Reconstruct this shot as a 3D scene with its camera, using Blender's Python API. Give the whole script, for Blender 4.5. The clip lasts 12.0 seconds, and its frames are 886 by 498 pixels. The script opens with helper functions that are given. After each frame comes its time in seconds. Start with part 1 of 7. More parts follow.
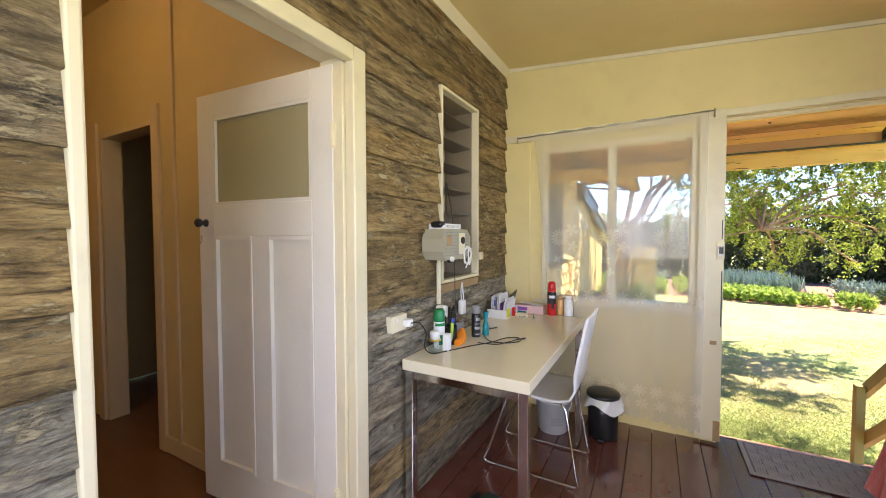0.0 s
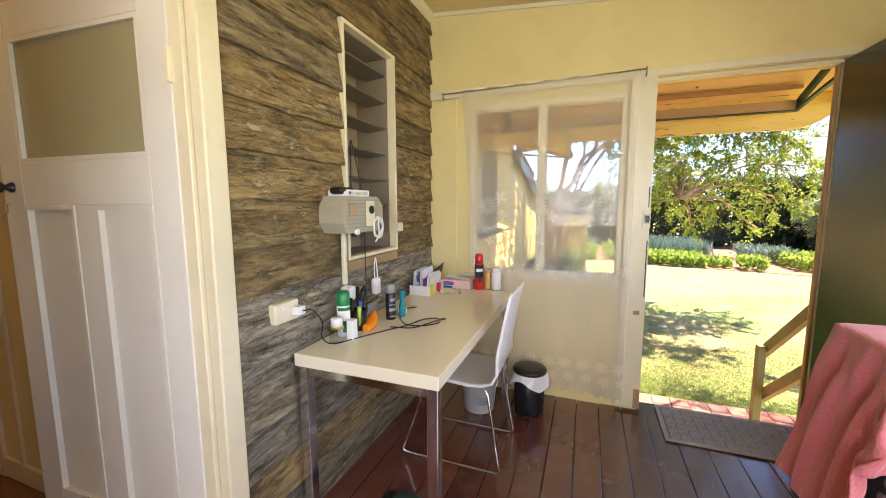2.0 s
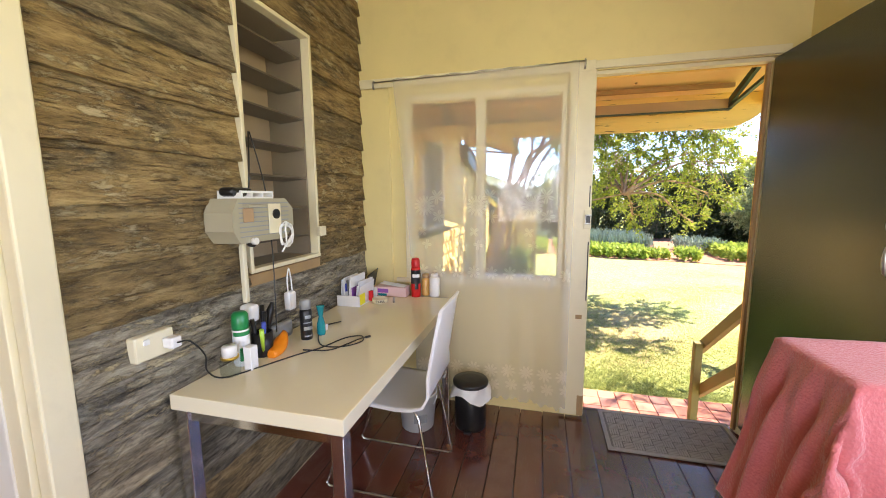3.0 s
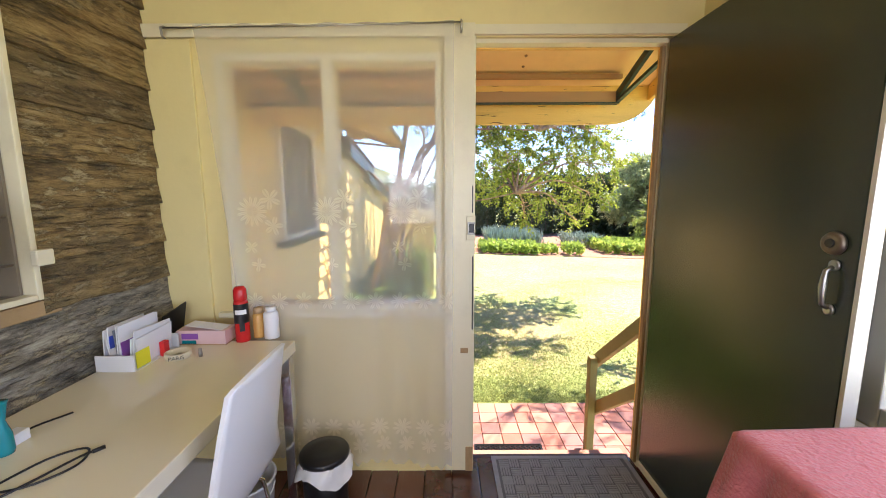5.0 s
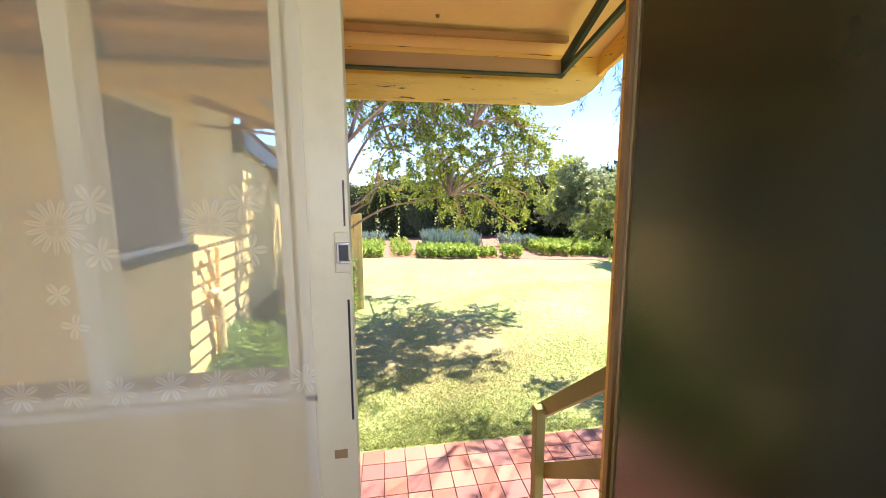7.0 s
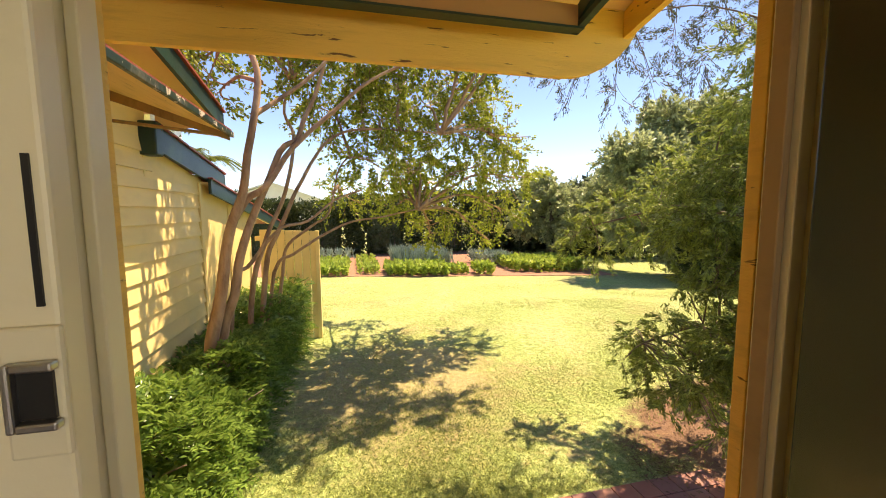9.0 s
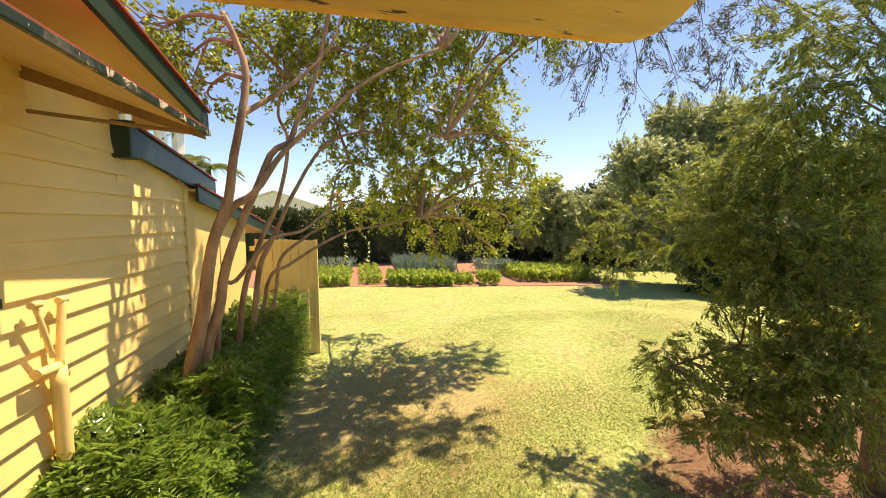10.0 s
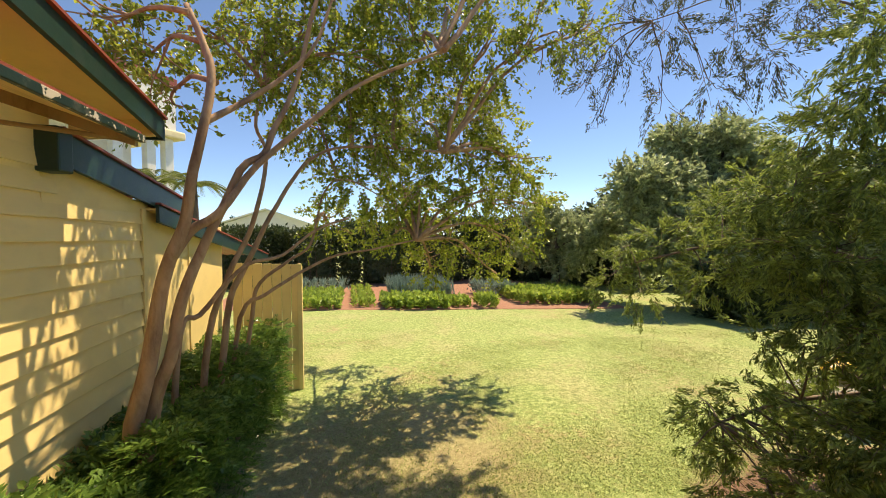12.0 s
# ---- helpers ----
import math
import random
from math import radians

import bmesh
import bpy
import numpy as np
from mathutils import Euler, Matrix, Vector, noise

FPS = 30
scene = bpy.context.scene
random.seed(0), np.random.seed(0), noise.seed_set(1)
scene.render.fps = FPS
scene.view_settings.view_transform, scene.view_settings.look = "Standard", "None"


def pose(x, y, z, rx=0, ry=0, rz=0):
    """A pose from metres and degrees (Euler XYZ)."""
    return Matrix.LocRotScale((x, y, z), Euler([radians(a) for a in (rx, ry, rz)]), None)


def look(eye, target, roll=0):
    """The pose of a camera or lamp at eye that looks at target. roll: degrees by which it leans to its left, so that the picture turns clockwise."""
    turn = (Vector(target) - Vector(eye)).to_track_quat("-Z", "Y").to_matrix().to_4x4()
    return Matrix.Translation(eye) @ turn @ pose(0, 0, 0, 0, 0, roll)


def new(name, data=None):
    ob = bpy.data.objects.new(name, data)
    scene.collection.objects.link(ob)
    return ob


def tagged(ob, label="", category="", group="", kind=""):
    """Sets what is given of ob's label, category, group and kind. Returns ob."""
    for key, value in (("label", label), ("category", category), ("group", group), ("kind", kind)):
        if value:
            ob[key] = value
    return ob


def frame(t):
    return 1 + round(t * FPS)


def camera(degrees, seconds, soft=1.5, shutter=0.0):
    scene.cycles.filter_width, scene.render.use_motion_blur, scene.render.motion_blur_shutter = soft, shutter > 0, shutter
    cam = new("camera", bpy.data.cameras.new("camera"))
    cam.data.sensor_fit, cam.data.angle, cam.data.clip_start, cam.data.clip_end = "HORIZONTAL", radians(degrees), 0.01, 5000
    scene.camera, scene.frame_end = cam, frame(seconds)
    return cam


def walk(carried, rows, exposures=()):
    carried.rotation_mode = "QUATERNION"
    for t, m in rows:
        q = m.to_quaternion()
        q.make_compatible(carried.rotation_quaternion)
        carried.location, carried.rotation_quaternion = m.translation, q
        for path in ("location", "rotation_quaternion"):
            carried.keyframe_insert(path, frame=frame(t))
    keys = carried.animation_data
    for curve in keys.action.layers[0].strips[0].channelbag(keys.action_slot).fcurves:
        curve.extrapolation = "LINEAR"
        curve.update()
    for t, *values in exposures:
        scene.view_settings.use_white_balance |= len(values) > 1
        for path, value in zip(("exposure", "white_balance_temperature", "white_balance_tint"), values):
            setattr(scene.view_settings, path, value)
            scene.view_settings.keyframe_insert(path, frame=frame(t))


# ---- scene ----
cam = camera(98.4, 12.0, soft=1.0)
PATH = [
    (0, (0.024, -0.006, 1.327), (-0.945, 1.742, 1.256), -0.1),
    (0.5, (0.039, 0.052, 1.326), (-0.899, 1.815, 1.211), -0.1),
    (1, (0.044, 0.137, 1.324), (-0.839, 1.924, 1.161), -0.0),
    (1.5, (0.046, 0.228, 1.325), (-0.755, 2.049, 1.114), -0.3),
    (2, (0.048, 0.316, 1.325), (-0.653, 2.174, 1.091), -0.2),
    (2.5, (0.072, 0.433, 1.339), (-0.518, 2.327, 1.083), -0.2),
    (3, (0.116, 0.565, 1.355), (-0.372, 2.487, 1.093), -0.4),
    (3.2, (0.132, 0.626, 1.357), (-0.3, 2.561, 1.099), -0.4),
    (5, (0.254, 1.177, 1.378), (0.255, 3.158, 1.1), -0.2),
    (5.5, (0.319, 1.351, 1.369), (0.451, 3.328, 1.094), -0.2),
    (6, (0.385, 1.511, 1.375), (0.594, 3.481, 1.101), -0.2),
    (6.5, (0.449, 1.68, 1.375), (0.711, 3.644, 1.103), -0.2),
    (7, (0.492, 1.869, 1.375), (0.793, 3.828, 1.106), -0.3),
    (9, (0.632, 2.544, 1.373), (1.089, 4.481, 1.179), -0.4),
    (9.5, (0.682, 2.713, 1.359), (1.13, 4.655, 1.19), -0.6),
    (10, (0.704, 2.89, 1.374), (1.142, 4.835, 1.223), -0.5),
    (10.5, (0.727, 3.036, 1.378), (1.165, 4.983, 1.25), -0.5),
    (11, (0.754, 3.184, 1.391), (1.206, 5.129, 1.282), -0.5),
    (11.5, (0.778, 3.322, 1.406), (1.238, 5.266, 1.321), -0.5),
    (12, (0.79, 3.422, 1.437), (1.256, 5.366, 1.38), -0.4),
]
EXPOSURES = [(0, 2.0, 6050, 20), (1.5, 2.1, 6400, 20), (3.2, 2.08, 6400, 20), (5.0, 1.98, 5950, 21), (7.0, 1.78, 5900, 21), (9.0, 1.2, 8000, 18), (9.5, 1.08, 8400, 18), (10.5, 0.84, 7800, 14), (12, 0.62, 7300, 11)]
walk(cam, [(t, look(eye, target, roll)) for t, eye, target, roll in PATH], EXPOSURES)

# ---- sky, sun and the light through the openings ----
SUN_TO = Vector((0.38, 0.24, 0.9)).normalized()
world = bpy.data.worlds.new("sky")
scene.world = world
world.use_nodes = True
wn = world.node_tree.nodes
sky = wn.new("ShaderNodeTexSky")
sky.sky_type, sky.sun_disc = "NISHITA", False
sky.sun_elevation = math.asin(SUN_TO.z)
sky.sun_rotation = math.atan2(SUN_TO.x, SUN_TO.y)
sky.altitude, sky.air_density, sky.dust_density, sky.ozone_density = 2500, 0.9, 0.0, 4.0
world.node_tree.links.new(sky.outputs[0], wn["Background"].inputs[0])
wn["Background"].inputs[1].default_value = 0.14
sun = new("sun", bpy.data.lights.new("sun", "SUN"))
sun.data.energy, sun.data.angle, sun.data.color = 4.9, radians(0.55), (1.0, 0.87, 0.64)
sun.matrix_world = look((0, 0, 20), Vector((0, 0, 20)) - SUN_TO)


def area(name, eye, target, w, h, power, col):
    ob = new(name, bpy.data.lights.new(name, "AREA"))
    ob.data.shape, ob.data.size, ob.data.size_y, ob.data.energy, ob.data.color = "RECTANGLE", w, h, power, col
    ob.matrix_world = look(eye, target)
    return ob


# sky light through the east casements and the end window, beside and behind the walk
area("casement_skylight", (1.44, 0.3, 1.42), (0, 0.3, 0.7), 3.3, 1.2, 8, (1.0, 0.97, 0.95))
area("end_window_skylight", (0.2, -1.76, 1.45), (0.2, 0, 1.1), 1.7, 1.1, 14, (0.95, 0.96, 1.0))

# ---- materials ----
GROUND = -0.87


class Nodes:
    """A small helper for node materials."""

    def __init__(self, name):
        self.m = bpy.data.materials.new(name)
        self.m.use_nodes = True
        self.n, self.l = self.m.node_tree.nodes, self.m.node_tree.links
        self.b = self.n["Principled BSDF"]

    def add(self, kind, **props):
        nd = self.n.new(kind)
        for k, v in props.items():
            if k == "operation":
                nd.operation = v
            elif k == "blend":
                nd.blend_type = v
            elif k == "dims":
                nd.noise_dimensions = v
        return nd

    def put(self, a, b):
        self.l.new(a, b)

    def coords(self, stretch=(1, 1, 1), shuffle=True):
        tc = self.add("ShaderNodeTexCoord")
        out = tc.outputs["Object"]
        if shuffle:
            oi = self.add("ShaderNodeObjectInfo")
            mul = self.add("ShaderNodeMath", operation="MULTIPLY")
            mul.inputs[1].default_value = 37.0
            self.put(oi.outputs["Random"], mul.inputs[0])
            va = self.add("ShaderNodeVectorMath", operation="ADD")
            self.put(out, va.inputs[0])
            self.put(mul.outputs[0], va.inputs[1])
            out = va.outputs[0]
        mp = self.add("ShaderNodeMapping")
        mp.inputs["Scale"].default_value = stretch
        self.put(out, mp.inputs[0])
        return mp.outputs[0]

    def noise(self, vec, scale, detail=4, rough=0.55, distort=0.0):
        nz = self.add("ShaderNodeTexNoise")
        nz.inputs["Scale"].default_value = scale
        nz.inputs["Detail"].default_value = detail
        nz.inputs["Roughness"].default_value = rough
        nz.inputs["Distortion"].default_value = distort
        self.put(vec, nz.inputs["Vector"])
        return nz.outputs["Fac"]

    def ramp(self, fac, stops):
        r = self.add("ShaderNodeValToRGB")
        e = r.color_ramp.elements
        while len(e) < len(stops):
            e.new(0.5)
        for el, (p, c) in zip(e, stops):
            el.position = p
            el.color = (*c, 1) if len(c) == 3 else c
        self.put(fac, r.inputs[0])
        return r.outputs[0]

    def step(self, fac, lo, hi):
        r = self.add("ShaderNodeMapRange")
        r.inputs["From Min"].default_value, r.inputs["From Max"].default_value = lo, hi
        self.put(fac, r.inputs["Value"])
        return r.outputs[0]

    def mix(self, fac, a, b, blend="MIX"):
        x = self.add("ShaderNodeMix")
        x.data_type, x.blend_type = "RGBA", blend
        if isinstance(fac, (int, float)):
            x.inputs[0].default_value = fac
        else:
            self.put(fac, x.inputs[0])
        for sock, v in ((x.inputs[6], a), (x.inputs[7], b)):
            if isinstance(v, tuple):
                sock.default_value = (*v, 1)
            else:
                self.put(v, sock)
        return x.outputs[2]

    def math(self, op, a, b=0.0):
        x = self.add("ShaderNodeMath", operation=op)
        for sock, v in ((x.inputs[0], a), (x.inputs[1], b)):
            if isinstance(v, (int, float)):
                sock.default_value = v
            else:
                self.put(v, sock)
        return x.outputs[0]

    def bump(self, height, strength=0.3, distance=0.01):
        bp = self.add("ShaderNodeBump")
        bp.inputs["Strength"].default_value, bp.inputs["Distance"].default_value = strength, distance
        self.put(height, bp.inputs["Height"])
        self.put(bp.outputs[0], self.b.inputs["Normal"])

    def finish(self, color=None, rough=0.5, metal=0.0):
        if isinstance(color, tuple):
            self.b.inputs["Base Color"].default_value = (*color, 1)
        elif color is not None:
            self.put(color, self.b.inputs["Base Color"])
        if isinstance(rough, (int, float)):
            self.b.inputs["Roughness"].default_value = rough
        else:
            self.put(rough, self.b.inputs["Roughness"])
        self.b.inputs["Metallic"].default_value = metal
        return self.m


def dull(c, k):
    return tuple(v * k for v in c)


def painted(name, c, rough=0.45, wear=0.25, bump=0.12, stretch=(1, 1, 1), dirt=(0.25, 0.19, 0.12), amount=0.2, chips=0.0):
    """Brushed paint with grime in large patches, fine relief and a few chips."""
    k = Nodes(name)
    v = k.coords(stretch)
    big = k.noise(v, 1.7, 4)
    fine = k.noise(v, 60, 3)
    col = k.mix(k.step(big, 0.35, 0.75), c, dull(c, 1 - wear))
    grime = k.math("MULTIPLY", k.step(k.noise(v, 6, 6, 0.65), 0.52, 0.8), amount)
    col = k.mix(grime, col, dirt)
    if chips:
        col = k.mix(k.step(k.noise(v, 14, 5, 0.6, 0.5), 0.74 - chips, 0.76 - chips), col, dirt)
    k.bump(k.math("ADD", fine, k.math("MULTIPLY", big, 0.5)), bump, 0.004)
    return k.finish(col, k.math("ADD", k.math("MULTIPLY", fine, 0.15), rough - 0.07))


def plain(name, c, rough=0.4, metal=0.0, vary=0.12, scale=9, bump=0.04):
    k = Nodes(name)
    v = k.coords()
    nz = k.noise(v, scale, 4)
    col = k.mix(nz, dull(c, 1 - vary), dull(c, 1 + vary * 0.6))
    k.bump(k.noise(v, scale * 12, 2), bump, 0.002)
    return k.finish(col, rough, metal)


def weathered_wood(name, bias):
    """Bare old boards: long grain, silvered and browned, with flaking paint, mould and cracks along the grain."""
    k = Nodes(name)
    v = k.coords((1, 1, 1))
    grain = k.noise(k.coords((1, 0.16, 1)), 30, 12, 0.78, 0.3)
    fine = k.noise(k.coords((1, 0.07, 1)), 70, 8, 0.75)
    oi = k.add("ShaderNodeObjectInfo").outputs["Random"]
    base = k.ramp(grain, [(0.36, (0.045, 0.04, 0.03)), (0.46, (0.19, 0.168, 0.125)), (0.54, (0.33, 0.3, 0.225)), (0.64, (0.5, 0.46, 0.34))])
    warm = k.ramp(grain, [(0.36, (0.055, 0.034, 0.01)), (0.48, (0.25, 0.165, 0.06)), (0.62, (0.48, 0.345, 0.145))])
    tone = k.math("ADD", k.math("MULTIPLY", oi, 0.6), k.math("ADD", k.math("MULTIPLY", k.noise(k.coords((1, 0.5, 1)), 1.6, 3), 0.5), bias))
    col = k.mix(k.step(tone, 0.42, 0.85), base, warm)
    # remains of cream paint, flaking along the grain
    wide = k.step(k.noise(k.coords((1, 0.5, 0.8)), 3.0, 4, 0.6), 0.4, 0.6)
    flake = k.step(k.noise(k.coords((1, 0.33, 1.1)), 24, 13, 0.82, 0.2), 0.53, 0.55)
    flake = k.math("MULTIPLY", flake, k.math("ADD", k.math("MULTIPLY", wide, 0.8), 0.15))
    col = k.mix(k.math("MULTIPLY", flake, 0.8), col, (0.56, 0.47, 0.27))
    # black mould and damp
    mould = k.step(k.noise(k.coords((1, 0.35, 1.2)), 8, 12, 0.82, 0.2), 0.52, 0.58)
    col = k.mix(k.math("MULTIPLY", mould, 0.55), col, (0.028, 0.025, 0.018))
    moss = k.step(k.noise(v, 8, 6, 0.6), 0.58, 0.72)
    col = k.mix(k.math("MULTIPLY", moss, 0.3), col, (0.16, 0.16, 0.07))
    cracks = k.step(fine, 0.58, 0.62)
    col = k.mix(k.math("MULTIPLY", cracks, 0.5), col, (0.025, 0.02, 0.014))
    # some boards have darkened more than others
    shade = k.add("ShaderNodeObjectInfo").outputs["Random"]
    col = k.mix(k.step(k.math("FRACT", k.math("MULTIPLY", shade, 7.3)), 0.35, 1.0), col, k.mix(0.35, col, (0.05, 0.04, 0.02)))
    k.bump(k.math("SUBTRACT", k.math("ADD", grain, k.math("MULTIPLY", flake, 0.5)), k.math("MULTIPLY", cracks, 0.8)), 1.0, 0.01)
    return k.finish(col, 0.75)


def floor_paint():
    k = Nodes("red_brown_floor_paint")
    v = k.coords((1, 1, 1))
    s = k.coords((14, 1, 1))
    oi = k.add("ShaderNodeObjectInfo").outputs["Random"]
    c = k.mix(oi, (0.09, 0.025, 0.017), (0.14, 0.042, 0.028))
    c = k.mix(k.math("MULTIPLY", k.step(k.noise(v, 5, 7, 0.65), 0.5, 0.75), 0.4), c, (0.2, 0.105, 0.075))
    scuff = k.step(k.noise(s, 9, 6, 0.7), 0.6, 0.72)
    c = k.mix(k.math("MULTIPLY", scuff, 0.3), c, (0.26, 0.17, 0.13))
    k.bump(k.noise(s, 16, 5), 0.2, 0.003)
    k.b.inputs["Coat Weight"].default_value = 0.7
    k.b.inputs["Coat Roughness"].default_value = 0.12
    return k.finish(c, k.ramp(k.noise(v, 7, 5), [(0.3, (0.12,) * 3), (0.7, (0.27,) * 3)]))


def leaf(name, dark, light, rough=0.45, thin=0.35, patchy=0.6):
    k = Nodes(name)
    isl = k.add("ShaderNodeNewGeometry").outputs["Random Per Island"]
    v = k.coords(shuffle=False)
    c = k.mix(isl, dark, light)
    c = k.mix(k.math("MULTIPLY", k.noise(v, 1.4, 3), patchy), c, dull(dark, 0.75))
    k.finish(c, rough)
    tr = k.add("ShaderNodeBsdfTranslucent")
    k.put(k.mix(0.5, c, light), tr.inputs[0])
    ms = k.add("ShaderNodeMixShader")
    ms.inputs[0].default_value = thin
    k.put(k.b.outputs[0], ms.inputs[1])
    k.put(tr.outputs[0], ms.inputs[2])
    k.put(ms.outputs[0], k.n["Material Output"].inputs[0])
    return k.m


def bark(name, a, b):
    k = Nodes(name)
    v = k.coords((1, 1, 0.35), False)
    nz = k.noise(v, 9, 7, 0.65, 0.4)
    c = k.ramp(nz, [(0.3, a), (0.55, b), (0.75, dull(b, 1.35))])
    k.bump(nz, 0.5, 0.01)
    return k.finish(c, 0.8)


def lawn_material():
    k = Nodes("lawn")
    v = k.coords(shuffle=False)
    big = k.noise(v, 0.55, 5, 0.6)
    mid = k.noise(v, 5, 6, 0.7)
    fine = k.noise(v, 55, 5, 0.7)
    blades = k.noise(v, 17, 12, 0.93)
    c = k.ramp(blades, [(0.38, (0.04, 0.062, 0.014)), (0.47, (0.19, 0.26, 0.065)), (0.54, (0.4, 0.46, 0.16)), (0.63, (0.64, 0.63, 0.31))])
    dry = k.step(k.noise(v, 0.9, 6, 0.65), 0.47, 0.66)
    c = k.mix(k.math("MULTIPLY", dry, 0.5), c, k.ramp(blades, [(0.4, (0.16, 0.13, 0.06)), (0.5, (0.42, 0.35, 0.18)), (0.62, (0.66, 0.56, 0.31))]))
    c = k.mix(k.math("MULTIPLY", k.step(k.noise(v, 24, 5, 0.75), 0.52, 0.6), 0.5), c, (0.16, 0.21, 0.055))
    soil = k.step(k.math("ADD", k.math("MULTIPLY", big, 0.6), k.math("MULTIPLY", k.noise(v, 9, 7, 0.75), 0.5)), 0.6, 0.68)
    c = k.mix(k.math("MULTIPLY", soil, 0.5), c, (0.42, 0.27, 0.16))
    # bare trodden earth below the tree's crown
    bare = k.add("ShaderNodeVectorMath", operation="DISTANCE")
    k.put(v, bare.inputs[0])
    bare.inputs[1].default_value = (1.2, 7.4, GROUND)
    thin = k.step(k.math("SUBTRACT", bare.outputs["Value"], k.math("MULTIPLY", k.noise(v, 3.5, 6, 0.7), 3.2)), 0.35, -0.5)
    c = k.mix(k.math("MULTIPLY", thin, 0.55), c, k.mix(blades, (0.2, 0.12, 0.065), (0.5, 0.34, 0.2)))
    # worn earth round the conifer's foot
    off = k.add("ShaderNodeVectorMath", operation="DISTANCE")
    k.put(v, off.inputs[0])
    off.inputs[1].default_value = (5.0, 4.9, GROUND)
    worn = k.step(k.math("SUBTRACT", off.outputs["Value"], k.math("MULTIPLY", k.math("ADD", k.noise(v, 1.6, 5, 0.6), k.math("MULTIPLY", mid, 0.6)), 1.6)), 0.75, 0.3)
    earth = k.mix(fine, (0.09, 0.045, 0.028), (0.3, 0.17, 0.1))
    c = k.mix(worn, c, earth)
    k.bump(blades, 0.7, 0.02)
    return k.finish(c, 0.9)


def soil_material(name, a, b):
    k = Nodes(name)
    v = k.coords(shuffle=False)
    nz = k.noise(v, 12, 8, 0.7)
    c = k.mix(nz, a, b)
    k.bump(nz, 0.9, 0.04)
    return k.finish(c, 0.95)


def glass(name, tint=(1, 1, 1), rough=0.0):
    k = Nodes(name)
    k.b.inputs["Transmission Weight"].default_value = 1.0
    k.b.inputs["IOR"].default_value = 1.45
    return k.finish(tint, rough)


def thin_pane(name, tint=(0.97, 0.98, 0.97), gloss=0.035):
    k = Nodes(name)
    tr = k.add("ShaderNodeBsdfTransparent")
    tr.inputs[0].default_value = (*tint, 1)
    gl = k.add("ShaderNodeBsdfGlossy")
    gl.inputs["Roughness"].default_value = 0.02
    ms = k.add("ShaderNodeMixShader")
    ms.inputs[0].default_value = gloss
    k.put(tr.outputs[0], ms.inputs[1])
    k.put(gl.outputs[0], ms.inputs[2])
    k.put(ms.outputs[0], k.n["Material Output"].inputs[0])
    return k.m


def haze_mesh(name, c, dens):
    """Fine wire mesh: mostly open, the threads catch some light."""
    k = Nodes(name)
    tr = k.add("ShaderNodeBsdfTransparent")
    di = k.add("ShaderNodeBsdfDiffuse")
    di.inputs[0].default_value = (*c, 1)
    ms = k.add("ShaderNodeMixShader")
    ms.inputs[0].default_value = dens
    k.put(tr.outputs[0], ms.inputs[1])
    k.put(di.outputs[0], ms.inputs[2])
    k.put(ms.outputs[0], k.n["Material Output"].inputs[0])
    return k.m


FLOWER_X, LACE_REPEAT = -0.137, 0.329


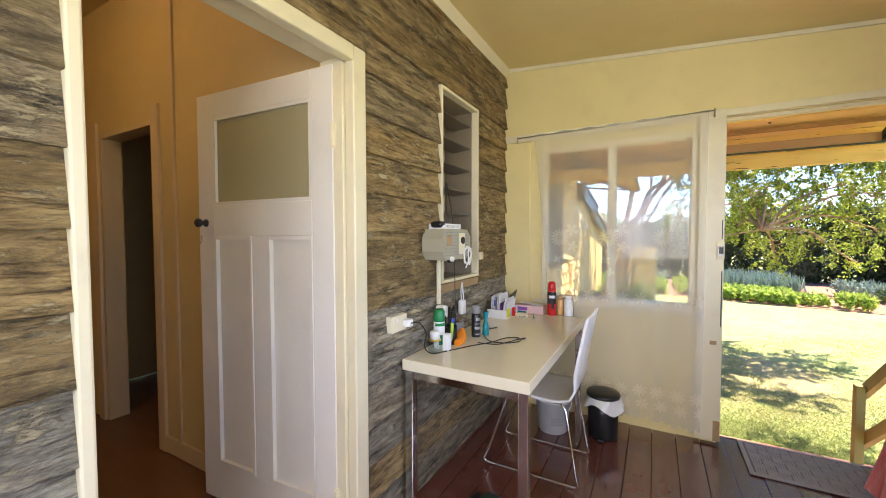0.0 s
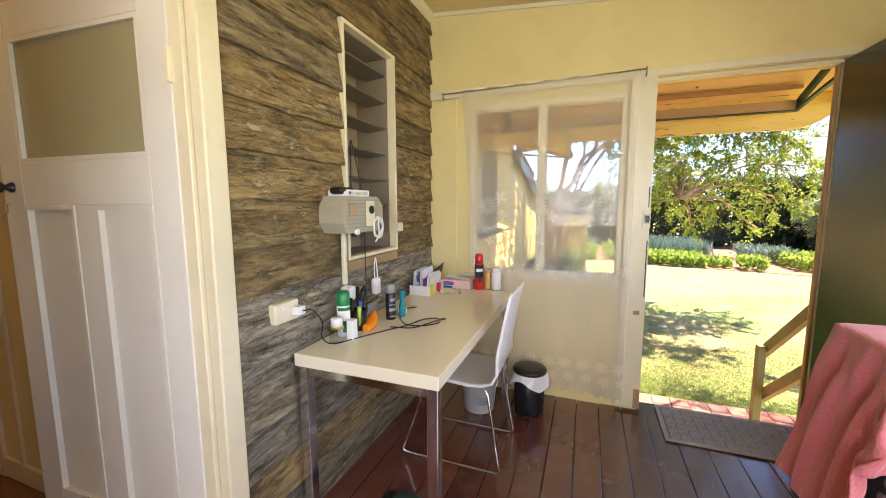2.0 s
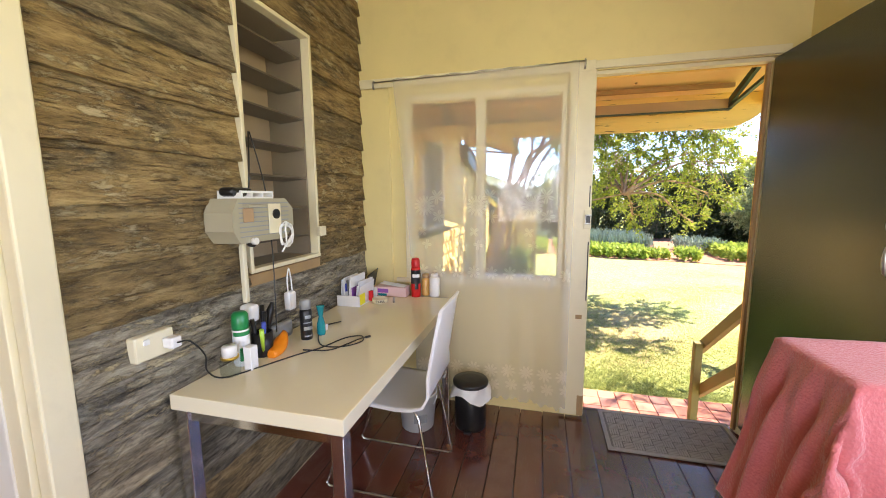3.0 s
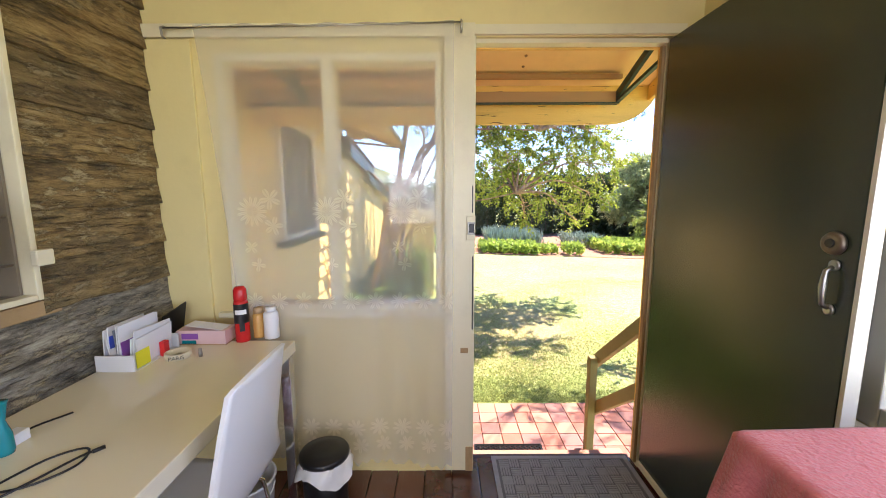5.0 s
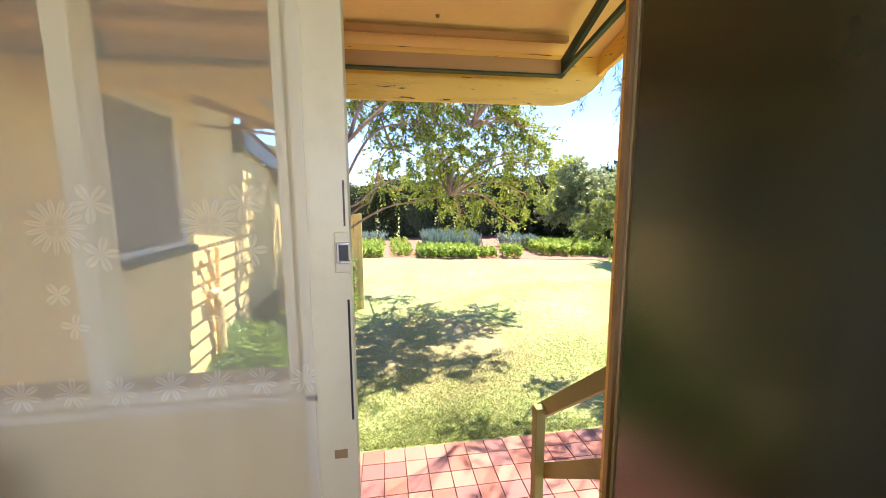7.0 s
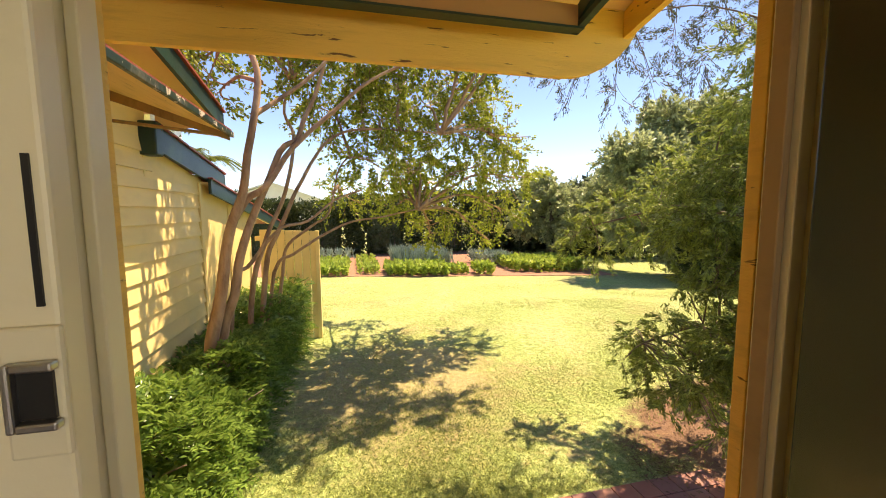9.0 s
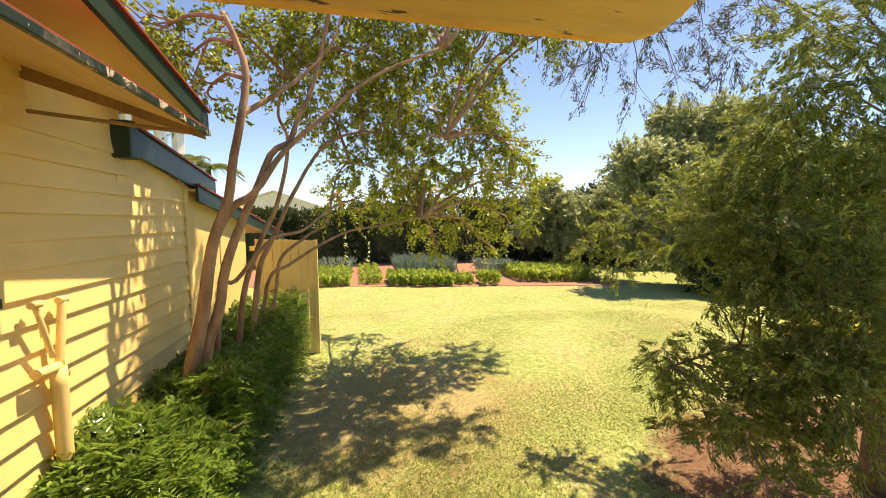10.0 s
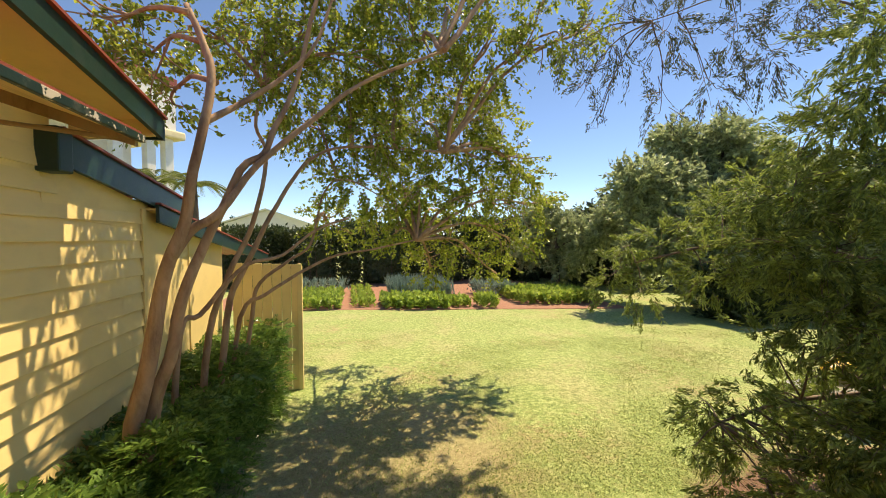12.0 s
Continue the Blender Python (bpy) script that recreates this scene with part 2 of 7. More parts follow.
def lace():
    """Sheer voile with woven sunflowers: the threads let most of the light pass."""
    k = Nodes("white_lace")
    tc = k.add("ShaderNodeTexCoord").outputs["Object"]
    sp = k.add("ShaderNodeSeparateXYZ")
    k.put(tc, sp.inputs[0])
    x, z = sp.outputs[0], sp.outputs[2]
    # one sunflower with its leaves in every repeat of the weave
    rep = k.math("SUBTRACT", k.math("FLOORED_MODULO", k.math("ADD", x, 4.4 - FLOWER_X + LACE_REPEAT / 2), LACE_REPEAT), LACE_REPEAT / 2)

    def motif(cx, cz, r0, r1, petals, turn=0.0, squash=1.0, column=rep):
        dx = k.math("SUBTRACT", column, cx)
        dz = k.math("MULTIPLY", k.math("SUBTRACT", z, cz), squash)
        r = k.math("SQRT", k.math("ADD", k.math("MULTIPLY", dx, dx), k.math("MULTIPLY", dz, dz)))
        ang = k.math("ADD", k.math("ARCTAN2", dz, dx), turn)
        petal = k.math("ABSOLUTE", k.math("COSINE", k.math("MULTIPLY", ang, petals / 2)))
        edge = k.math("ADD", k.math("MULTIPLY", petal, r1 - r0), r0)
        shape = k.step(k.math("SUBTRACT", edge, r), 0.0, 0.005)
        vein = k.step(petal, 0.3, 0.1)
        rib = k.step(petal, 0.96, 0.99)
        return k.math("MULTIPLY", shape, k.math("SUBTRACT", 1.0, k.math("MULTIPLY", k.math("MAXIMUM", vein, rib), 0.7)))

    flower = motif(0.0, 1.31, 0.03, 0.07, 15)
    heart = motif(0.0, 1.31, 0.025, 0.026, 2)
    flower = k.math("SUBTRACT", flower, k.math("MULTIPLY", heart, 0.45))
    for cx, cz, r0, r1, n, tn in ((0.08, 1.365, 0.01, 0.052, 5, 0.4), (0.09, 1.245, 0.01, 0.046, 5, 1.2), (-0.015, 1.15, 0.005, 0.035, 4, 0.9), (0.012, 1.07, 0.005, 0.035, 4, 0.2)):
        flower = k.math("MAXIMUM", flower, motif(cx, cz, r0, r1, n, tn))
    # a border of small leaves at the foot of the pattern, and one along the hem
    small = k.math("SUBTRACT", k.math("FLOORED_MODULO", k.math("ADD", x, 4.4), 0.11), 0.055)
    for cx, cz, r1, n, tn in ((0.0, 0.9, 0.045, 7, 0.3), (0.0, 0.27, 0.05, 9, 0.2), (0.02, 0.18, 0.045, 7, 0.8)):
        flower = k.math("MAXIMUM", flower, motif(cx, cz, 0.012, r1, n, tn, 1.0, small))
    # same voile, thickened below the panes to imitate its brighter look there
    dens = k.math("ADD", 0.31, k.math("MULTIPLY", k.step(z, 0.9, 0.84), 0.14))
    dens = k.math("MINIMUM", k.math("ADD", dens, k.math("MULTIPLY", flower, 0.16)), 0.95)
    df1 = k.add("ShaderNodeBsdfDiffuse")
    df1.inputs[0].default_value = (0.93, 0.92, 0.9, 1)
    tl = k.add("ShaderNodeBsdfTranslucent")
    tl.inputs[0].default_value = (0.93, 0.92, 0.9, 1)
    m1 = k.add("ShaderNodeMixShader")
    m1.inputs[0].default_value = 0.6
    k.put(df1.outputs[0], m1.inputs[1])
    k.put(tl.outputs[0], m1.inputs[2])
    tp = k.add("ShaderNodeBsdfTransparent")
    m2 = k.add("ShaderNodeMixShader")
    k.put(dens, m2.inputs[0])
    k.put(tp.outputs[0], m2.inputs[1])
    k.put(m1.outputs[0], m2.inputs[2])
    k.put(m2.outputs[0], k.n["Material Output"].inputs[0])
    return k.m


BOARD_WARM = weathered_wood("brown_weathered_boards", 0.42)
BOARD_GREY = weathered_wood("grey_weathered_boards", -0.05)
FLOORPAINT = floor_paint()
CREAM = painted("cream_wall_paint", (0.77, 0.65, 0.3), 0.5, 0.1, amount=0.1)
CEIL = painted("cream_ceiling_paint", (0.77, 0.63, 0.29), 0.5, 0.08, amount=0.06)
TRIM = painted("ivory_gloss_trim", (0.78, 0.71, 0.49), 0.35, 0.12, amount=0.18)
WHITEDOOR = painted("white_door_paint", (0.74, 0.71, 0.63), 0.4, 0.08, amount=0.1)
HALLWALL = painted("hall_wall_paint", (0.62, 0.47, 0.21), 0.5, 0.12, amount=0.1)
HALLTRIM = painted("hall_trim_paint", (0.62, 0.47, 0.27), 0.45, 0.12, amount=0.12)
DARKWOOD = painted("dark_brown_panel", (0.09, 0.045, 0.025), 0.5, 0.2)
HALLFLOOR = painted("hall_floor_timber", (0.16, 0.07, 0.025), 0.35, 0.3, stretch=(1, 6, 1))
GREENDOOR = plain("dark_green_gloss", (0.02, 0.031, 0.018), 0.24, 0.0, 0.25, 2.2, 0.004)
YELLOW = painted("yellow_weatherboard_paint", (0.9, 0.68, 0.29), 0.55, 0.14, amount=0.16, stretch=(1, 0.6, 1))
SOFFIT = painted("apricot_awning_paint", (0.9, 0.64, 0.29), 0.55, 0.12, amount=0.15)
FASCIA = painted("yellow_fascia_cracked_paint", (0.9, 0.58, 0.13), 0.55, 0.15, bump=0.5, stretch=(0.4, 1, 4), dirt=(0.16, 0.08, 0.02), amount=0.35, chips=0.1)
GREENTRIM = painted("bottle_green_trim", (0.012, 0.04, 0.027), 0.4, 0.2, dirt=(0.12, 0.11, 0.08), amount=0.25)
RAILPAINT = painted("olive_rail_paint", (0.3, 0.25, 0.09), 0.6, 0.3, dirt=(0.1, 0.07, 0.04), amount=0.5, stretch=(1, 0.5, 1))
PEELED = painted("peeled_board", (0.42, 0.28, 0.13), 0.7, 0.35, bump=0.35, dirt=(0.14, 0.08, 0.04), amount=0.7, stretch=(3, 0.6, 1))
AWNBEAM = painted("brown_awning_timber", (0.48, 0.27, 0.1), 0.6, 0.2, amount=0.3, stretch=(0.3, 1, 1))
STEPPAINT = painted("faded_brick_red_step_paint", (0.5, 0.2, 0.13), 0.6, 0.2, bump=0.3, dirt=(0.3, 0.2, 0.14), amount=0.5, stretch=(0.5, 2, 1))
HOODLINING = painted("peeling_yellow_lining", (0.86, 0.6, 0.26), 0.6, 0.15, bump=0.4, dirt=(0.34, 0.2, 0.09), amount=0.55, chips=0.05, stretch=(3, 0.5, 1))
# hood edge: dark green broken by pale flecks
HOODEDGE = painted("pale_flecked_green", (0.012, 0.03, 0.022), 0.4, 0.2, dirt=(0.55, 0.48, 0.38), amount=0.5, chips=0.16, stretch=(1, 1.2, 1))
REDROOF = plain("red_roof_steel", (0.28, 0.06, 0.035), 0.5, 0.0, 0.25, 3)
LAWN = lawn_material()
SOIL = soil_material("red_garden_soil", (0.2, 0.085, 0.055), (0.48, 0.26, 0.17))
WHITEGLOSS = plain("white_table_lacquer", (0.82, 0.76, 0.56), 0.1, 0.0, 0.04, 4, 0.01)
CHAIRWHITE = plain("white_chair_shell", (0.8, 0.8, 0.78), 0.3, 0.0, 0.04, 5, 0.02)
CHROME = plain("chrome", (0.72, 0.72, 0.74), 0.14, 1.0, 0.1, 20, 0.02)
BRONZE = plain("tarnished_bronze", (0.2, 0.17, 0.13), 0.4, 0.8, 0.3, 60, 0.1)
STEEL = plain("worn_steel", (0.45, 0.44, 0.42), 0.35, 1.0, 0.25, 30, 0.1)
BLACK = plain("black_plastic", (0.012, 0.012, 0.012), 0.35)
SCREEN = plain("dark_fly_screen", (0.16, 0.15, 0.13), 0.6, 0.0, 0.2, 300, 0.3)
LOUVRE = plain("dark_timber_slat", (0.12, 0.09, 0.06), 0.4)
GREENDOOR.node_tree.nodes["Principled BSDF"].inputs["Specular IOR Level"].default_value = 0.75
FLOORPAINT.node_tree.nodes["Principled BSDF"].inputs["Specular IOR Level"].default_value = 0.8
FROST = plain("frosted_door_glass", (0.36, 0.33, 0.19), 0.3, 0.0, 0.08, 3, 0.03)
PANE = thin_pane("window_glass")
LACE = lace()

# ---- mesh helpers ----
def box(bm, x0, x1, y0, y1, z0, z1, bevel=0.0, turn=None):
    """A box, with its edges eased by bevel; turn: a matrix for it."""
    vs = [bm.verts.new((x, y, z)) for x in (x0, x1) for y in (y0, y1) for z in (z0, z1)]
    fs = [(0, 1, 3, 2), (4, 6, 7, 5), (0, 4, 5, 1), (2, 3, 7, 6), (0, 2, 6, 4), (1, 5, 7, 3)]
    made = [bm.faces.new([vs[i] for i in f]) for f in fs]
    out = vs
    if bevel:
        edges = list({e for f in made for e in f.edges})
        r = bmesh.ops.bevel(bm, geom=edges, offset=bevel, segments=2, profile=0.5, affect="EDGES")
        out = list({v for f in r["faces"] for v in f.verts} | {v for v in vs if v.is_valid})
    if turn is not None:
        for v in out:
            v.co = turn @ v.co
    return out


def tube(bm, pts, radii, n=10, caps=True):
    """A tapering tube along points."""
    pts = [Vector(p) for p in pts]
    if isinstance(radii, (int, float)):
        radii = [radii] * len(pts)
    rings, ref = [], Vector((0.3, 0.2, 1)).normalized()
    for i, p in enumerate(pts):
        d = (pts[min(i + 1, len(pts) - 1)] - pts[max(i - 1, 0)]).normalized()
        if abs(d.dot(ref)) > 0.95:
            ref = Vector((1, 0.1, 0.05)).normalized()
        a = d.cross(ref).normalized()
        b = d.cross(a)
        ref = a.cross(d) * 1.0
        rings.append([bm.verts.new(p + (a * math.cos(2 * math.pi * j / n) + b * math.sin(2 * math.pi * j / n)) * radii[i]) for j in range(n)])
    for r0, r1 in zip(rings, rings[1:]):
        for j in range(n):
            f = bm.faces.new((r0[j], r0[(j + 1) % n], r1[(j + 1) % n], r1[j]))
            f.smooth = True
    if caps:
        bm.faces.new(rings[0][::-1])
        bm.faces.new(rings[-1])


def lathe(bm, profile, cx, cy, n=24):
    """A turned body from (radius, z) pairs round an upright axis."""
    rings = [[bm.verts.new((cx + r * math.cos(2 * math.pi * j / n), cy + r * math.sin(2 * math.pi * j / n), z)) for j in range(n)] for r, z in profile]
    for r0, r1 in zip(rings, rings[1:]):
        for j in range(n):
            f = bm.faces.new((r0[j], r0[(j + 1) % n], r1[(j + 1) % n], r1[j]))
            f.smooth = True
    if profile[0][0] > 1e-4:
        bm.faces.new(rings[0][::-1])
    if profile[-1][0] > 1e-4:
        bm.faces.new(rings[-1])


def slab(bm, outline, axis, a, b):
    """A flat outline of (u, v) pairs, thick from a to b along the axis 'x', 'y' or 'z'."""
    def at(u, v, w):
        return {"x": (w, u, v), "y": (u, w, v), "z": (u, v, w)}[axis]
    f0 = [bm.verts.new(at(u, v, a)) for u, v in outline]
    f1 = [bm.verts.new(at(u, v, b)) for u, v in outline]
    bm.faces.new(f0)
    bm.faces.new(f1[::-1])
    for i in range(len(outline)):
        j = (i + 1) % len(outline)
        bm.faces.new((f0[i], f1[i], f1[j], f0[j]))


def mesh_of(name, bm, material):
    bmesh.ops.recalc_face_normals(bm, faces=bm.faces)
    me = bpy.data.meshes.new(name)
    bm.to_mesh(me)
    bm.free()
    me.materials.append(material)
    return me


def thing(name, at, label, category, group="", kind=""):
    ob = new(name)
    ob.location = at
    ob.empty_display_size = 0.1
    return tagged(ob, label, category, group, kind)


def part(name, bm, material, parent, label=""):
    """One mesh, built in world coordinates, under a thing or a part."""
    ob = new(name, mesh_of(name, bm, material) if isinstance(bm, bmesh.types.BMesh) else bm)
    ob.parent = parent
    if parent.type == "EMPTY":
        ob.location = -Vector(parent.location)
    return tagged(ob, label)


def solo(name, bm, material, label, category, group="", kind=""):
    ob = new(name, mesh_of(name, bm, material))
    return tagged(ob, label, category, group, kind)


def boxes(*rows, bevel=0.0):
    bm = bmesh.new()
    for r in rows:
        box(bm, *r, bevel=bevel)
    return bm


def structure(name, bm, material, label, category):
    return solo(name, bm, material, label, category, kind="structure")


# ---- the room: an enclosed back verandah ----
W, N, E, S = -1.05, 2.94, 1.38, -1.7


def ceil_z(x):
    return 2.64 - 0.08 * (x - W)


# floor base and planks
floor = structure("floor", boxes((W, E, S, N + 0.1, -0.16, -0.03)), DARKWOOD, "dark red-brown painted timber plank verandah floor", "floor")
# west wall: backing behind the lapped boards, with openings for the door and the louvre window
west = structure("wall_west", boxes(
    (W - 0.1, W - 0.012, S, 0.314, 0, 2.75), (W - 0.1, W - 0.012, 0.314, 1.205, 2.055, 2.75),
    (W - 0.1, W - 0.012, 1.205, 1.86, 0, 2.75), (W - 0.1, W - 0.012, 2.36, N + 0.1, 0, 2.75),
    (W - 0.1, W - 0.012, 1.86, 2.36, 0, 1.06), (W - 0.1, W - 0.012, 1.86, 2.36, 2.155, 2.75)), DARKWOOD,
    "unpainted weathered grey lapped timber weatherboard wall", "wall")
north = structure("wall_north", boxes(
    (W - 0.1, -0.735, N, N + 0.08, -0.16, 2.7), (-0.735, 0.25, N, N + 0.08, -0.16, 0.835), (-0.735, 0.25, N, N + 0.08, 1.99, 2.7),
    (0.25, 0.375, N, N + 0.08, -0.16, 2.7), (0.375, 1.268, N, N + 0.08, 2.056, 2.7), (1.268, E + 0.1, N, N + 0.08, -0.16, 2.7)), CREAM,
    "cream painted sheet wall with a window and a doorway", "wall")
east = structure("wall_east", boxes(
    (E, E + 0.1, S, N, -0.16, 0.78), (E, E + 0.1, S, N, 2.05, 2.6), (E, E + 0.1, 2.13, N, 0.78, 2.05), (E, E + 0.1, S, -1.4, 0.78, 2.05)), CREAM,
    "cream painted wall under a row of casement windows", "wall")
south = structure("wall_south", boxes((W - 0.1, -0.7, S - 0.1, S, -0.16, 2.75), (1.1, E + 0.1, S - 0.1, S, -0.16, 2.75), (-0.7, 1.1, S - 0.1, S, -0.16, 0.85), (-0.7, 1.1, S - 0.1, S, 2.05, 2.75)), CREAM, "cream painted end wall with a window", "wall")
sw = thing("window_7", (0.2, S, 0.85), "white framed end window of the verandah", "window", kind="structure")
part("window_frame", boxes((-0.7, -0.65, S - 0.08, S + 0.01, 0.85, 2.05), (1.05, 1.1, S - 0.08, S + 0.01, 0.85, 2.05), (-0.65, 1.05, S - 0.08, S + 0.01, 0.85, 0.9), (-0.65, 1.05, S - 0.08, S + 0.01, 2.0, 2.05), (0.175, 0.225, S - 0.075, S + 0.005, 0.9, 2.0), bevel=0.004), WHITEDOOR, sw)
p = part("pane", boxes((-0.65, 1.05, S - 0.04, S - 0.036, 0.9, 2.0)), PANE, sw)
p.visible_shadow = False
bm = bmesh.new()
slab(bm, [(W - 0.1, ceil_z(W - 0.1)), (E + 0.1, ceil_z(E + 0.1)), (E + 0.1, ceil_z(E) + 0.06), (W - 0.1, ceil_z(W) + 0.06)], "y", S - 0.1, N + 0.1)
structure("ceiling", bm, CEIL, "sloping cream painted sheet ceiling", "ceiling")
bm = bmesh.new()
slab(bm, [(W, 2.585), (W + 0.02, 2.575), (W + 0.034, 2.6), (W + 0.05, 2.635), (W, 2.64)], "y", S, N)
structure("trim", bm, TRIM, "cream moulded cornice strip at the ceiling", "trim")
bm = bmesh.new()
slab(bm, [(W, ceil_z(W) - 0.002), (E, ceil_z(E) - 0.002), (E, ceil_z(E) - 0.026), (W, ceil_z(W) - 0.026)], "y", N - 0.014, N)
structure("trim", bm, TRIM, "thin cream cover strip at the ceiling", "trim")
bm = boxes((0.1, 0.104, S, N - 0.02, ceil_z(0.1) - 0.004, ceil_z(0.1) + 0.001))
structure("trim", bm, CEIL, "thin joint strip across the ceiling", "trim")
structure("baseboard", boxes((W, W + 0.02, 1.223, N, 0.0, 0.085), bevel=0.004), TRIM, "cream painted skirting with scuffed edge", "baseboard")
# raised rails and posts on the exit wall
bm = boxes((W + 0.02, -0.83, N - 0.016, N, 0.0, 2.045), bevel=0.003)
structure("trim", bm, CREAM, "cream cover board beside the window", "trim")
bm = boxes((W, 0.395, N - 0.022, N - 0.0165, 2.05, 2.105), (W, 1.30, N - 0.02, N, 2.06, 2.1), bevel=0.002)
structure("trim", bm, TRIM, "cream rail above window and doorway", "trim")
post = structure("trim", boxes((0.262, 0.40, N - 0.03, N - 0.0005, 0.02, 2.05), bevel=0.004), TRIM, "scuffed ivory door post with chipped bare patches", "trim")
part("chip", boxes((0.336, 0.372, N - 0.0325, N - 0.029, 0.635, 0.66)), PEELED, post, "bare timber chip")
part("chip", boxes((0.362, 0.398, N - 0.0325, N - 0.029, 0.02, 0.15)), PEELED, post, "bare timber patch at the foot")
part("gap", boxes((0.388, 0.394, N - 0.032, N - 0.029, 0.75, 1.1), (0.386, 0.391, N - 0.032, N - 0.029, 1.3, 1.42)), BLACK, post, "dark split in the timber")
strike = part("strike_plate", boxes((0.36, 0.402, N - 0.036, N - 0.029, 1.175, 1.285), bevel=0.003), TRIM, post, "painted metal strike plate")
part("keeper", boxes((0.372, 0.396, N - 0.039, N - 0.0355, 1.21, 1.25)), BLACK, strike, "dark latch hole")
part("lip", boxes((0.366, 0.372, N - 0.046, N - 0.0362, 1.202, 1.258), (0.372, 0.4, N - 0.046, N - 0.0362, 1.2505, 1.258), (0.372, 0.4, N - 0.046, N - 0.0362, 1.202, 1.2095), bevel=0.002), STEEL, strike, "worn steel keeper lip")

# door lining of the exit
structure("door_frame", boxes(
    (0.376, 0.386, N + 0.001, N + 0.068, -0.02, 2.05), (1.243, 1.267, N + 0.02, N + 0.068, -0.02, 2.05), (0.386, 1.243, N + 0.015, N + 0.068, 2.035, 2.055), bevel=0.002),
    TRIM, "worn cream painted timber door lining", "door frame")
structure("door_frame", boxes((0.34, 0.387, N + 0.0685, N + 0.092, -0.02, 2.1), (1.242, 1.29, N + 0.0685, N + 0.092, -0.02, 2.1), (0.387, 1.242, N + 0.0685, N + 0.092, 2.03, 2.1), bevel=0.002),
    FASCIA, "yellow painted outer door frame", "door frame")
structure("door_stop", boxes((0.3865, 0.398, N + 0.03, N + 0.06, 0.014, 2.03), bevel=0.002), TRIM, "worn cream door stop", "trim")
structure("door_stop", boxes((1.228, 1.2425, N + 0.03, N + 0.055, 0.014, 2.03), bevel=0.002), PEELED, "bare brown timber door stop", "trim")
structure("threshold", boxes((0.387, 1.242, N + 0.0955, N + 0.13, -0.045, -0.004), bevel=0.006), DARKWOOD, "worn dark timber threshold under the doorway", "threshold")

# window in the exit wall
win = thing("window_1", (-0.24, N, 0.85), "two-pane timber window behind a lace curtain", "window", kind="structure")
part("window_frame", boxes((-0.735, 0.25, N - 0.012, N + 0.09, 0.835, 0.87), (-0.735, 0.25, N - 0.012, N + 0.09, 1.955, 1.99),
     (-0.735, -0.705, N - 0.012, N + 0.09, 0.87, 1.955), (0.222, 0.25, N - 0.012, N + 0.09, 0.87, 1.955), bevel=0.003), TRIM, win)
part("mullion", boxes((-0.275, -0.22, N - 0.008, N + 0.08, 0.87, 1.955), bevel=0.003), TRIM, win)
for x0, x1 in ((-0.705, -0.275), (-0.22, 0.222)):
    p = part("pane", boxes((x0, x1, N + 0.048, N + 0.052, 0.87, 1.955)), PANE, win)
    p.visible_shadow = False
part("window_sill", boxes((-0.8, 0.3, N - 0.03, N, 0.81, 0.836), bevel=0.005), TRIM, win)

# east casements: three sashes
for i, (y0, y1) in enumerate(((1.0, 2.13), (-0.2, 1.0), (-1.4, -0.2))):
    w = thing("window_%d" % (i + 3), (E, (y0 + y1) / 2, 0.8), "white painted timber casement window on the garden side", "window", kind="structure")
    part("window_frame", boxes((E - 0.02, E + 0.06, y0, y0 + 0.05, 0.78, 2.05), (E - 0.02, E + 0.06, y1 - 0.05, y1, 0.78, 2.05),
         (E - 0.02, E + 0.06, y0 + 0.05, y1 - 0.05, 0.78, 0.84), (E - 0.02, E + 0.06, y0 + 0.05, y1 - 0.05, 1.99, 2.05), bevel=0.004), WHITEDOOR, w)
    p = part("pane", boxes((E + 0.02, E + 0.024, y0 + 0.05, y1 - 0.05, 0.84, 1.99)), PANE, w)
    p.visible_shadow = False
    part("window_sill", boxes((E - 0.05, E - 0.021, y0 + 0.003, y1 - 0.003, 0.755, 0.78), bevel=0.004), WHITEDOOR, w)
    bm = bmesh.new()
    tube(bm, [(E - 0.03, y1 - 0.2, 0.86), (E - 0.06, y1 - 0.24, 0.87), (E - 0.07, y1 - 0.34, 0.868), (E - 0.085, y1 - 0.36, 0.88)], 0.006, 8)
    part("stay_hook", bm, STEEL, w)

# louvre window in the weathered wall
lw = thing("window_2", (W, 2.11, 1.06), "narrow louvre window with a dark fly screen in an ivory frame", "window", kind="structure")
part("window_frame", boxes((W - 0.01, W + 0.037, 1.855, 1.874, 1.055, 2.16), (W - 0.01, W + 0.037, 2.343, 2.362, 1.055, 2.16),
     (W - 0.01, W + 0.037, 1.874, 2.343, 1.055, 1.074), (W - 0.01, W + 0.037, 1.874, 2.343, 2.141, 2.16), bevel=0.003), TRIM, lw)
bm = bmesh.new()
bm.faces.new([bm.verts.new((W - 0.004, y, z)) for y, z in ((1.874, 1.074), (2.343, 1.074), (2.343, 2.141), (1.874, 2.141))])
scr = part("fly_screen", bm, haze_mesh("fly_screen_mesh", (0.2, 0.17, 0.12), 0.1), lw, "dark see-through fly screen")
scr.visible_shadow = False
for i in range(7):
    z = 1.165 + i * 0.146
    tilt = Matrix.Translation((W - 0.075, 2.11, z)) @ Matrix.Rotation(radians(-5), 4, "Y")
    bm = bmesh.new()
    box(bm, -0.065, 0.065, -0.222, 0.222, -0.004, 0.004, turn=tilt)
    part("louvre", bm, LOUVRE, lw, "dark timber louvre slat")
JAMB = plain("grey_brown_jamb", (0.26, 0.21, 0.14), 0.6)
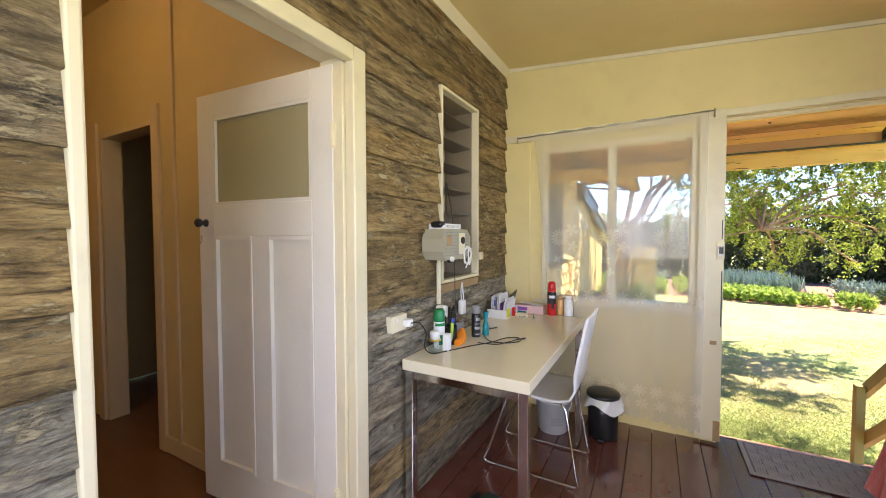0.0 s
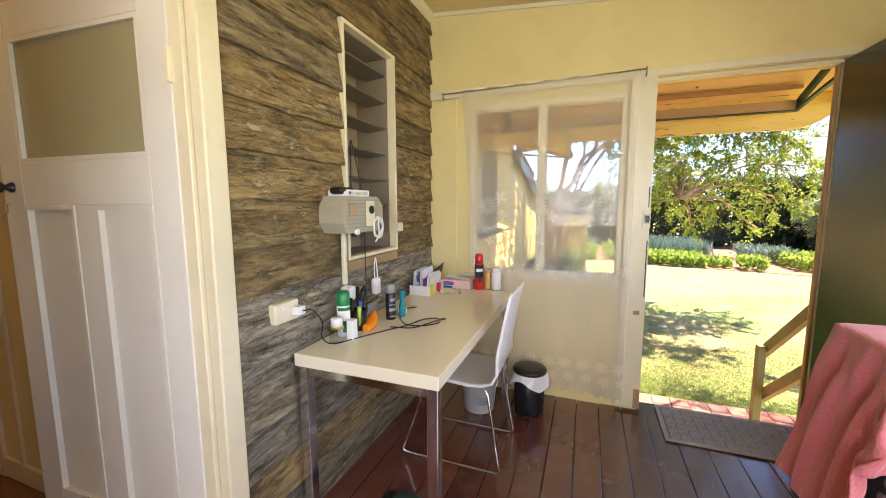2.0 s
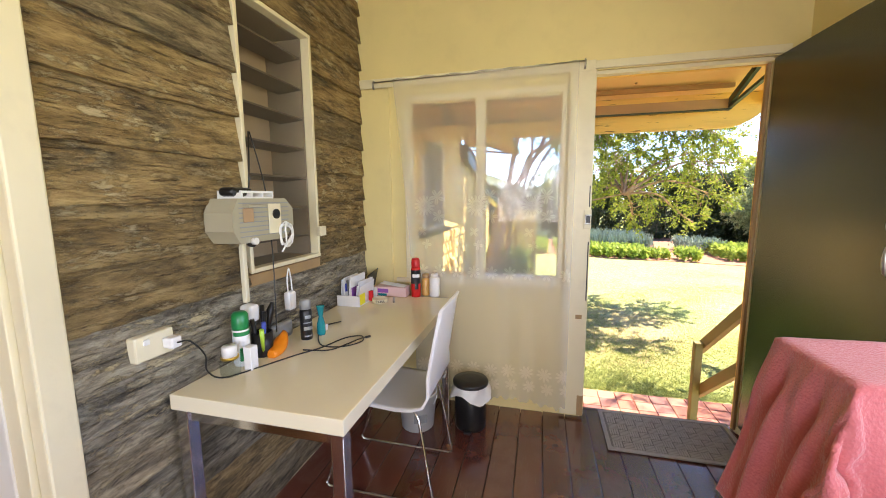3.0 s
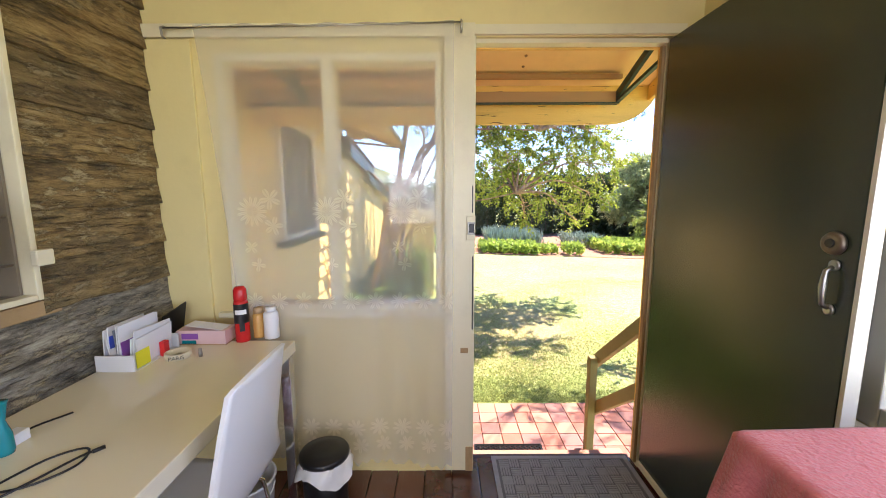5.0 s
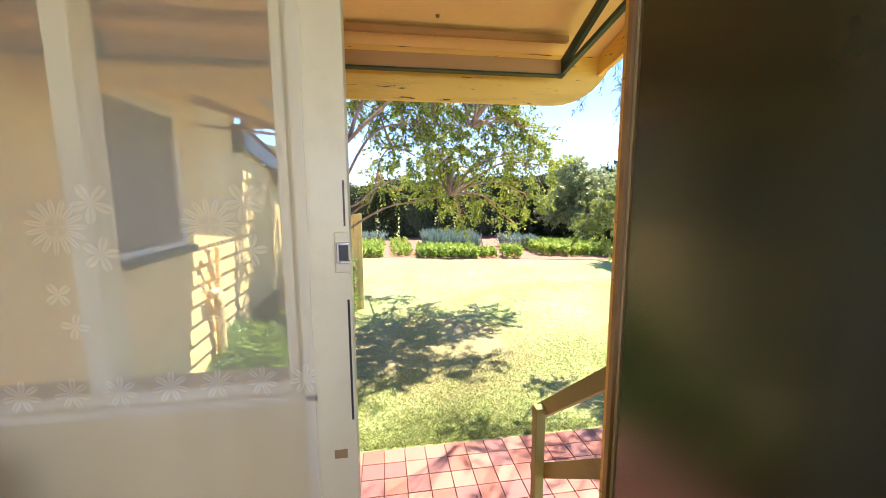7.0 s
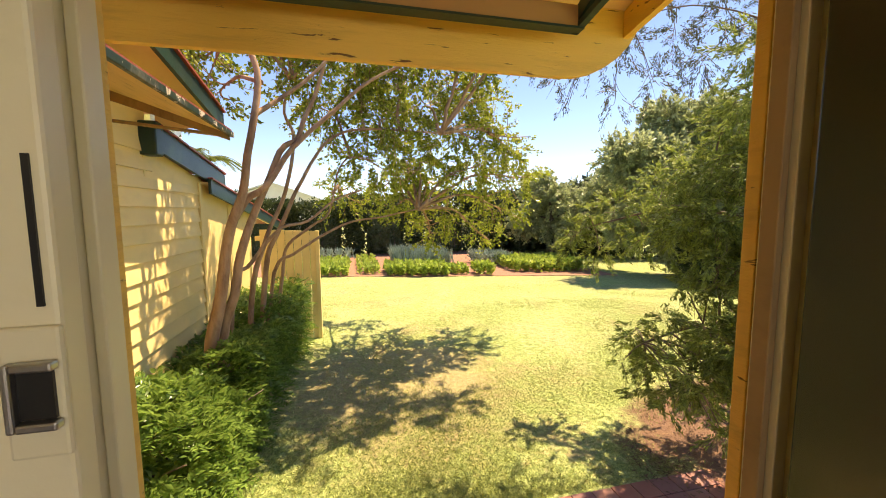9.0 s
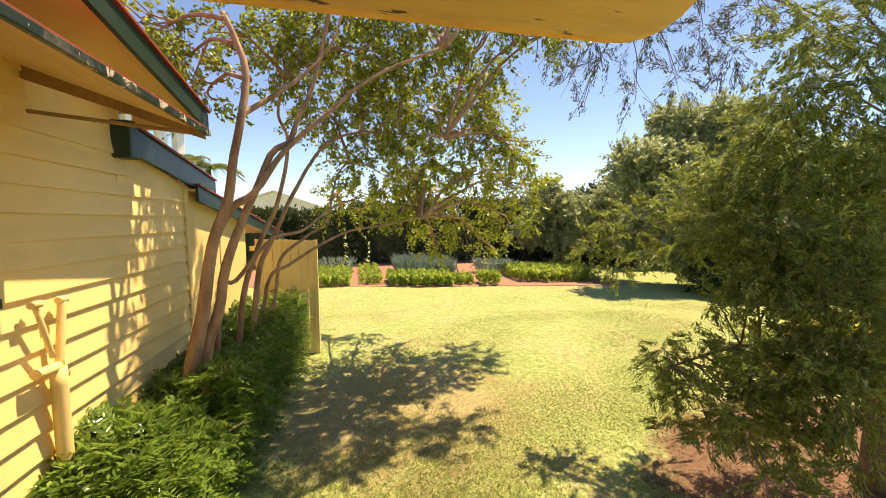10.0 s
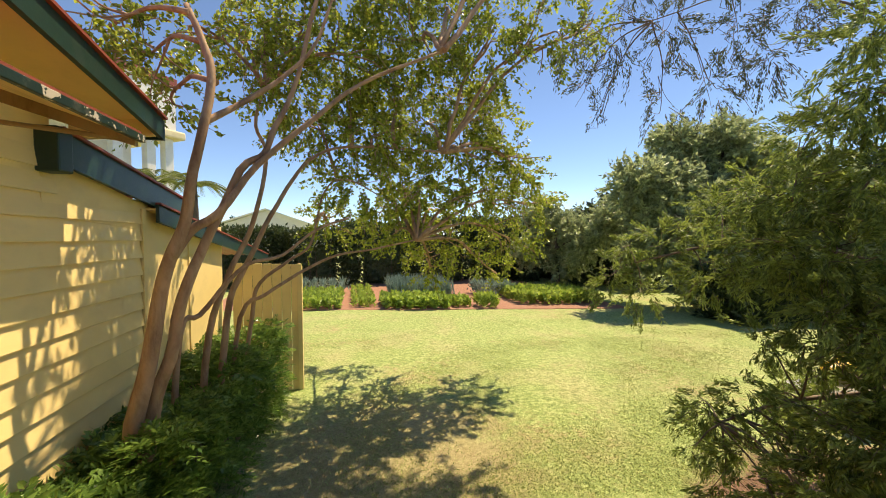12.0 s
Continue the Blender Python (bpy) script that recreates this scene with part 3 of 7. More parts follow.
part("jamb", boxes((W - 0.21, W - 0.011, 2.336, 2.359, 1.05, 2.16), (W - 0.21, W - 0.011, 1.861, 1.88, 1.05, 2.16), (W - 0.21, W - 0.011, 1.88, 2.336, 1.045, 1.07), (W - 0.21, W - 0.011, 1.88, 2.336, 2.14, 2.16)), JAMB, lw, "grey-brown painted reveal")
part("backing", boxes((W - 0.22, W - 0.21, 1.6, 2.6, 0.9, 2.3)), plain("dim_brown_lining", (0.42, 0.31, 0.19), 0.7), lw, "dim brown lining behind the louvres")
part("window_sill", boxes((W - 0.01, W + 0.03, 1.82, 2.42, 1.0, 1.05), bevel=0.004), PEELED, lw, "bare reddish timber sill")

# inner doorway: architrave
structure("architrave", boxes((W - 0.01, W + 0.037, 0.308, 0.338, 0, 2.07), bevel=0.006), TRIM, "ivory painted door architrave, chipped along the edge", "trim")
structure("architrave", boxes((W - 0.01, W + 0.037, 1.148, 1.222, 0, 2.07), bevel=0.006), TRIM, "ivory painted door architrave", "trim")
structure("architrave", boxes((W - 0.01, W + 0.039, 0.338, 1.148, 2.01, 2.07), bevel=0.006), TRIM, "ivory painted door head architrave", "trim")
structure("door_lining", boxes((W - 0.13, W - 0.011, 0.315, 0.338, 0, 2.06), (W - 0.13, W - 0.011, 1.135, 1.16, 0, 2.06), (W - 0.13, W - 0.011, 0.338, 1.135, 2.03, 2.055), bevel=0.003),
          TRIM, "ivory painted door lining", "door frame")

# hall beyond the inner door
structure("hall_floor", boxes((-4.2, W, -0.8, 2.4, -0.1, -0.004)), HALLFLOOR, "brown timber hall floor in dim warm light", "floor")
structure("hall_wall", boxes((-2.66, W - 0.1, 1.2, 1.3, 0, 2.9), (-3.42, -2.66, 1.2, 1.3, 2.04, 2.9), (-4.2, -3.42, 1.2, 1.3, 0, 2.9),
          (-4.2, W - 0.1, -0.8, -0.7, 0, 2.9), (-4.3, -4.2, -0.8, 2.4, 0, 2.9), (-4.2, W - 0.1, 2.4, 2.5, 0, 2.9)), HALLWALL, "ochre painted hall walls with a further doorway", "wall")
structure("hall_ceiling", boxes((-4.3, W - 0.1, -0.8, 2.5, 2.9, 3.0)), HALLWALL, "ochre painted hall ceiling", "ceiling")
structure("trim", boxes((-2.44, -2.41, 1.186, 1.2, 0, 2.9), bevel=0.003), HALLTRIM, "upright cover strips on the hall wall", "trim")
structure("trim", boxes((-2.66, W - 0.1, 1.184, 1.2, 0.0, 0.1), bevel=0.004), HALLTRIM, "ochre hall skirting", "baseboard")
structure("architrave", boxes((-2.66, -2.58, 1.18, 1.2, 0, 2.12), (-3.5, -3.42, 1.18, 1.2, 0, 2.12), bevel=0.004), HALLTRIM, "ochre door architraves", "trim")
structure("door_lining", boxes((-3.42, -3.39, 1.2, 1.32, 0, 2.04), (-2.69, -2.66, 1.2, 1.32, 0, 2.04), (-3.39, -2.69, 1.2, 1.32, 2.01, 2.04)), HALLTRIM, "ochre lining of the further doorway", "door frame")
# dark sheet behind the further doorway, its colour standing in for the unlit room
structure("hall_partition", boxes((-3.36, -2.3, 1.7, 1.74, 0, 2.4)), DARKWOOD, "dark brown sheet standing in for the dark room beyond the hall", "wall")
lamp = thing("ceiling_lamp", (-2.5, 0.15, 2.9), "small warm hall ceiling lamp with a round glass shade", "lamp")
bm = bmesh.new()
lathe(bm, [(0.0, 2.68), (0.08, 2.69), (0.12, 2.74), (0.12, 2.8), (0.06, 2.84)], -2.5, 0.15, 20)
gk = Nodes("lit_lamp_glass")
gk.b.inputs["Emission Color"].default_value = (1, 0.7, 0.3, 1)
gk.b.inputs["Emission Strength"].default_value = 8.5
part("shade", bm, gk.finish((0.8, 0.7, 0.5), 0.4), lamp)
bm = bmesh.new()
lathe(bm, [(0.05, 2.84), (0.06, 2.87), (0.06, 2.9)], -2.5, 0.15, 16)
part("rose", bm, WHITEDOOR, lamp)

# ---- outside: ground, house side, awnings, fence ----
bm = bmesh.new()
xs = [-160, -60, -25, -12, -6, -3, 0, 2, 4, 6, 9, 13, 20, 32, 60, 160]
ys = [-160, -60, -20, -8, -2, 2, 4, 5, 7, 9, 11, 14, 18, 24, 32, 50, 90, 160]
grid = [[bm.verts.new((x, y, GROUND + (0.015 * math.sin(x * 1.3 + y) if 5 < y < 30 else 0))) for x in xs] for y in ys]
for r0, r1 in zip(grid, grid[1:]):
    for i in range(len(xs) - 1):
        bm.faces.new((r0[i], r0[i + 1], r1[i + 1], r1[i])).smooth = True
ground = structure("ground", bm, LAWN, "sunlit patchy lawn with dry and bare red soil patches", "lawn")
bm = bmesh.new()
edge = [(-4 + 0.25 * i, 15.7 - 0.245 * (-6.15 + 0.25 * i) + 0.09 * noise.noise(Vector((i * 0.9, 0, 3)))) for i in range(55)]
slab(bm, edge + [(9.5, 24), (-4, 24)], "z", GROUND - 0.05, GROUND + 0.02)
structure("garden_soil", bm, SOIL, "red brown garden soil", "soil")

# side of the house
structure("house_wall", boxes((-1.2, -1.075, N + 0.1, 9.6, GROUND, 1.5), (-1.2, -1.075, N + 0.1, 7.6, 1.5, 1.8), (-1.2, -1.075, N + 0.1, 6.4, 1.8, 2.25), (-1.2, -1.075, N + 0.1, 5.2, 2.25, 2.45)),
          YELLOW, "yellow painted house side", "wall")
house = thing("wall_house_side", (-1.05, 6.0, GROUND), "yellow painted lapped weatherboard house side with dappled sun", "wall", kind="structure")

bm = bmesh.new()
slab(bm, [(6.28, 1.6), (7.95, 1.5), (7.95, 1.68), (6.28, 1.97)], "x", -1.075, -1.052)
structure("wall_panel", bm, YELLOW, "yellow painted wall under the lower roof", "wall")
# corner panel beyond the boards
structure("wall_panel", boxes((-1.075, -1.05, 7.42, 9.6, GROUND, 1.62)), YELLOW, "flat yellow painted sheet wall", "wall")
structure("trim", boxes((-1.05, -1.03, 7.4, 7.46, GROUND, 1.72), (-1.05, -1.035, 8.4, 8.45, GROUND, 1.55), bevel=0.003), YELLOW, "yellow upright cover strips", "trim")


def verge(name, x0, x1, y0, z0, y1, z1, depth, label):
    """A roof slope that falls from (y0, z0) to (y1, z1), with a barge board on its open side."""
    roof = thing(name, (x1, (y0 + y1) / 2, (z0 + z1) / 2), label, "roof")
    bm = bmesh.new()
    n = int((x1 - x0) / 0.038)
    top, bot = [], []
    for i in range(n + 1):
        x = x0 + (x1 - x0) * i / n
        h = 0.009 * math.cos(i * math.pi * 0.5)
        top.append((bm.verts.new((x, y0, z0 + 0.03 + h)), bm.verts.new((x, y1 + 0.05, z1 + 0.02 + h))))
    for a, b in zip(top, top[1:]):
        bm.faces.new((a[0], b[0], b[1], a[1])).smooth = True
    part("sheet", bm, REDROOF, roof, "red corrugated steel sheet")
    bm = bmesh.new()
    slab(bm, [(y0, z0 + 0.035), (y1 + 0.03, z1 + 0.03), (y1 + 0.03, z1 + 0.012), (y0, z0 + 0.016)], "x", x1 - 0.01, x1 + 0.05)
    part("capping", bm, REDROOF, roof, "red roof capping")
    bm = bmesh.new()
    slab(bm, [(y0, z0 + 0.015), (y1, z1 + 0.01), (y1, z1 - depth), (y0, z0 - depth)], "x", x1, x1 + 0.03)
    part("barge_board", bm, GREENTRIM, roof, "bottle-green barge board")
    bm = bmesh.new()
    slab(bm, [(y0, z0 - 0.02), (y1, z1 - 0.02), (y1, z1 - 0.035), (y0, z0 - 0.035)], "x", -1.2, x1 - 0.001)
    part("soffit", bm, SOFFIT, roof, "yellow soffit lining")
    bm = boxes((x1 - 0.5, x1 + 0.03, y1, y1 + 0.03, z1 - depth - 0.01, z1 + 0.005), bevel=0.003)
    part("fascia", bm, GREENTRIM, roof, "bottle-green fascia end")
    return roof


bm = bmesh.new()
slab(bm, [(4.6, 1.85), (6.36, 1.85), (6.36, 2.31), (4.6, 2.62)], "x", -1.076, -1.056)
structure("wall_panel", bm, YELLOW, "yellow painted gable wall under the eave", "wall")
bm = bmesh.new()
slab(bm, [(-1.05, 2.12), (-0.55, 2.17), (-0.55, 2.285), (-1.05, 2.285)], "y", 6.53, 6.56)
structure("eave_end", bm, SOFFIT, "yellow boxed end of the eave", "trim")
verge("main_roof", -6.0, -0.55, 2.2, 3.09, 6.6, 2.30, 0.13, "red corrugated roof slope with green barge board")
verge("lower_roof", -6.0, -1.0, 6.33, 2.12, 8.1, 1.86, 0.2, "lower red corrugated roof with deep green barge board")
verge("rear_roof", -5.0, -0.97, 7.5, 1.75, 12.2, 1.1, 0.15, "low rear red roof slope with green barge board")
solo("gutter_end", boxes((-1.06, -0.93, 6.24, 6.37, 1.86, 2.14), bevel=0.012), GREENTRIM, "dark green boxed roof end on the wall", "gutter")

# roof over the verandah room, unseen; eaves stretched to keep sun off the mat
vr = thing("unseen_verandah_roof", (0.3, 0.7, 2.7), "unseen red verandah roof, eaves drawn wide to block the sun", "roof")
bm = bmesh.new()
slab(bm, [(-1.2, 2.82), (2.35, 2.5), (2.35, 2.53), (-1.2, 2.86)], "y", -2.1, 3.95)
part("sheet", bm, REDROOF, vr)
part("fascia", boxes((2.351, 2.38, -2.1, 3.95, 2.4, 2.55), bevel=0.003), GREENTRIM, vr, "green fascia board")

# window of the house side, and its hood
ew = thing("window_6", (-1.04, 4.63, 1.0), "narrow louvred house window with white frame and green sill", "window", kind="structure")
part("window_frame", boxes((-1.07, -1.0, 4.2, 4.25, 1.02, 2.0), (-1.07, -1.0, 5.0, 5.05, 1.02, 2.0), (-1.07, -1.0, 4.25, 5.0, 1.95, 2.0), (-1.07, -1.0, 4.25, 5.0, 1.02, 1.06), bevel=0.004), WHITEDOOR, ew)
part("pane", boxes((-1.04, -1.03, 4.25, 5.0, 1.06, 1.95)), SCREEN, ew, "dark screen")
part("window_sill", boxes((-1.06, -0.95, 4.14, 5.11, 0.97, 1.02), bevel=0.006), GREENTRIM, ew, "green painted sill")
hood = thing("window_hood", (-0.6, 4.6, 1.9), "timber framed window hood with peeling boards and a green edge", "awning")
bm = bmesh.new()
slab(bm, [(-1.05, 2.25), (-0.17, 1.93), (-0.17, 1.91), (-1.05, 2.23)], "y", 3.85, 5.5)
part("lining", bm, HOODLINING, hood, "yellow board lining, paint peeling")
bm = bmesh.new()
slab(bm, [(-1.05, 2.275), (-0.16, 1.945), (-0.16, 1.935), (-1.05, 2.255)], "y", 3.84, 5.51)
part("sheet", bm, REDROOF, hood, "red steel sheet")
part("front_batten", boxes((-0.17, -0.148, 3.83, 5.52, 1.895, 1.93), bevel=0.003), HOODEDGE, hood, "dark green edge batten with pale flecks")
for y in (3.85, 5.47):
    bm = bmesh.new()
    slab(bm, [(-1.05, 2.23), (-0.17, 1.91), (-0.17, 1.87), (-1.05, 2.16)], "y", y, y + 0.03)
    part("end_rafter", bm, PEELED, hood)
    bm = bmesh.new()
    tube(bm, [(-1.04, y + 0.015, 1.99), (-0.2, y + 0.015, 1.9)], 0.012, 8)
    part("stay", bm, PEELED, hood, "brown timber stay")

# awning over the window and the exit
aw = thing("door_awning", (0.3, 3.4, 2.2), "apricot painted awning over the doorway with a curved yellow fascia", "awning")
bm = bmesh.new()
slab(bm, [(3.04, 2.31), (3.8, 2.085), (3.8, 2.105), (3.04, 2.33)], "x", -1.0, 1.62)
part("lining", bm, SOFFIT, aw, "apricot sheet lining with nail heads")
bm = bmesh.new()
slab(bm, [(3.04, 2.345), (3.84, 2.11), (3.84, 2.125), (3.04, 2.36)], "x", -1.0, 1.66)
part("sheet", bm, REDROOF, aw, "steel roof sheet")
part("front_beam", boxes((-0.98, 1.362, 3.685, 3.72, 1.955, 2.02), bevel=0.003), AWNBEAM, aw, "brown timber front beam")
part("angle_iron", boxes((-0.98, 1.366, 3.68, 3.724, 1.947, 1.954)), GREENTRIM, aw, "dark steel angle")
part("batten", boxes((-0.98, 1.36, 3.64, 3.67, 2.085, 2.112), bevel=0.002), AWNBEAM, aw, "brown batten")
part("batten", boxes((-0.98, 1.36, 3.30, 3.33, 2.186, 2.214), bevel=0.002), AWNBEAM, aw, "brown batten")
for x in (1.345, -0.62):
    bm = bmesh.new()
    slab(bm, [(3.72, 1.96), (3.72, 2.01), (3.05, 2.275), (3.05, 2.235)], "x", x, x + 0.022)
    part("rafter", bm, GREENTRIM, aw, "dark green rafter")
    bm = bmesh.new()
    slab(bm, [(3.72, 1.945), (3.72, 1.965), (3.05, 2.085), (3.05, 2.065)], "x", x, x + 0.022)
    part("strut", bm, GREENTRIM, aw, "dark steel strut")
bm = bmesh.new()
curve = [(1.36 + 0.34 * math.sin(a), 2.18 - 0.34 * math.cos(a)) for a in [radians(d) for d in range(0, 91, 10)]]
slab(bm, [(-1.0, 2.14), (-1.0, 1.84)] + curve[:-1] + [(1.70, 2.14)], "y", 3.80, 3.825)
part("fascia", bm, FASCIA, aw, "yellow fascia with cracked paint and a rounded corner")
bm = bmesh.new()
slab(bm, [(3.04, 2.30), (3.80, 2.08), (3.80, 1.99), (3.04, 2.12)], "x", 1.60, 1.625)
part("side_board", bm, FASCIA, aw, "yellow side board")
for y, z in ((3.18, 2.263), (3.38, 2.205), (3.5, 2.168), (3.6, 2.14), (3.71, 2.108)):
    bm = bmesh.new()
    lathe(bm, [(0.007, z - 0.006), (0.009, z - 0.001), (0.009, z + 0.004)], 0.72 + 0.05 * (y - 3.2), y, 8)
    part("nail", bm, PEELED, aw, "rusty nail head")

# steps, handrail and paving
steps = thing("back_steps", (0.85, 3.5, GROUND), "worn timber back steps down to the paving", "steps")
for i in range(4):
    z, y = -0.19 - 0.175 * i, 3.1 + 0.235 * i
    part("tread", boxes((0.40, 1.22, y, y + 0.26, z - 0.04, z), bevel=0.006), STEPPAINT, steps, "faded brick-red painted tread")
for x in (0.36, 1.22):
    bm = bmesh.new()
    slab(bm, [(3.05, -0.35), (3.05, -0.14), (3.25, -0.14), (4.05, -0.74), (4.05, GROUND), (3.9, GROUND)], "x", x, x + 0.035)
    part("stringer", bm, PEELED, steps)
rail = thing("handrail", (1.26, 3.6, GROUND), "olive painted timber stair handrail, weathered", "handrail")
part("post", boxes((1.235, 1.286, 3.595, 3.65, GROUND, 0.3), bevel=0.004), RAILPAINT, rail)
for zn, zf in ((0.745, 0.20), (0.374, -0.151)):
    bm = bmesh.new()
    slab(bm, [(3.79, zf), (3.76, zf - 0.07), (3.07, zn - 0.055), (3.07, zn + 0.035)], "x", 1.287, 1.322)
    part("rail", bm, RAILPAINT, rail)
part("cross_beam", boxes((1.18, 1.5, 3.54, 3.66, -0.44, -0.395), bevel=0.004), STEPPAINT, steps, "faded brick-red timber cross beam")

# west end under the window is added, to bounce sun up to the awning
paving = structure("pavement", boxes((-1.02, 3.6, 3.08, 5.05, GROUND - 0.05, GROUND + 0.004)), SOIL, "terracotta pavers at the foot of the steps", "paving")

fence = thing("fence", (-0.5, 9.6, GROUND), "yellow painted upright board fence screen", "fence")
for i in range(7):
    x = -0.92 + i * 0.135
    part("board", boxes((x + 0.004, x + 0.131, 9.6, 9.625, GROUND, 1.09 - 0.006 * i), bevel=0.002), YELLOW, fence)
part("post", boxes((-0.02, 0.05, 9.57, 9.66, GROUND, 1.06), bevel=0.004), YELLOW, fence)
part("rail", boxes((-1.0, -0.02, 9.626, 9.67, 0.9, 0.98)), YELLOW, fence)
part("rail", boxes((-1.0, -0.02, 9.626, 9.67, -0.5, -0.42)), YELLOW, fence)

# ---- doors, curtain and furniture ----
def panel_door():
    """The white inner door, standing open into the hall: stiles, rails, two long panels, frosted glass above."""
    hinge = Vector((W - 0.06, 1.13, 0))
    ang = radians(183.5)
    m = Matrix.Translation(hinge) @ Matrix.Rotation(ang, 4, "Z")
    d = thing("door_1", hinge, "white painted two-panel door with a frosted glass light, standing open", "door", kind="structure")
    L, H, T = 0.86, 2.01, 0.036

    def piece(name, rows, material, label="", bevel=0.0, parent=d):
        bm = bmesh.new()
        for r in rows:
            box(bm, *r, bevel=bevel, turn=m)
        return part(name, bm, material, parent, label)
    piece("stile", [(0.0, 0.115, -T, 0, 0.012, H)], WHITEDOOR, bevel=0.003)
    piece("stile", [(L - 0.115, L, -T, 0, 0.012, H)], WHITEDOOR, bevel=0.003)
    piece("rail", [(0.115, L - 0.115, -T, 0, H - 0.115, H)], WHITEDOOR, bevel=0.003)
    piece("rail", [(0.115, L - 0.115, -T, 0, 1.325, 1.475)], WHITEDOOR, bevel=0.003)
    piece("rail", [(0.115, L - 0.115, -T, 0, 0.012, 0.20)], WHITEDOOR, bevel=0.003)
    piece("muntin", [(0.378, 0.482, -T, 0, 0.20, 1.325)], WHITEDOOR, bevel=0.003)
    for a, b in ((0.115, 0.378), (0.482, L - 0.115)):
        piece("panel", [(a, b, -T * 0.55, -T * 0.45, 0.20, 1.325)], WHITEDOOR)
        piece("bead", [(a, a + 0.015, -0.016, 0.0035, 0.2, 1.325), (b - 0.015, b, -0.016, 0.0035, 0.2, 1.325), (a + 0.015, b - 0.015, -0.0155, 0.003, 1.308, 1.325), (a + 0.015, b - 0.015, -0.0155, 0.003, 0.2, 0.217),
                       (a, a + 0.012, -T + 0.002, -T + 0.01, 0.2, 1.325), (b - 0.012, b, -T + 0.002, -T + 0.01, 0.2, 1.325), (a, b, -T + 0.0025, -T + 0.0095, 1.31, 1.325)], WHITEDOOR)
    piece("glass", [(0.115, L - 0.115, -T * 0.6, -T * 0.4, 1.475, H - 0.115)], FROST, "ribbed frosted glass light")
    piece("bead", [(0.115, 0.13, -T + 0.001, -0.001, 1.475, H - 0.115), (L - 0.13, L - 0.115, -T + 0.001, -0.001, 1.475, H - 0.115),
                   (0.13, L - 0.13, -T + 0.001, -0.001, 1.475, 1.49), (0.13, L - 0.13, -T + 0.001, -0.001, H - 0.13, H - 0.115)], WHITEDOOR)
    for z in (0.16, 1.66):
        piece("hinge", [(-0.01, 0.006, -0.008, 0.012, z + 0.02, z + 0.12)], TRIM, "painted steel butt hinge", 0.003)
    # knob on both faces, and a hook below it
    for sgn in (1, -1):
        bm = bmesh.new()
        y0 = 0.0 if sgn > 0 else -T
        c = [m @ Vector((L - 0.055, y0 + sgn * k, 1.39)) for k in (0.0, 0.006, 0.02, 0.03, 0.045, 0.052)]
        tube(bm, c, [0.02, 0.018, 0.008, 0.02, 0.022, 0.012], 14)
        part("knob", bm, BLACK, d, "small dark door knob")
    bm = bmesh.new()
    tube(bm, [m @ Vector(p) for p in ((L - 0.03, 0.004, 1.33), (L - 0.05, 0.02, 1.325), (L - 0.06, 0.025, 1.3), (L - 0.045, 0.03, 1.285))], 0.004, 8)
    part("hook", bm, STEEL, d)
    bm = bmesh.new()
    tube(bm, [m @ Vector(p) for p in ((L - 0.03, -T - 0.004, 1.33), (L - 0.05, -T - 0.02, 1.325), (L - 0.06, -T - 0.025, 1.3), (L - 0.045, -T - 0.03, 1.285))], 0.004, 8)
    part("hook", bm, STEEL, d)


panel_door()


def green_door():
    """The flush dark green back door, open against the east side."""
    hinge = Vector((1.235, N - 0.005, 0))
    m = Matrix.Translation(hinge) @ Matrix.Rotation(radians(-89.3), 4, "Z")
    d = thing("door_2", hinge, "dark green flush back door, standing open, scuffed", "door", kind="structure")
    L = 0.86

    def piece(name, r, material, label="", bevel=0.0):
        bm = bmesh.new()
        box(bm, *r, bevel=bevel, turn=m)
        return part(name, bm, material, d, label)
    piece("leaf", (0, L, 0, 0.04, 0.02, 2.04), GREENDOOR, bevel=0.003)
    piece("edge_strip", (L + 0.0005, L + 0.012, 0.001, 0.039, 0.02, 2.04), WHITEDOOR, "white painted door edge")
    piece("weather_strip", (0.01, L - 0.02, -0.012, -0.001, 0.03, 0.06), TRIM, "pale strip along the foot", 0.002)

    def along(pts):
        return [m @ Vector(p) for p in pts]
    bm = bmesh.new()
    tube(bm, along([(L - 0.058, -0.001, 1.255), (L - 0.058, -0.006, 1.255), (L - 0.058, -0.014, 1.255), (L - 0.058, -0.015, 1.255)]), [0.03, 0.03, 0.026, 0.02], 24)
    part("lock", bm, BRONZE, d, "round tarnished deadlock")
    bm = bmesh.new()
    tube(bm, along([(L - 0.058, -0.0151, 1.255), (L - 0.058, -0.018, 1.255)]), [0.012, 0.011], 16)
    part("keyhole", bm, BLACK, d, "dark key barrel")
    bm = bmesh.new()
    tube(bm, along([(L - 0.05, -0.008, 1.195), (L - 0.05, -0.024, 1.185), (L - 0.05, -0.026, 1.165), (L - 0.05, -0.027, 1.145), (L - 0.05, -0.026, 1.12), (L - 0.05, -0.024, 1.1), (L - 0.05, -0.008, 1.09)]),
         [0.006, 0.006, 0.0072, 0.0085, 0.0072, 0.006, 0.006], 12)
    part("handle", bm, STEEL, d, "worn steel pull handle")
    for z in (1.2, 1.085):
        bm = bmesh.new()
        tube(bm, along([(L - 0.05, -0.001, z), (L - 0.05, -0.006, z), (L - 0.05, -0.008, z)]), [0.014, 0.014, 0.01], 14)
        part("screw_plate", bm, STEEL, d)


green_door()


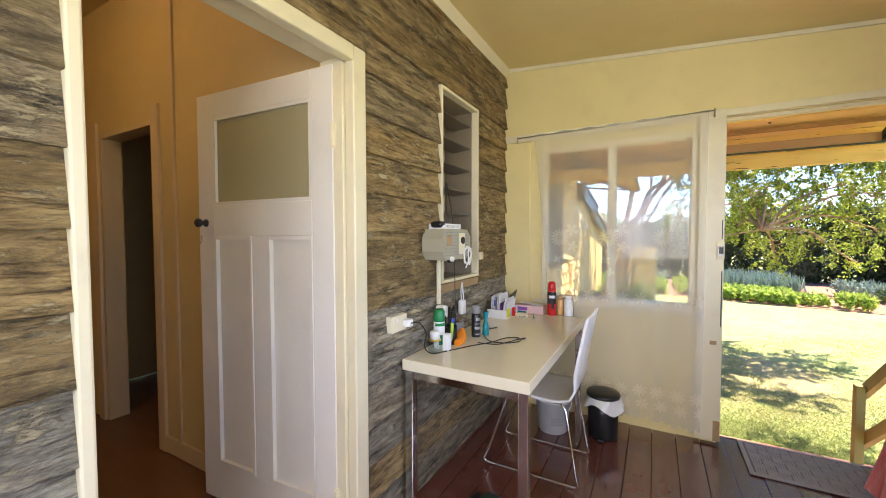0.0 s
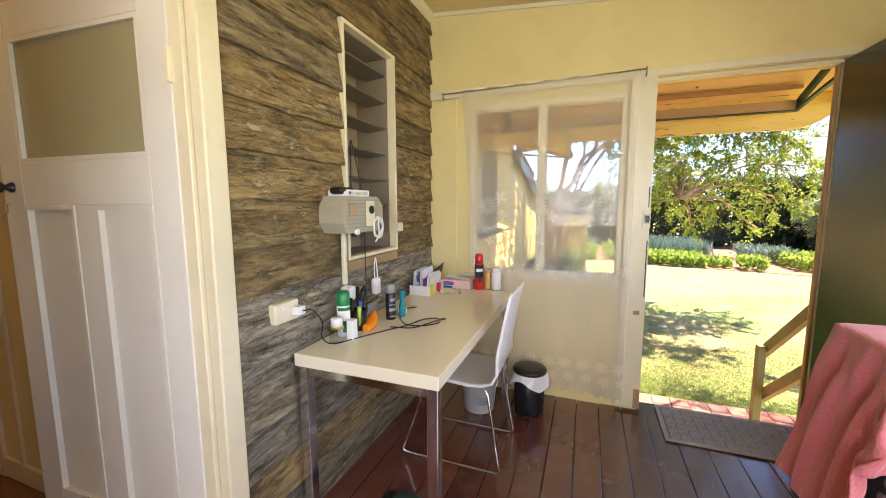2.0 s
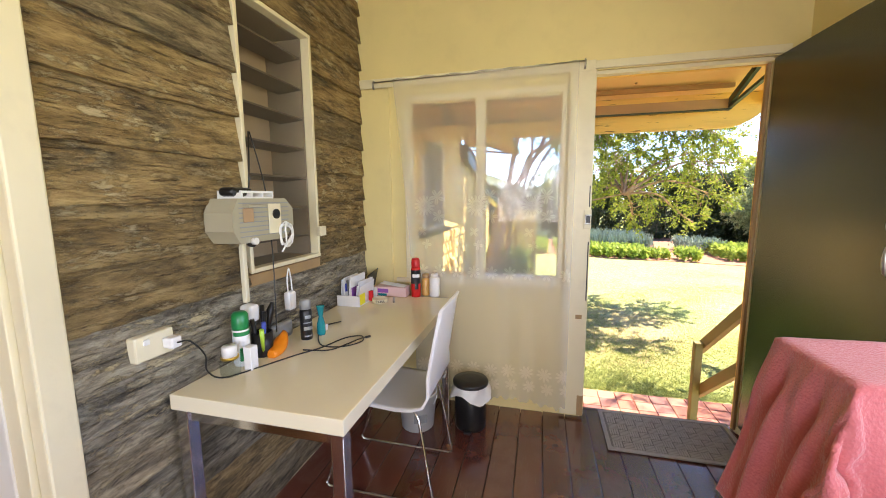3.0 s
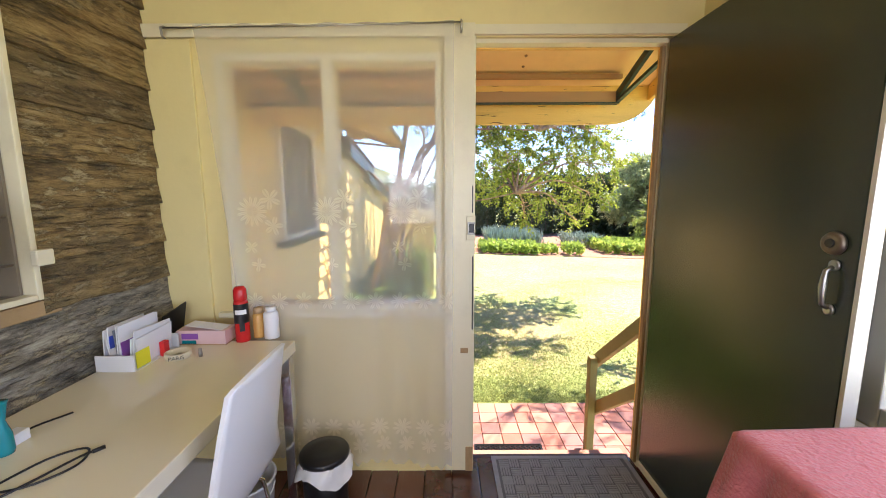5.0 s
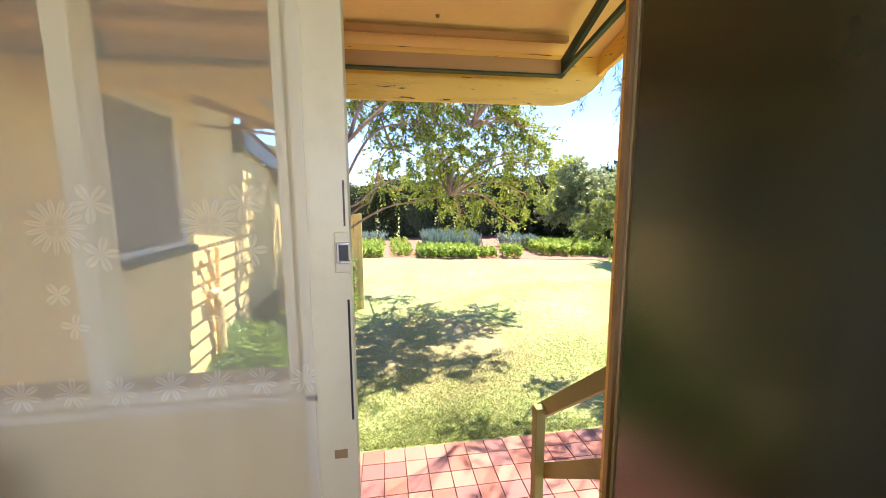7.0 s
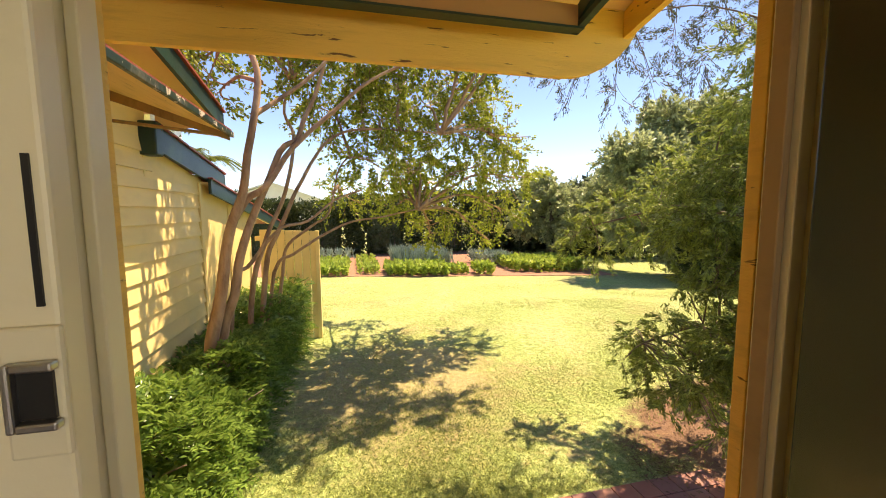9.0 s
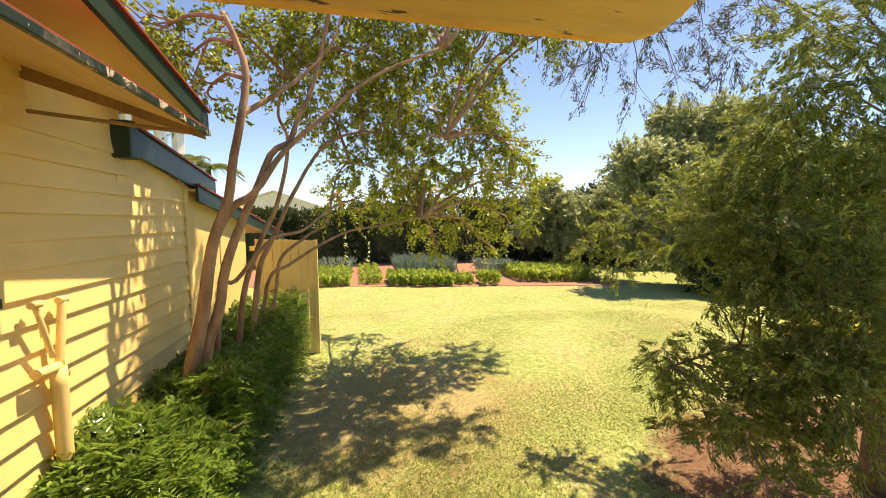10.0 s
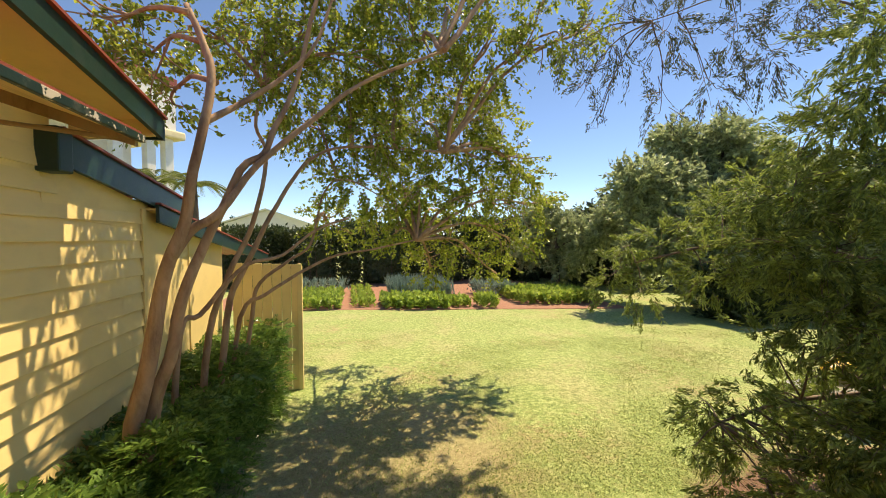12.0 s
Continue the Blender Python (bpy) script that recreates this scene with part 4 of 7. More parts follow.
def curtain():
    """Sheer lace curtain: upright folds, gathered top, scalloped foot."""
    c = thing("lace_curtain", (-0.25, N - 0.06, 2.08), "sheer white lace curtain with woven sunflowers and a scalloped hem", "curtain")
    nx, nz = 220, 60
    bm = bmesh.new()
    rows = []
    for j in range(nz + 1):
        v = j / nz
        row = []
        for i in range(nx + 1):
            u = i / nx
            left = -0.79 + 0.10 * v + (0.05 * math.sin(v * 2.4))
            right = 0.305 - 0.01 * v
            x = left + (right - left) * u
            amp = 0.0025 + 0.009 * v * v
            y = N - 0.05 - amp * (0.7 * math.sin(u * 27 + 1.7 * math.sin(u * 9) + v) + 0.8 * math.sin(u * 13 + 2 * v)) - 0.012 * math.sin(v * 3)
            foot = 0.10 - 0.05 * u + 0.022 * abs(math.sin(u * 30)) + 0.008 * math.sin(u * 131)
            top = 2.085 + 0.012 * u + 0.004 * math.sin(u * 40)
            row.append(bm.verts.new((x, y, top + (foot - top) * v)))
        rows.append(row)
    for r0, r1 in zip(rows, rows[1:]):
        for i in range(nx):
            bm.faces.new((r0[i], r0[i + 1], r1[i + 1], r1[i])).smooth = True
    part("cloth", bm, LACE, c)
    bm = bmesh.new()
    tube(bm, [(-0.92, N - 0.05, 2.075), (-0.3, N - 0.05, 2.082), (0.335, N - 0.05, 2.095)], 0.004, 8)
    part("wire", bm, STEEL, c, "thin curtain wire")
    for x, z in ((-0.92, 2.075), (0.335, 2.095)):
        bm = bmesh.new()
        tube(bm, [(x, N - 0.02, z + 0.01), (x, N - 0.04, z + 0.012), (x, N - 0.055, z), (x, N - 0.05, z - 0.03), (x, N - 0.035, z - 0.035)], 0.005, 8)
        part("hook", bm, STEEL, c)


curtain()

# table with square chromed legs
tb = thing("table", (-0.7, 2.05, 0), "white lacquered rectangular table on square chrome legs", "table")
X0, X1, Y0, Y1 = -1.005, -0.398, 1.453, 2.79
part("tabletop", boxes((X0, X1, Y0, Y1, 0.697, 0.748), bevel=0.003), WHITEGLOSS, tb)
for x in (X0 + 0.008, X1 - 0.05):
    for y in (Y0 + 0.012, Y1 - 0.054):
        part("leg", boxes((x, x + 0.042, y, y + 0.042, 0, 0.696), bevel=0.003), CHROME, tb)
part("apron", boxes((X0 + 0.05, X1 - 0.05, Y0 + 0.02, Y0 + 0.045, 0.655, 0.696), bevel=0.002), CHROME, tb)
part("apron", boxes((X0 + 0.05, X1 - 0.05, Y1 - 0.045, Y1 - 0.02, 0.655, 0.696), bevel=0.002), CHROME, tb)


def chair():
    """White moulded shell chair on a bent chrome wire sled base, turned to the table."""
    c = thing("chair", (-0.55, 2.2, 0), "white moulded shell chair on chrome sled legs, pushed under the table", "chair")
    # profile from the front edge of the seat to the top of the back (distance from the front, height)
    prof = [(0.0, 0.435), (0.03, 0.45), (0.1, 0.455), (0.2, 0.447), (0.3, 0.44), (0.37, 0.445), (0.415, 0.47), (0.44, 0.52), (0.455, 0.6), (0.472, 0.7), (0.49, 0.8), (0.507, 0.89), (0.518, 0.925)]
    front = -0.77
    bm = bmesh.new()
    nw = 16
    lo, hi = [], []
    for k, (d, z) in enumerate(prof):
        t = k / (len(prof) - 1)
        half = 0.2 if t < 0.55 else 0.2 - 0.05 * ((t - 0.55) / 0.45) ** 1.5
        r0, r1 = [], []
        for i in range(nw + 1):
            s = -1 + 2 * i / nw
            if k == len(prof) - 1:
                z2 = z - 0.02 * s * s
            else:
                z2 = z
            cup = 0.018 * s * s
            x, y = front + d - (cup if t > 0.6 else 0), 2.215 + half * s
            zz = z2 + (cup * 0.6 if t < 0.5 else 0)
            r0.append(bm.verts.new((x, y, zz)))
            nx_, nz_ = (0.0, -0.011) if t < 0.5 else (0.011, -0.002)
            r1.append(bm.verts.new((x + nx_, y, zz + nz_)))
        lo.append(r0)
        hi.append(r1)
    for g in (lo, hi):
        for a, b in zip(g, g[1:]):
            for i in range(nw):
                bm.faces.new((a[i], a[i + 1], b[i + 1], b[i])).smooth = True
    for i in range(nw):
        bm.faces.new((lo[0][i], lo[0][i + 1], hi[0][i + 1], hi[0][i]))
        bm.faces.new((lo[-1][i], lo[-1][i + 1], hi[-1][i + 1], hi[-1][i]))
    for a, b in zip(range(len(prof) - 1), range(1, len(prof))):
        bm.faces.new((lo[a][0], lo[b][0], hi[b][0], hi[a][0]))
        bm.faces.new((lo[a][nw], lo[b][nw], hi[b][nw], hi[a][nw]))
    part("shell", bm, CHAIRWHITE, c, "white glossy moulded seat and back")
    for y in (2.03, 2.40):
        yi = y + (0.03 if y < 2.2 else -0.03)
        bm = bmesh.new()
        tube(bm, [(-0.45, yi, 0.432), (-0.40, yi, 0.428), (-0.375, (y + yi) / 2, 0.40), (-0.315, y, 0.06), (-0.305, y, 0.02), (-0.325, y, 0.008), (-0.36, y, 0.008), (-0.78, y, 0.008), (-0.82, y, 0.01), (-0.832, y, 0.03),
                  (-0.80, y, 0.10), (-0.70, yi, 0.41), (-0.68, yi, 0.43), (-0.62, yi, 0.433)], 0.0065, 10)
        part("sled_leg", bm, CHROME, c)
    bm = bmesh.new()
    tube(bm, [(-0.62, 2.06, 0.428), (-0.62, 2.37, 0.428)], 0.006, 8)
    part("cross_bar", bm, CHROME, c)


chair()

# waste bin with a liner
bn = thing("waste_bin", (-0.26, 2.69, 0), "black pedal bin with a white bag folded over the rim", "bin")
bm = bmesh.new()
lathe(bm, [(0.088, 0.0), (0.092, 0.01), (0.094, 0.15), (0.096, 0.245)], -0.26, 2.69, 32)
part("body", bm, BLACK, bn)
bm = bmesh.new()
lathe(bm, [(0.104, 0.268), (0.106, 0.282), (0.1, 0.292), (0.05, 0.298), (0.0, 0.3)], -0.26, 2.69, 32)
part("lid", bm, BLACK, bn)
bm = bmesh.new()
rr = random.Random(4)
rings = []
for k, z in enumerate((0.27, 0.263, 0.252, 0.238, 0.222, 0.205)):
    ring = []
    for j in range(40):
        a = 2 * math.pi * j / 40
        r = 0.1 + 0.0045 * k + 0.006 * math.sin(a * 5 + k * 0.6) + 0.004 * math.sin(a * 11 + k) + rr.uniform(-0.003, 0.003)
        ring.append(bm.verts.new((-0.26 + r * math.cos(a), 2.69 + r * math.sin(a), z + 0.03 * math.sin(a * 3 + 1) * k / 5)))
    rings.append(ring)
for r0, r1 in zip(rings, rings[1:]):
    for j in range(40):
        bm.faces.new((r0[j], r0[(j + 1) % 40], r1[(j + 1) % 40], r1[j])).smooth = True
part("liner", bm, plain("thin_white_bag", (0.75, 0.75, 0.73), 0.35, 0, 0.06, 30, 0.2), bn, "crumpled white plastic bag")
part("pedal", boxes((-0.28, -0.24, 2.57, 2.6, 0.005, 0.02), bevel=0.003), BLACK, bn)

# ---- trees and plants ----
LEAF_CREPE = leaf("crepe_leaf", (0.055, 0.09, 0.012), (0.58, 0.65, 0.1), 0.26, 0.52)
LEAF_CEDAR = leaf("cedar_spray", (0.03, 0.055, 0.015), (0.5, 0.6, 0.14), 0.45, 0.42)
LEAF_CEDAR_DIM = leaf("cedar_tuft", (0.06, 0.07, 0.035), (0.2, 0.23, 0.11), 0.55, 0.25)
LEAF_HEDGE = leaf("shrub_leaf", (0.05, 0.115, 0.025), (0.37, 0.54, 0.12), 0.2, 0.42)
LEAF_DARK = leaf("dark_hedge_leaf", (0.02, 0.036, 0.012), (0.11, 0.15, 0.05), 0.4, 0.25)
LEAF_MANGO = leaf("broad_tree_leaf", (0.16, 0.21, 0.09), (0.62, 0.68, 0.36), 0.28, 0.45)
LEAF_VEG = leaf("vegetable_leaf", (0.15, 0.26, 0.035), (0.62, 0.74, 0.14), 0.5, 0.4)
LEAF_ONION = leaf("onion_leaf", (0.14, 0.21, 0.16), (0.42, 0.54, 0.44), 0.45, 0.2)
LEAF_PALM = leaf("palm_leaf", (0.07, 0.1, 0.02), (0.24, 0.28, 0.07), 0.45, 0.3)
GRASS = leaf("grass_blade", (0.06, 0.1, 0.02), (0.58, 0.63, 0.22), 0.6, 0.35, 0.15)
BARK_CREPE = bark("smooth_pinkish_bark", (0.2, 0.1, 0.05), (0.42, 0.26, 0.15))
BARK_CEDAR = bark("conifer_twig_bark", (0.09, 0.06, 0.045), (0.24, 0.17, 0.125))
BARK_DARK = bark("dark_bark", (0.05, 0.035, 0.025), (0.13, 0.095, 0.065))


def unit(a):
    return a / np.maximum(np.linalg.norm(a, axis=1, keepdims=True), 1e-9)


def blades_mesh(name, at, along, side, length, width, material, fold=0.25):
    """Leaves as folded diamonds: at (n, 3), along and side unit vectors, length and width (n,)."""
    n = len(at)
    L, Wd = np.asarray(length).reshape(-1, 1), np.asarray(width).reshape(-1, 1)
    up = np.cross(along, side)
    tip = at + along * L
    mid = at + along * L * 0.45
    a = mid + side * Wd * 0.5 + up * Wd * fold
    b = mid - side * Wd * 0.5 + up * Wd * fold
    v = np.stack([at, a, tip, b], 1).reshape(-1, 3)
    k = np.arange(n)[:, None] * 4
    f = np.concatenate([k + np.array([[0, 1, 2]]), k + np.array([[0, 2, 3]])], 1).reshape(-1, 3)
    me = bpy.data.meshes.new(name)
    me.vertices.add(len(v))
    me.vertices.foreach_set("co", v.astype(np.float32).ravel())
    me.loops.add(f.size)
    me.loops.foreach_set("vertex_index", f.astype(np.int32).ravel())
    me.polygons.add(len(f))
    me.polygons.foreach_set("loop_start", np.arange(0, f.size, 3, dtype=np.int32))
    me.polygons.foreach_set("loop_total", np.full(len(f), 3, dtype=np.int32))
    me.update(calc_edges=True)
    me.validate()
    me.materials.append(material)
    return me


def spray(rng, blobs, twigs, per, length, width, droop, reach, density=1.0, loose=0.75):
    """Leaves along short twigs that fan out inside soft clumps; returns leaf arrays and the twig lines."""
    P, A, Sd, Ln, Wd, lines = [], [], [], [], [], []
    for x, y, z, r in blobs:
        c = np.array([x, y, z])
        n = max(4, int(twigs * (r / 0.5) ** 2 * density))
        for _ in range(n):
            d = rng.normal(size=3)
            d /= np.linalg.norm(d)
            start = c + d * r * rng.uniform(0.05, 0.75) ** 0.7
            way = d + rng.normal(size=3) * 0.5 + np.array([0, 0, -droop])
            way /= np.linalg.norm(way)
            ln = reach * rng.uniform(0.5, 1.2)
            end = start + way * ln + np.array([0, 0, -droop * ln * 0.35])
            lines.append((start, end))
            m = max(2, int(per * rng.uniform(0.6, 1.3)))
            t = rng.uniform(0.05, 1.0, m)[:, None]
            p = start + (end - start) * t + rng.normal(size=(m, 3)) * reach * 0.07
            a = unit(way + rng.normal(size=(m, 3)) * loose + np.array([0, 0, -droop * 0.6]))
            s = unit(np.cross(a, rng.normal(size=(m, 3))))
            P.append(p), A.append(a), Sd.append(s)
            Ln.append(length * rng.uniform(0.6, 1.25, m)), Wd.append(width * rng.uniform(0.7, 1.2, m))
    return np.concatenate(P), np.concatenate(A), np.concatenate(Sd), np.concatenate(Ln), np.concatenate(Wd), lines


def smooth_path(pts, n):
    """A softened path through points (Catmull-Rom)."""
    pts = [Vector(p) for p in pts]
    q = [pts[0] * 2 - pts[1]] + pts + [pts[-1] * 2 - pts[-2]]
    out = []
    for i in range(len(pts) - 1):
        a, b, c, d = q[i:i + 4]
        for k in range(n):
            t = k / n
            out.append(0.5 * ((2 * b) + (c - a) * t + (2 * a - 5 * b + 4 * c - d) * t * t + (3 * b - a - 3 * c + d) * t ** 3))
    return out + [pts[-1]]


def limb(bm, pts, r0, r1, n=8, wob=0.0, seed=0, steps=4):
    path = smooth_path(pts, steps)
    m = len(path) - 1
    path = [p + Vector((noise.noise(p * 3 + Vector((seed, 0, 0))), noise.noise(p * 3 + Vector((0, seed, 9))), 0)) * wob for p in path]
    tube(bm, path, [r0 + (r1 - r0) * (i / m) ** 0.8 for i in range(m + 1)], n)
    return path


def tree(name, at, label, category, stems, blobs, leaf_mat, bark_mat, rng_seed, twigs, per, length, width, droop, reach, limb_r=0.02, twig_r=0.003, lines_max=500, hang=0.0, loose=0.75, subs=0, group=""):
    """A tree: tapered stems, limbs out to every clump, twigs, and a crown of single leaves."""
    rng = np.random.default_rng(rng_seed)
    t = thing(name, at, label, category, group)
    nodes = []
    for i, (pts, r0, r1) in enumerate(stems):
        bm = bmesh.new()
        path = limb(bm, pts, r0, r1, 12, 0.02, i * 3.1)
        part("trunk", bm, bark_mat, t)
        nodes += path[max(2, len(path) // 3):]
    for i, (x, y, z, r) in enumerate(blobs):
        c = Vector((x, y, z))
        near = sorted(nodes, key=lambda p: (p - c).length + (0.6 * max(0, p.z - c.z)))[:1][0]
        if (near - c).length > 0.15:
            mid = (near + c) / 2 + Vector((0, 0, 0.12 * (near - c).length - hang))
            rr = limb_r * (0.5 + 0.5 * min(1, (near - c).length))
            bm = bmesh.new()
            limb(bm, [near, mid, c], rr, 0.35 * rr, 7, 0.05, i, 5)
            part("limb", bm, bark_mat, t)
            for k in range(subs):
                d = Vector(rng.normal(size=3) + np.array([0.3, 0, 0.25])).normalized()
                bm = bmesh.new()
                limb(bm, [mid.lerp(c, 0.2 + 0.25 * k), mid.lerp(c, 0.6 + 0.2 * k) + d * 0.3 * r, c + d * r * 0.95], rr * 0.5, rr * 0.15, 6, 0.06, i + k * 7, 5)
                part("branch", bm, bark_mat, t)
    P, A, Sd, Ln, Wd, lines = spray(rng, blobs, twigs, per, length, width, droop, reach, 1.0, loose)
    if twig_r:
        bm = bmesh.new()
        for s, e in lines[:: max(1, len(lines) // lines_max)]:
            m = (s + e) / 2 + rng.normal(size=3) * 0.03
            tube(bm, [s, m, e], [twig_r, twig_r * 0.8, twig_r * 0.4], 4, False)
        tagged(part("twigwork", bm, bark_mat, t, "fine twigs"), kind="stuff")
    me = blades_mesh("crown", P, A, Sd, Ln, Wd, leaf_mat)
    part("crown", me, None, t, "leaves")
    return t

TRUNK_A = [(-0.8, 6.5, -0.87), (-0.7, 6.5, 0.16), (-0.61, 6.5, 0.57), (-0.55, 6.5, 0.97), (-0.45, 6.5, 1.32), (-0.35, 6.5, 1.58), (-0.29, 6.5, 1.93), (-0.19, 6.6, 2.61), (-0.27, 6.65, 2.92), (-0.38, 6.7, 3.2)]
TRUNK_B = [(-0.78, 6.6, -0.87), (-0.64, 6.6, 0.14), (-0.51, 6.6, 0.57), (-0.4, 6.6, 1.11), (-0.29, 6.7, 1.42), (-0.07, 6.8, 1.99), (0.11, 6.85, 2.14), (0.19, 6.9, 2.39), (0.36, 7, 2.87), (0.6, 7, 3.9)]
TRUNK_C = [(-0.8, 7.2, -0.87), (-0.68, 7.2, 0.59), (-0.57, 7.3, 0.75), (-0.36, 7.4, 1.02), (-0.19, 7.5, 1.2), (0.09, 7.7, 1.27), (0.41, 7.9, 1.54), (0.78, 8, 1.68)]
TRUNK_D = [(-0.68, 7.5, -0.87), (-0.55, 7.5, 0.52), (-0.4, 7.5, 1.01), (-0.26, 7.6, 1.39), (-0.1, 7.6, 1.84), (-0.05, 7.7, 2.32), (-0.15, 7.7, 2.6), (-0.05, 7.7, 3)]
TRUNK_E = [(-0.6, 8, -0.87), (-0.4, 8, 0.58), (-0.14, 8, 0.82), (0.26, 8.2, 1.08), (0.64, 8.3, 1.24), (1.06, 8.4, 1.3), (1.65, 8.5, 1.42)]
TRUNK_H = [(-0.6, 7.7, -0.87), (-0.45, 7.7, 0.64), (-0.29, 7.7, 1.1), (-0.09, 7.8, 1.57), (0.12, 7.9, 2), (0.35, 8, 2.34), (0.79, 8, 2.5), (1.9, 8, 2.49)]
TRUNK_I = [(-0.5, 8.2, -0.87), (-0.34, 8.2, 0.54), (-0.24, 8.2, 0.93), (0.05, 8.3, 1.18), (0.31, 8.3, 1.38), (0.44, 8.4, 1.94), (0.65, 8.4, 2.23)]
LIMB_F = [(-0.46, 6.5, 1.3), (-0.33, 6.55, 1.51), (-0.18, 6.6, 1.63), (0.07, 6.8, 2.04), (0.46, 6.9, 2.44), (0.89, 7, 2.83), (1.64, 7, 3.21)]
LIMB_G = [(-0.24, 6.55, 2.28), (-0.06, 6.7, 2.47), (0.25, 6.8, 2.74), (0.51, 6.9, 3.09), (0.7, 6.9, 3.6)]
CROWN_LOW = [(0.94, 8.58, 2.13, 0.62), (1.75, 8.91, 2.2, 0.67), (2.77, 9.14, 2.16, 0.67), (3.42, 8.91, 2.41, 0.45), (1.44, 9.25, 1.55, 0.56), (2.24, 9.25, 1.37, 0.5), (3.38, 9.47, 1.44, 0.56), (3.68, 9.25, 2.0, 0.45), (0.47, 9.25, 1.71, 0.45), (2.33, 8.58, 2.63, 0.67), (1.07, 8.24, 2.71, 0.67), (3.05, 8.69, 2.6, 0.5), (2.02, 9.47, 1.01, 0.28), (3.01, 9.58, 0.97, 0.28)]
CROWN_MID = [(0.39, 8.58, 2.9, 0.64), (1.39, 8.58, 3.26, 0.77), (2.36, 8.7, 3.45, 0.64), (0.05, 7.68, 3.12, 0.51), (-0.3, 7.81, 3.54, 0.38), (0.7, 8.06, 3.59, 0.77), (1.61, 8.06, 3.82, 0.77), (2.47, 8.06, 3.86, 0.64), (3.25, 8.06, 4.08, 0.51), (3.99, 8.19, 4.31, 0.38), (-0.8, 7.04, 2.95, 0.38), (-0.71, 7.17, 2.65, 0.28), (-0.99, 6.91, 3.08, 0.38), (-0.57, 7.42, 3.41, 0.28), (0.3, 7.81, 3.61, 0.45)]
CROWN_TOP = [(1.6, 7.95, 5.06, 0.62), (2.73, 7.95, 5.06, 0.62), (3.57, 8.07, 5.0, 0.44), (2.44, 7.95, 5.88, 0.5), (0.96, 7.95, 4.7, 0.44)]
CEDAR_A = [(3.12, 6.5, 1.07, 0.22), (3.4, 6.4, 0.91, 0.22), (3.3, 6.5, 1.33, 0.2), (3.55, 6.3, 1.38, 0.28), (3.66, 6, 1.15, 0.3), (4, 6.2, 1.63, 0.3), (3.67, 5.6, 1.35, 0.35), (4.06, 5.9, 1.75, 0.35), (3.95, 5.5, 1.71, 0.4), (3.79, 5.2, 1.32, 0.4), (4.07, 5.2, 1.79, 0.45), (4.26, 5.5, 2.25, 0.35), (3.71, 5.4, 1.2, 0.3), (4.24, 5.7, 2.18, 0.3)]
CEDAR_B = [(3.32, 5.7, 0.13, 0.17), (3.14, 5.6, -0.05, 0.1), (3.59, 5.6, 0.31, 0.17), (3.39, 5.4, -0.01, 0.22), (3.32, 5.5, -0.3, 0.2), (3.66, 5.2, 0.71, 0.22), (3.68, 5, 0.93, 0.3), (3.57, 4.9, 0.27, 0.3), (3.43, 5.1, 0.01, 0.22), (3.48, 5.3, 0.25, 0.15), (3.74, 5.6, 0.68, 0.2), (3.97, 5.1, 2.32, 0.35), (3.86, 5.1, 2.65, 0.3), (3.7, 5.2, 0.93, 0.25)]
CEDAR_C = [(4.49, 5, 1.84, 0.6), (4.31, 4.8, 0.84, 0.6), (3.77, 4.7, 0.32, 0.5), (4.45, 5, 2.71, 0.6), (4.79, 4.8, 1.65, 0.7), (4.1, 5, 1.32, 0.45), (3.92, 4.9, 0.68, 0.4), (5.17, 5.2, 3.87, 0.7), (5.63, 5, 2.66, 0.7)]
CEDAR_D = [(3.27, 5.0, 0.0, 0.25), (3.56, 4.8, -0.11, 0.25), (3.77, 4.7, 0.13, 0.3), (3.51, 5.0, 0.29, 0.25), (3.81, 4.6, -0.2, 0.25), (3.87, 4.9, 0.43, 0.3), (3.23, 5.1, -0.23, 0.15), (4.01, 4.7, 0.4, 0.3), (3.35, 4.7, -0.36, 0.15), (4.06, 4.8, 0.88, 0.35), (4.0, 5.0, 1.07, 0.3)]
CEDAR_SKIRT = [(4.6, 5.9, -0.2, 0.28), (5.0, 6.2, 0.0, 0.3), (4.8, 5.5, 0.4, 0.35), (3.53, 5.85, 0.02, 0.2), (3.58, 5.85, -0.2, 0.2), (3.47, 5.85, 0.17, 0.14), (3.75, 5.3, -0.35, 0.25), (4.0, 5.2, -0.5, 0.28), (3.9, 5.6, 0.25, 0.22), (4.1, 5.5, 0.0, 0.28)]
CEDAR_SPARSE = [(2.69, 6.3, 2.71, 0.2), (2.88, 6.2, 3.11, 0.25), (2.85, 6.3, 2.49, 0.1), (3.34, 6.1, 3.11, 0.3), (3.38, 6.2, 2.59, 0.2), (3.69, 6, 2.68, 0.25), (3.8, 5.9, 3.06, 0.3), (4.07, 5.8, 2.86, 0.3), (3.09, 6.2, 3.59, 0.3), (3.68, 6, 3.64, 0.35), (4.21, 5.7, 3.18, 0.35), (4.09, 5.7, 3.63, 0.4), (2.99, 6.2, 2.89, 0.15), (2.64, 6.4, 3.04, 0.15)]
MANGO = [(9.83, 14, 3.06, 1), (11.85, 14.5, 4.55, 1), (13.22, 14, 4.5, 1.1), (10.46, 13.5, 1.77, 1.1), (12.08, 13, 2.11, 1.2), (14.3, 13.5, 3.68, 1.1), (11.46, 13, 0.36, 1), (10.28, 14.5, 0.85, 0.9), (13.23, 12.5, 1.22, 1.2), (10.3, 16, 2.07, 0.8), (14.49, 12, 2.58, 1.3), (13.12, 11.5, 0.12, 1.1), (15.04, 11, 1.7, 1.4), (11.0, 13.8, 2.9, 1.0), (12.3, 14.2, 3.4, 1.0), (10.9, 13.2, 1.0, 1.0)]
